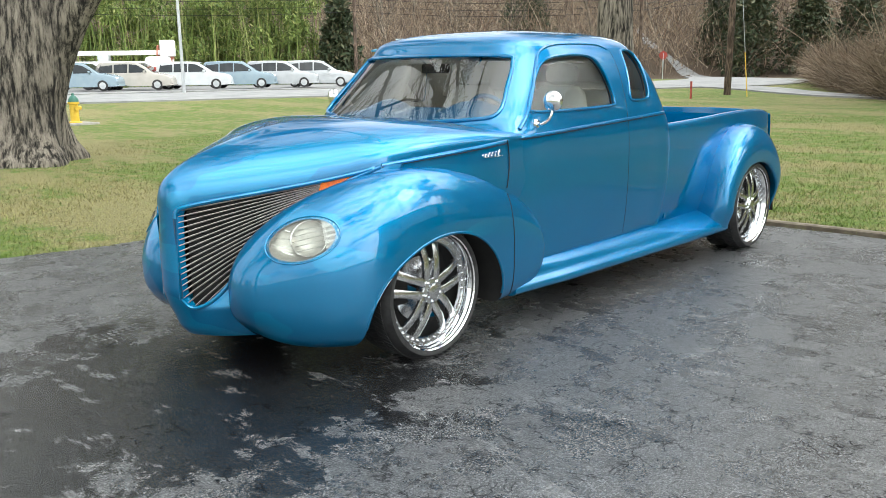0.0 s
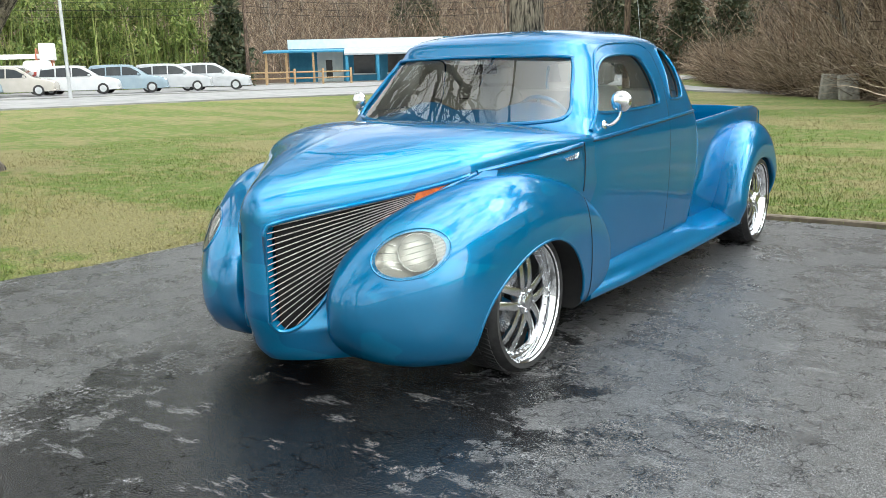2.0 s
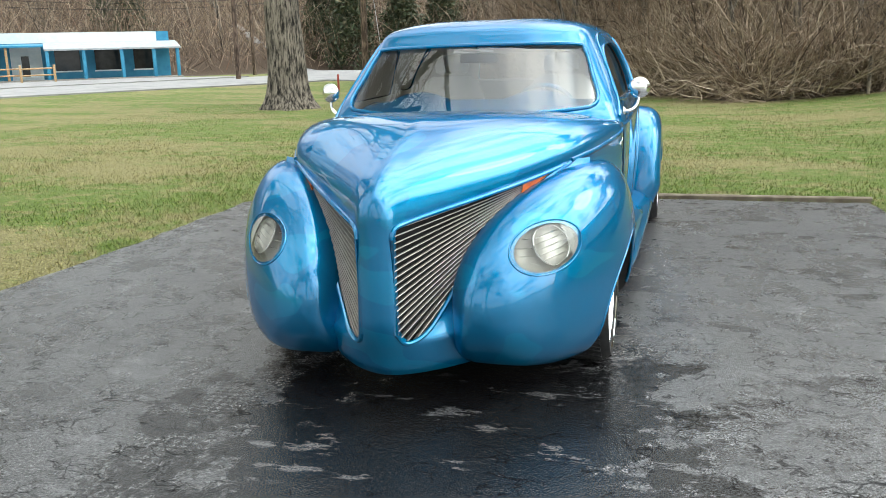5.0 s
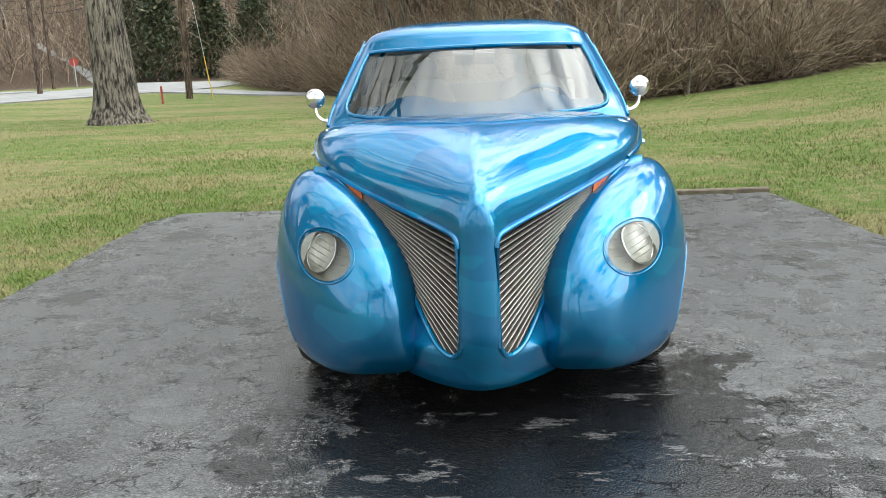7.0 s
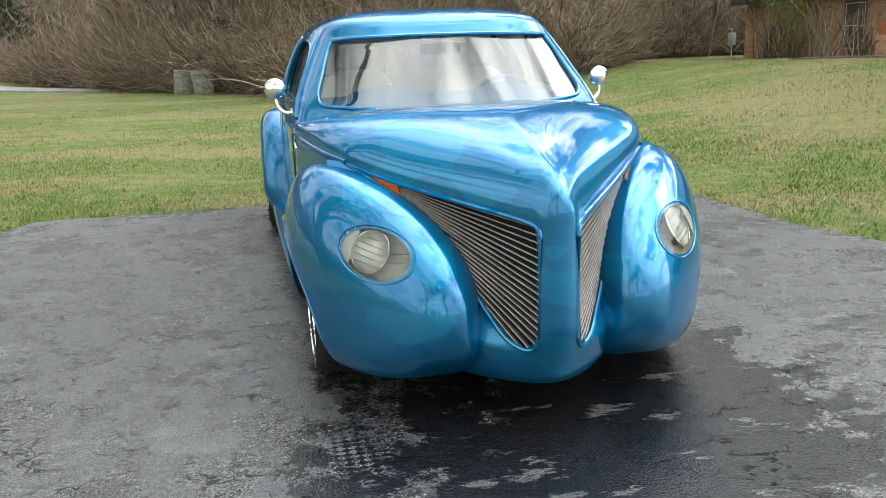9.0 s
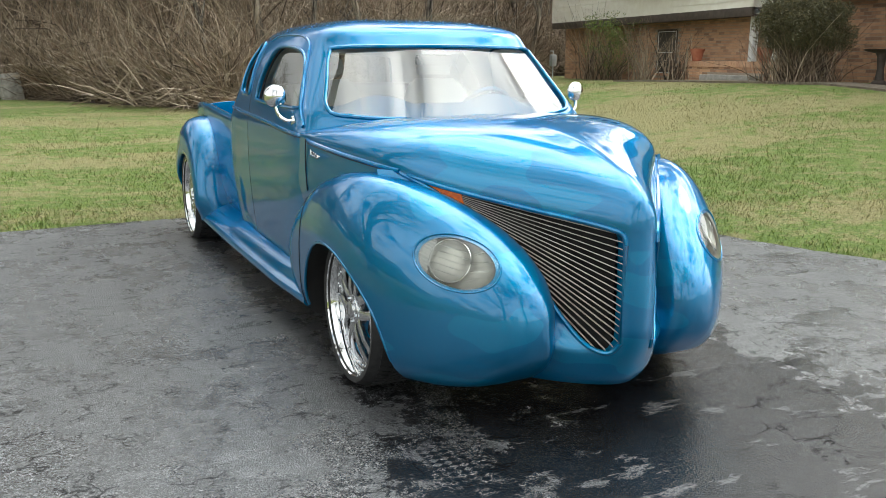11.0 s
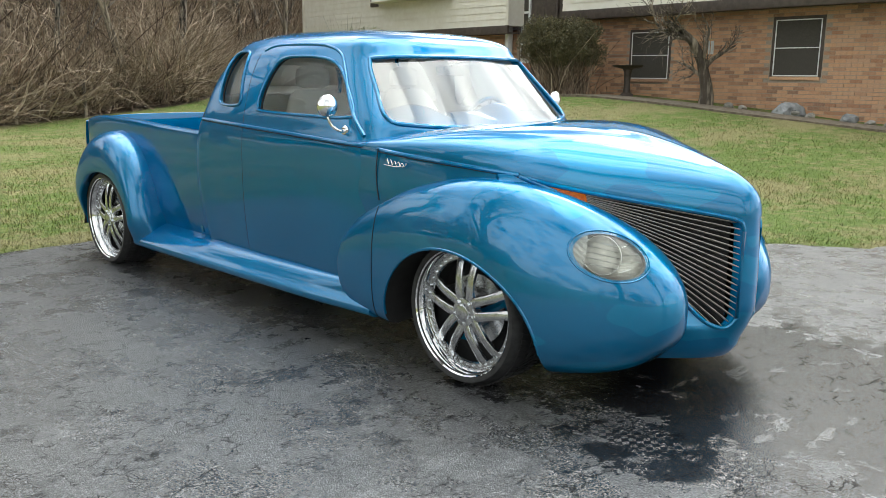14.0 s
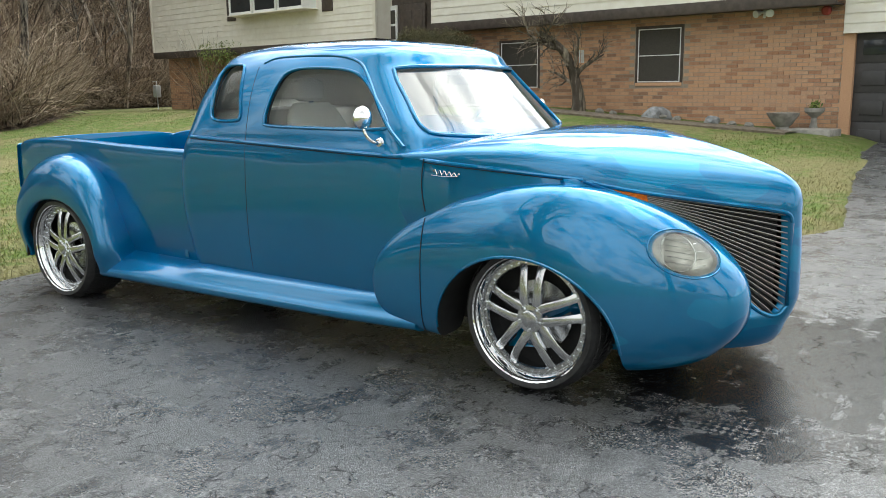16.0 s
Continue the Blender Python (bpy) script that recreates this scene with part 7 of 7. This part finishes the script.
def build_shop():
    """Long low blue and white roadside shop with a posted veranda."""
    a, b = Vector((-55.0, 54.6, 0)), Vector((-43.2, 64.6, 0))
    d = (b - a).normalized()
    yaw = math.atan2(d.y, d.x)
    z0 = ground_z(-50, 58)
    shop = thing("shop", "low blue and white roadside shop with a veranda", "shop", "", (a.x, a.y, z0 + 0.05))
    shop.rotation_euler = (0, 0, yaw)
    L = (b - a).length
    part("wall", box(0, L, 0, 8, 0, 3.9), SHOPBLUE, shop, "painted blue wall")
    part("parapet", box(-0.05, L - 1, -0.06, 8, 3.15, 4.0), SHOPWHITE, shop, "white parapet")
    part("parapet", box(L - 1, L + 0.05, -0.07, 8, 3.15, 4.0), SHOPBLUE, shop)
    part("wall_band", box(2.6, 5.0, -0.04, 0.02, 0, 3.0), SHOPWHITE, shop)
    for x0, x1 in ((6.0, 8.0), (9.2, 11.4), (12.4, 14.2)):
        w = part("window", box(x0, x1, -0.05, 0.05, 0.8, 2.6), DARKGLASS, shop, "large dark shop window")
        part("frame", box(x0 - 0.1, x1 + 0.1, -0.07, 0.04, 2.6, 2.72), SHOPBLUE, w)
        part("frame", box(x0 - 0.1, x1 + 0.1, -0.07, 0.04, 0.68, 0.8), SHOPWHITE, w)
    door = part("door", box(3.2, 4.2, -0.07, 0.03, 0, 2.3), SHOPWHITE, shop, "white glazed door")
    part("pane", box(3.4, 4.0, -0.09, -0.06, 0.4, 2.1), DARKGLASS, door)
    bm = loft([[(x, -3.2, 2.45), (x, -3.2, 2.6), (x, 0.0, 3.2), (x, 0, 3.05)] for x in (5.2, L + 0.6)], True, (True, True))
    bmesh.ops.recalc_face_normals(bm, faces=bm.faces)
    part("veranda_roof", bm, ROOFGREY, shop, "grey metal veranda roof", 20)
    bm = loft([[(x, -3.4, 2.75), (x, -3.4, 2.9), (x, 0.0, 3.1), (x, 0, 2.9)] for x in (-2.0, 5.2)], True, (True, True))
    bmesh.ops.recalc_face_normals(bm, faces=bm.faces)
    part("porch_roof", bm, SHOPBLUE, shop, "blue flat porch roof", 20)
    for x in (5.4, 8.2, 11.2, 13.8, L + 0.3):
        part("post", box(x - 0.14, x + 0.14, -3.1, -2.82, 0, 2.5, None, 0.02), SHOPBLUE, shop, "blue veranda post")
    for x in (-1.8, 0.0, 2.4):
        part("post", box(x - 0.1, x + 0.1, -3.2, -3.0, 0, 2.8, None, 0.02), TIMBER, shop, "timber porch post")
    part("deck", box(-2, L + 0.6, -3.3, 0, -0.1, 0.12), CONCRETE, shop)
    fence = thing("rail_fence", "split-rail timber fence before the shop", "fence", "", (a.x + 4.0, a.y - 6.0, z0 + 0.05))
    fence.rotation_euler = (0, 0, yaw)
    for k in range(5):
        part("post", box(k * 2.4 - 0.09 - 3, k * 2.4 + 0.09 - 3, -0.09, 0.09, 0, 1.35, None, 0.02), TIMBER, fence)
    for k in range(4):
        for z in (0.55, 1.05):
            part("rail", tube([(k * 2.4 - 3, 0, z), (k * 2.4 - 0.6, 0, z + 0.03)], 0.06, 8), TIMBER, fence)
    cone = thing("small_conifer", "small brown-green conical shrub beside the fence", "shrub", "", (a.x + 0.6, a.y - 8.0, z0))
    rng = np.random.default_rng(4)
    v, f = leaf_cloud(rng, np.array([(0, 0, z) for z in np.linspace(0.2, 1.3, 8)]), np.array([[0.42 * (1 - z / 1.6)] for z in np.linspace(0.2, 1.3, 8)]), 900, 0.14, 0)
    raw("crown", v, f, DARKLEAF, cone)


build_shop()

sign = thing("stop_sign", "small red stop sign far along the road", "sign", "", (-36.5, 72.0, ground_z(-36.5, 72)))
part("post", tube([(0, 0, 0), (0, 0, 2.4)], 0.05, 6), GALV, sign)
plate = tube([(0, 0, 0), (0.02, -0.03, 0)], 0.4, 8)
bmesh.ops.translate(plate, vec=(0, 0, 2.2), verts=plate.verts)
part("plate", plate, BARNRED, sign)

# red barn high on the hillside
barn = thing("barn", "small red barn with a pale roof on the hillside", "barn", "", (-37, 120.5, 7.2))
barn.rotation_euler = (0, 0, radians(-20))
part("wall", box(-2.6, 2.6, -2, 2, -6, 2.0), BARNRED, barn)
part("roof", prism([(-3.0, 1.9), (3.0, 1.9), (0, 3.0)], "y", -2.3, 2.3), ROOFGREY, barn, "", 0)

# concrete blocks at the edge of the wood
for at_, tilt_ in (((-3.75, 31.9), 4), ((-2.9, 31.2), -5)):
    bm = box(-0.33, 0.33, -0.26, 0.26, -0.1, 0.92, None, 0.03)
    o = part("concrete_block", bm, CONCRETE)
    o.location, o.rotation_euler = (at_[0], at_[1], ground_z(*at_)), (radians(tilt_), radians(tilt_), radians(20))
    tagged(o, "pale upright concrete block at the wood's edge", "concrete block", "concrete blocks")

# brushwood pile and old fence posts at the foot of the bank
pile_rng = np.random.default_rng(52)
for px_, py_, n_ in ((3.3, 22.2, 260), (1.2, 24.6, 160)):
    spot = np.column_stack([pile_rng.normal(px_, 0.9, n_), pile_rng.normal(py_, 0.5, n_), np.zeros(n_)])
    spot[:, 2] = land(spot[:, 0], spot[:, 1]) + np.abs(pile_rng.normal(0.15, 0.25, n_))
    v_, f_ = ribbons(pile_rng, spot, (0.8, 2.4), (0.008, 0.022), 0.16, 0.05, 6)
    tagged(raw("brushwood_pile", v_, f_, STRAWTWIG), "heap of cut pale sticks on the lawn's edge", "brushwood", kind="stuff")
for x_, y_ in ((4.35, 22.3), (6.4, 22.6)):
    o = part("fence_post", tube([(0, 0, -0.1), (0.01, 0, 0.5), (0, 0.01, 1.05)], [0.06, 0.055, 0.05], 9), GREYBARK)
    o.location = (x_, y_, ground_z(x_, y_))
    tagged(o, "weathered grey fence post among the brush", "post", "fence posts")

# utility truck and cable drum behind the vans
ut = thing("bucket_truck", "white utility truck with a folded boom", "truck", "", (-53.0, 26.1, ground_z(-53.0, 26.1) + 0.1))
ut.rotation_euler = (0, 0, radians(50))
part("body", box(-3.2, 1.6, -1.1, 1.1, 0.6, 1.9, None, 0.06), WHITE, ut)
part("cab", box(1.6, 3.3, -1.0, 1.0, 0.6, 2.2, None, 0.25), WHITE, ut)
part("boom", box(-3.0, 3.0, -0.18, 0.18, 2.32, 2.62, None, 0.03), WHITE, ut, "white folded boom")
part("turret", box(-1.6, -0.9, -0.4, 0.4, 1.7, 2.4, None, 0.03), GALV, ut)
part("bucket", box(2.6, 3.5, -0.5, 0.5, 2.2, 3.3, None, 0.06), WHITE, ut)
for x_ in (-2.2, 2.3):
    for s_ in (-1, 1):
        part("wheel", tube([(x_, s_ * 0.7, 0.45), (x_, s_ * 1.1, 0.45)], 0.45, 20), RUBBER, ut)
drum = thing("cable_drum", "rust-red cable drum standing on edge", "cable drum", "", (-51.7, 28.6, ground_z(-51.7, 28.6) + 0.2))
drum.rotation_euler = (0, 0, radians(-35))
for y_ in (-0.5, 0.42):
    part("flange", tube([(0, y_, 1.9), (0, y_ + 0.08, 1.9)], 1.0, 28), TERRACOTTA, drum)
part("core", tube([(0, -0.42, 1.9), (0, 0.42, 1.9)], 0.6, 20), TERRACOTTA, drum)
part("stand", box(-0.5, 0.5, -0.5, 0.5, 0, 1.2, None, 0.03), GALV, drum)
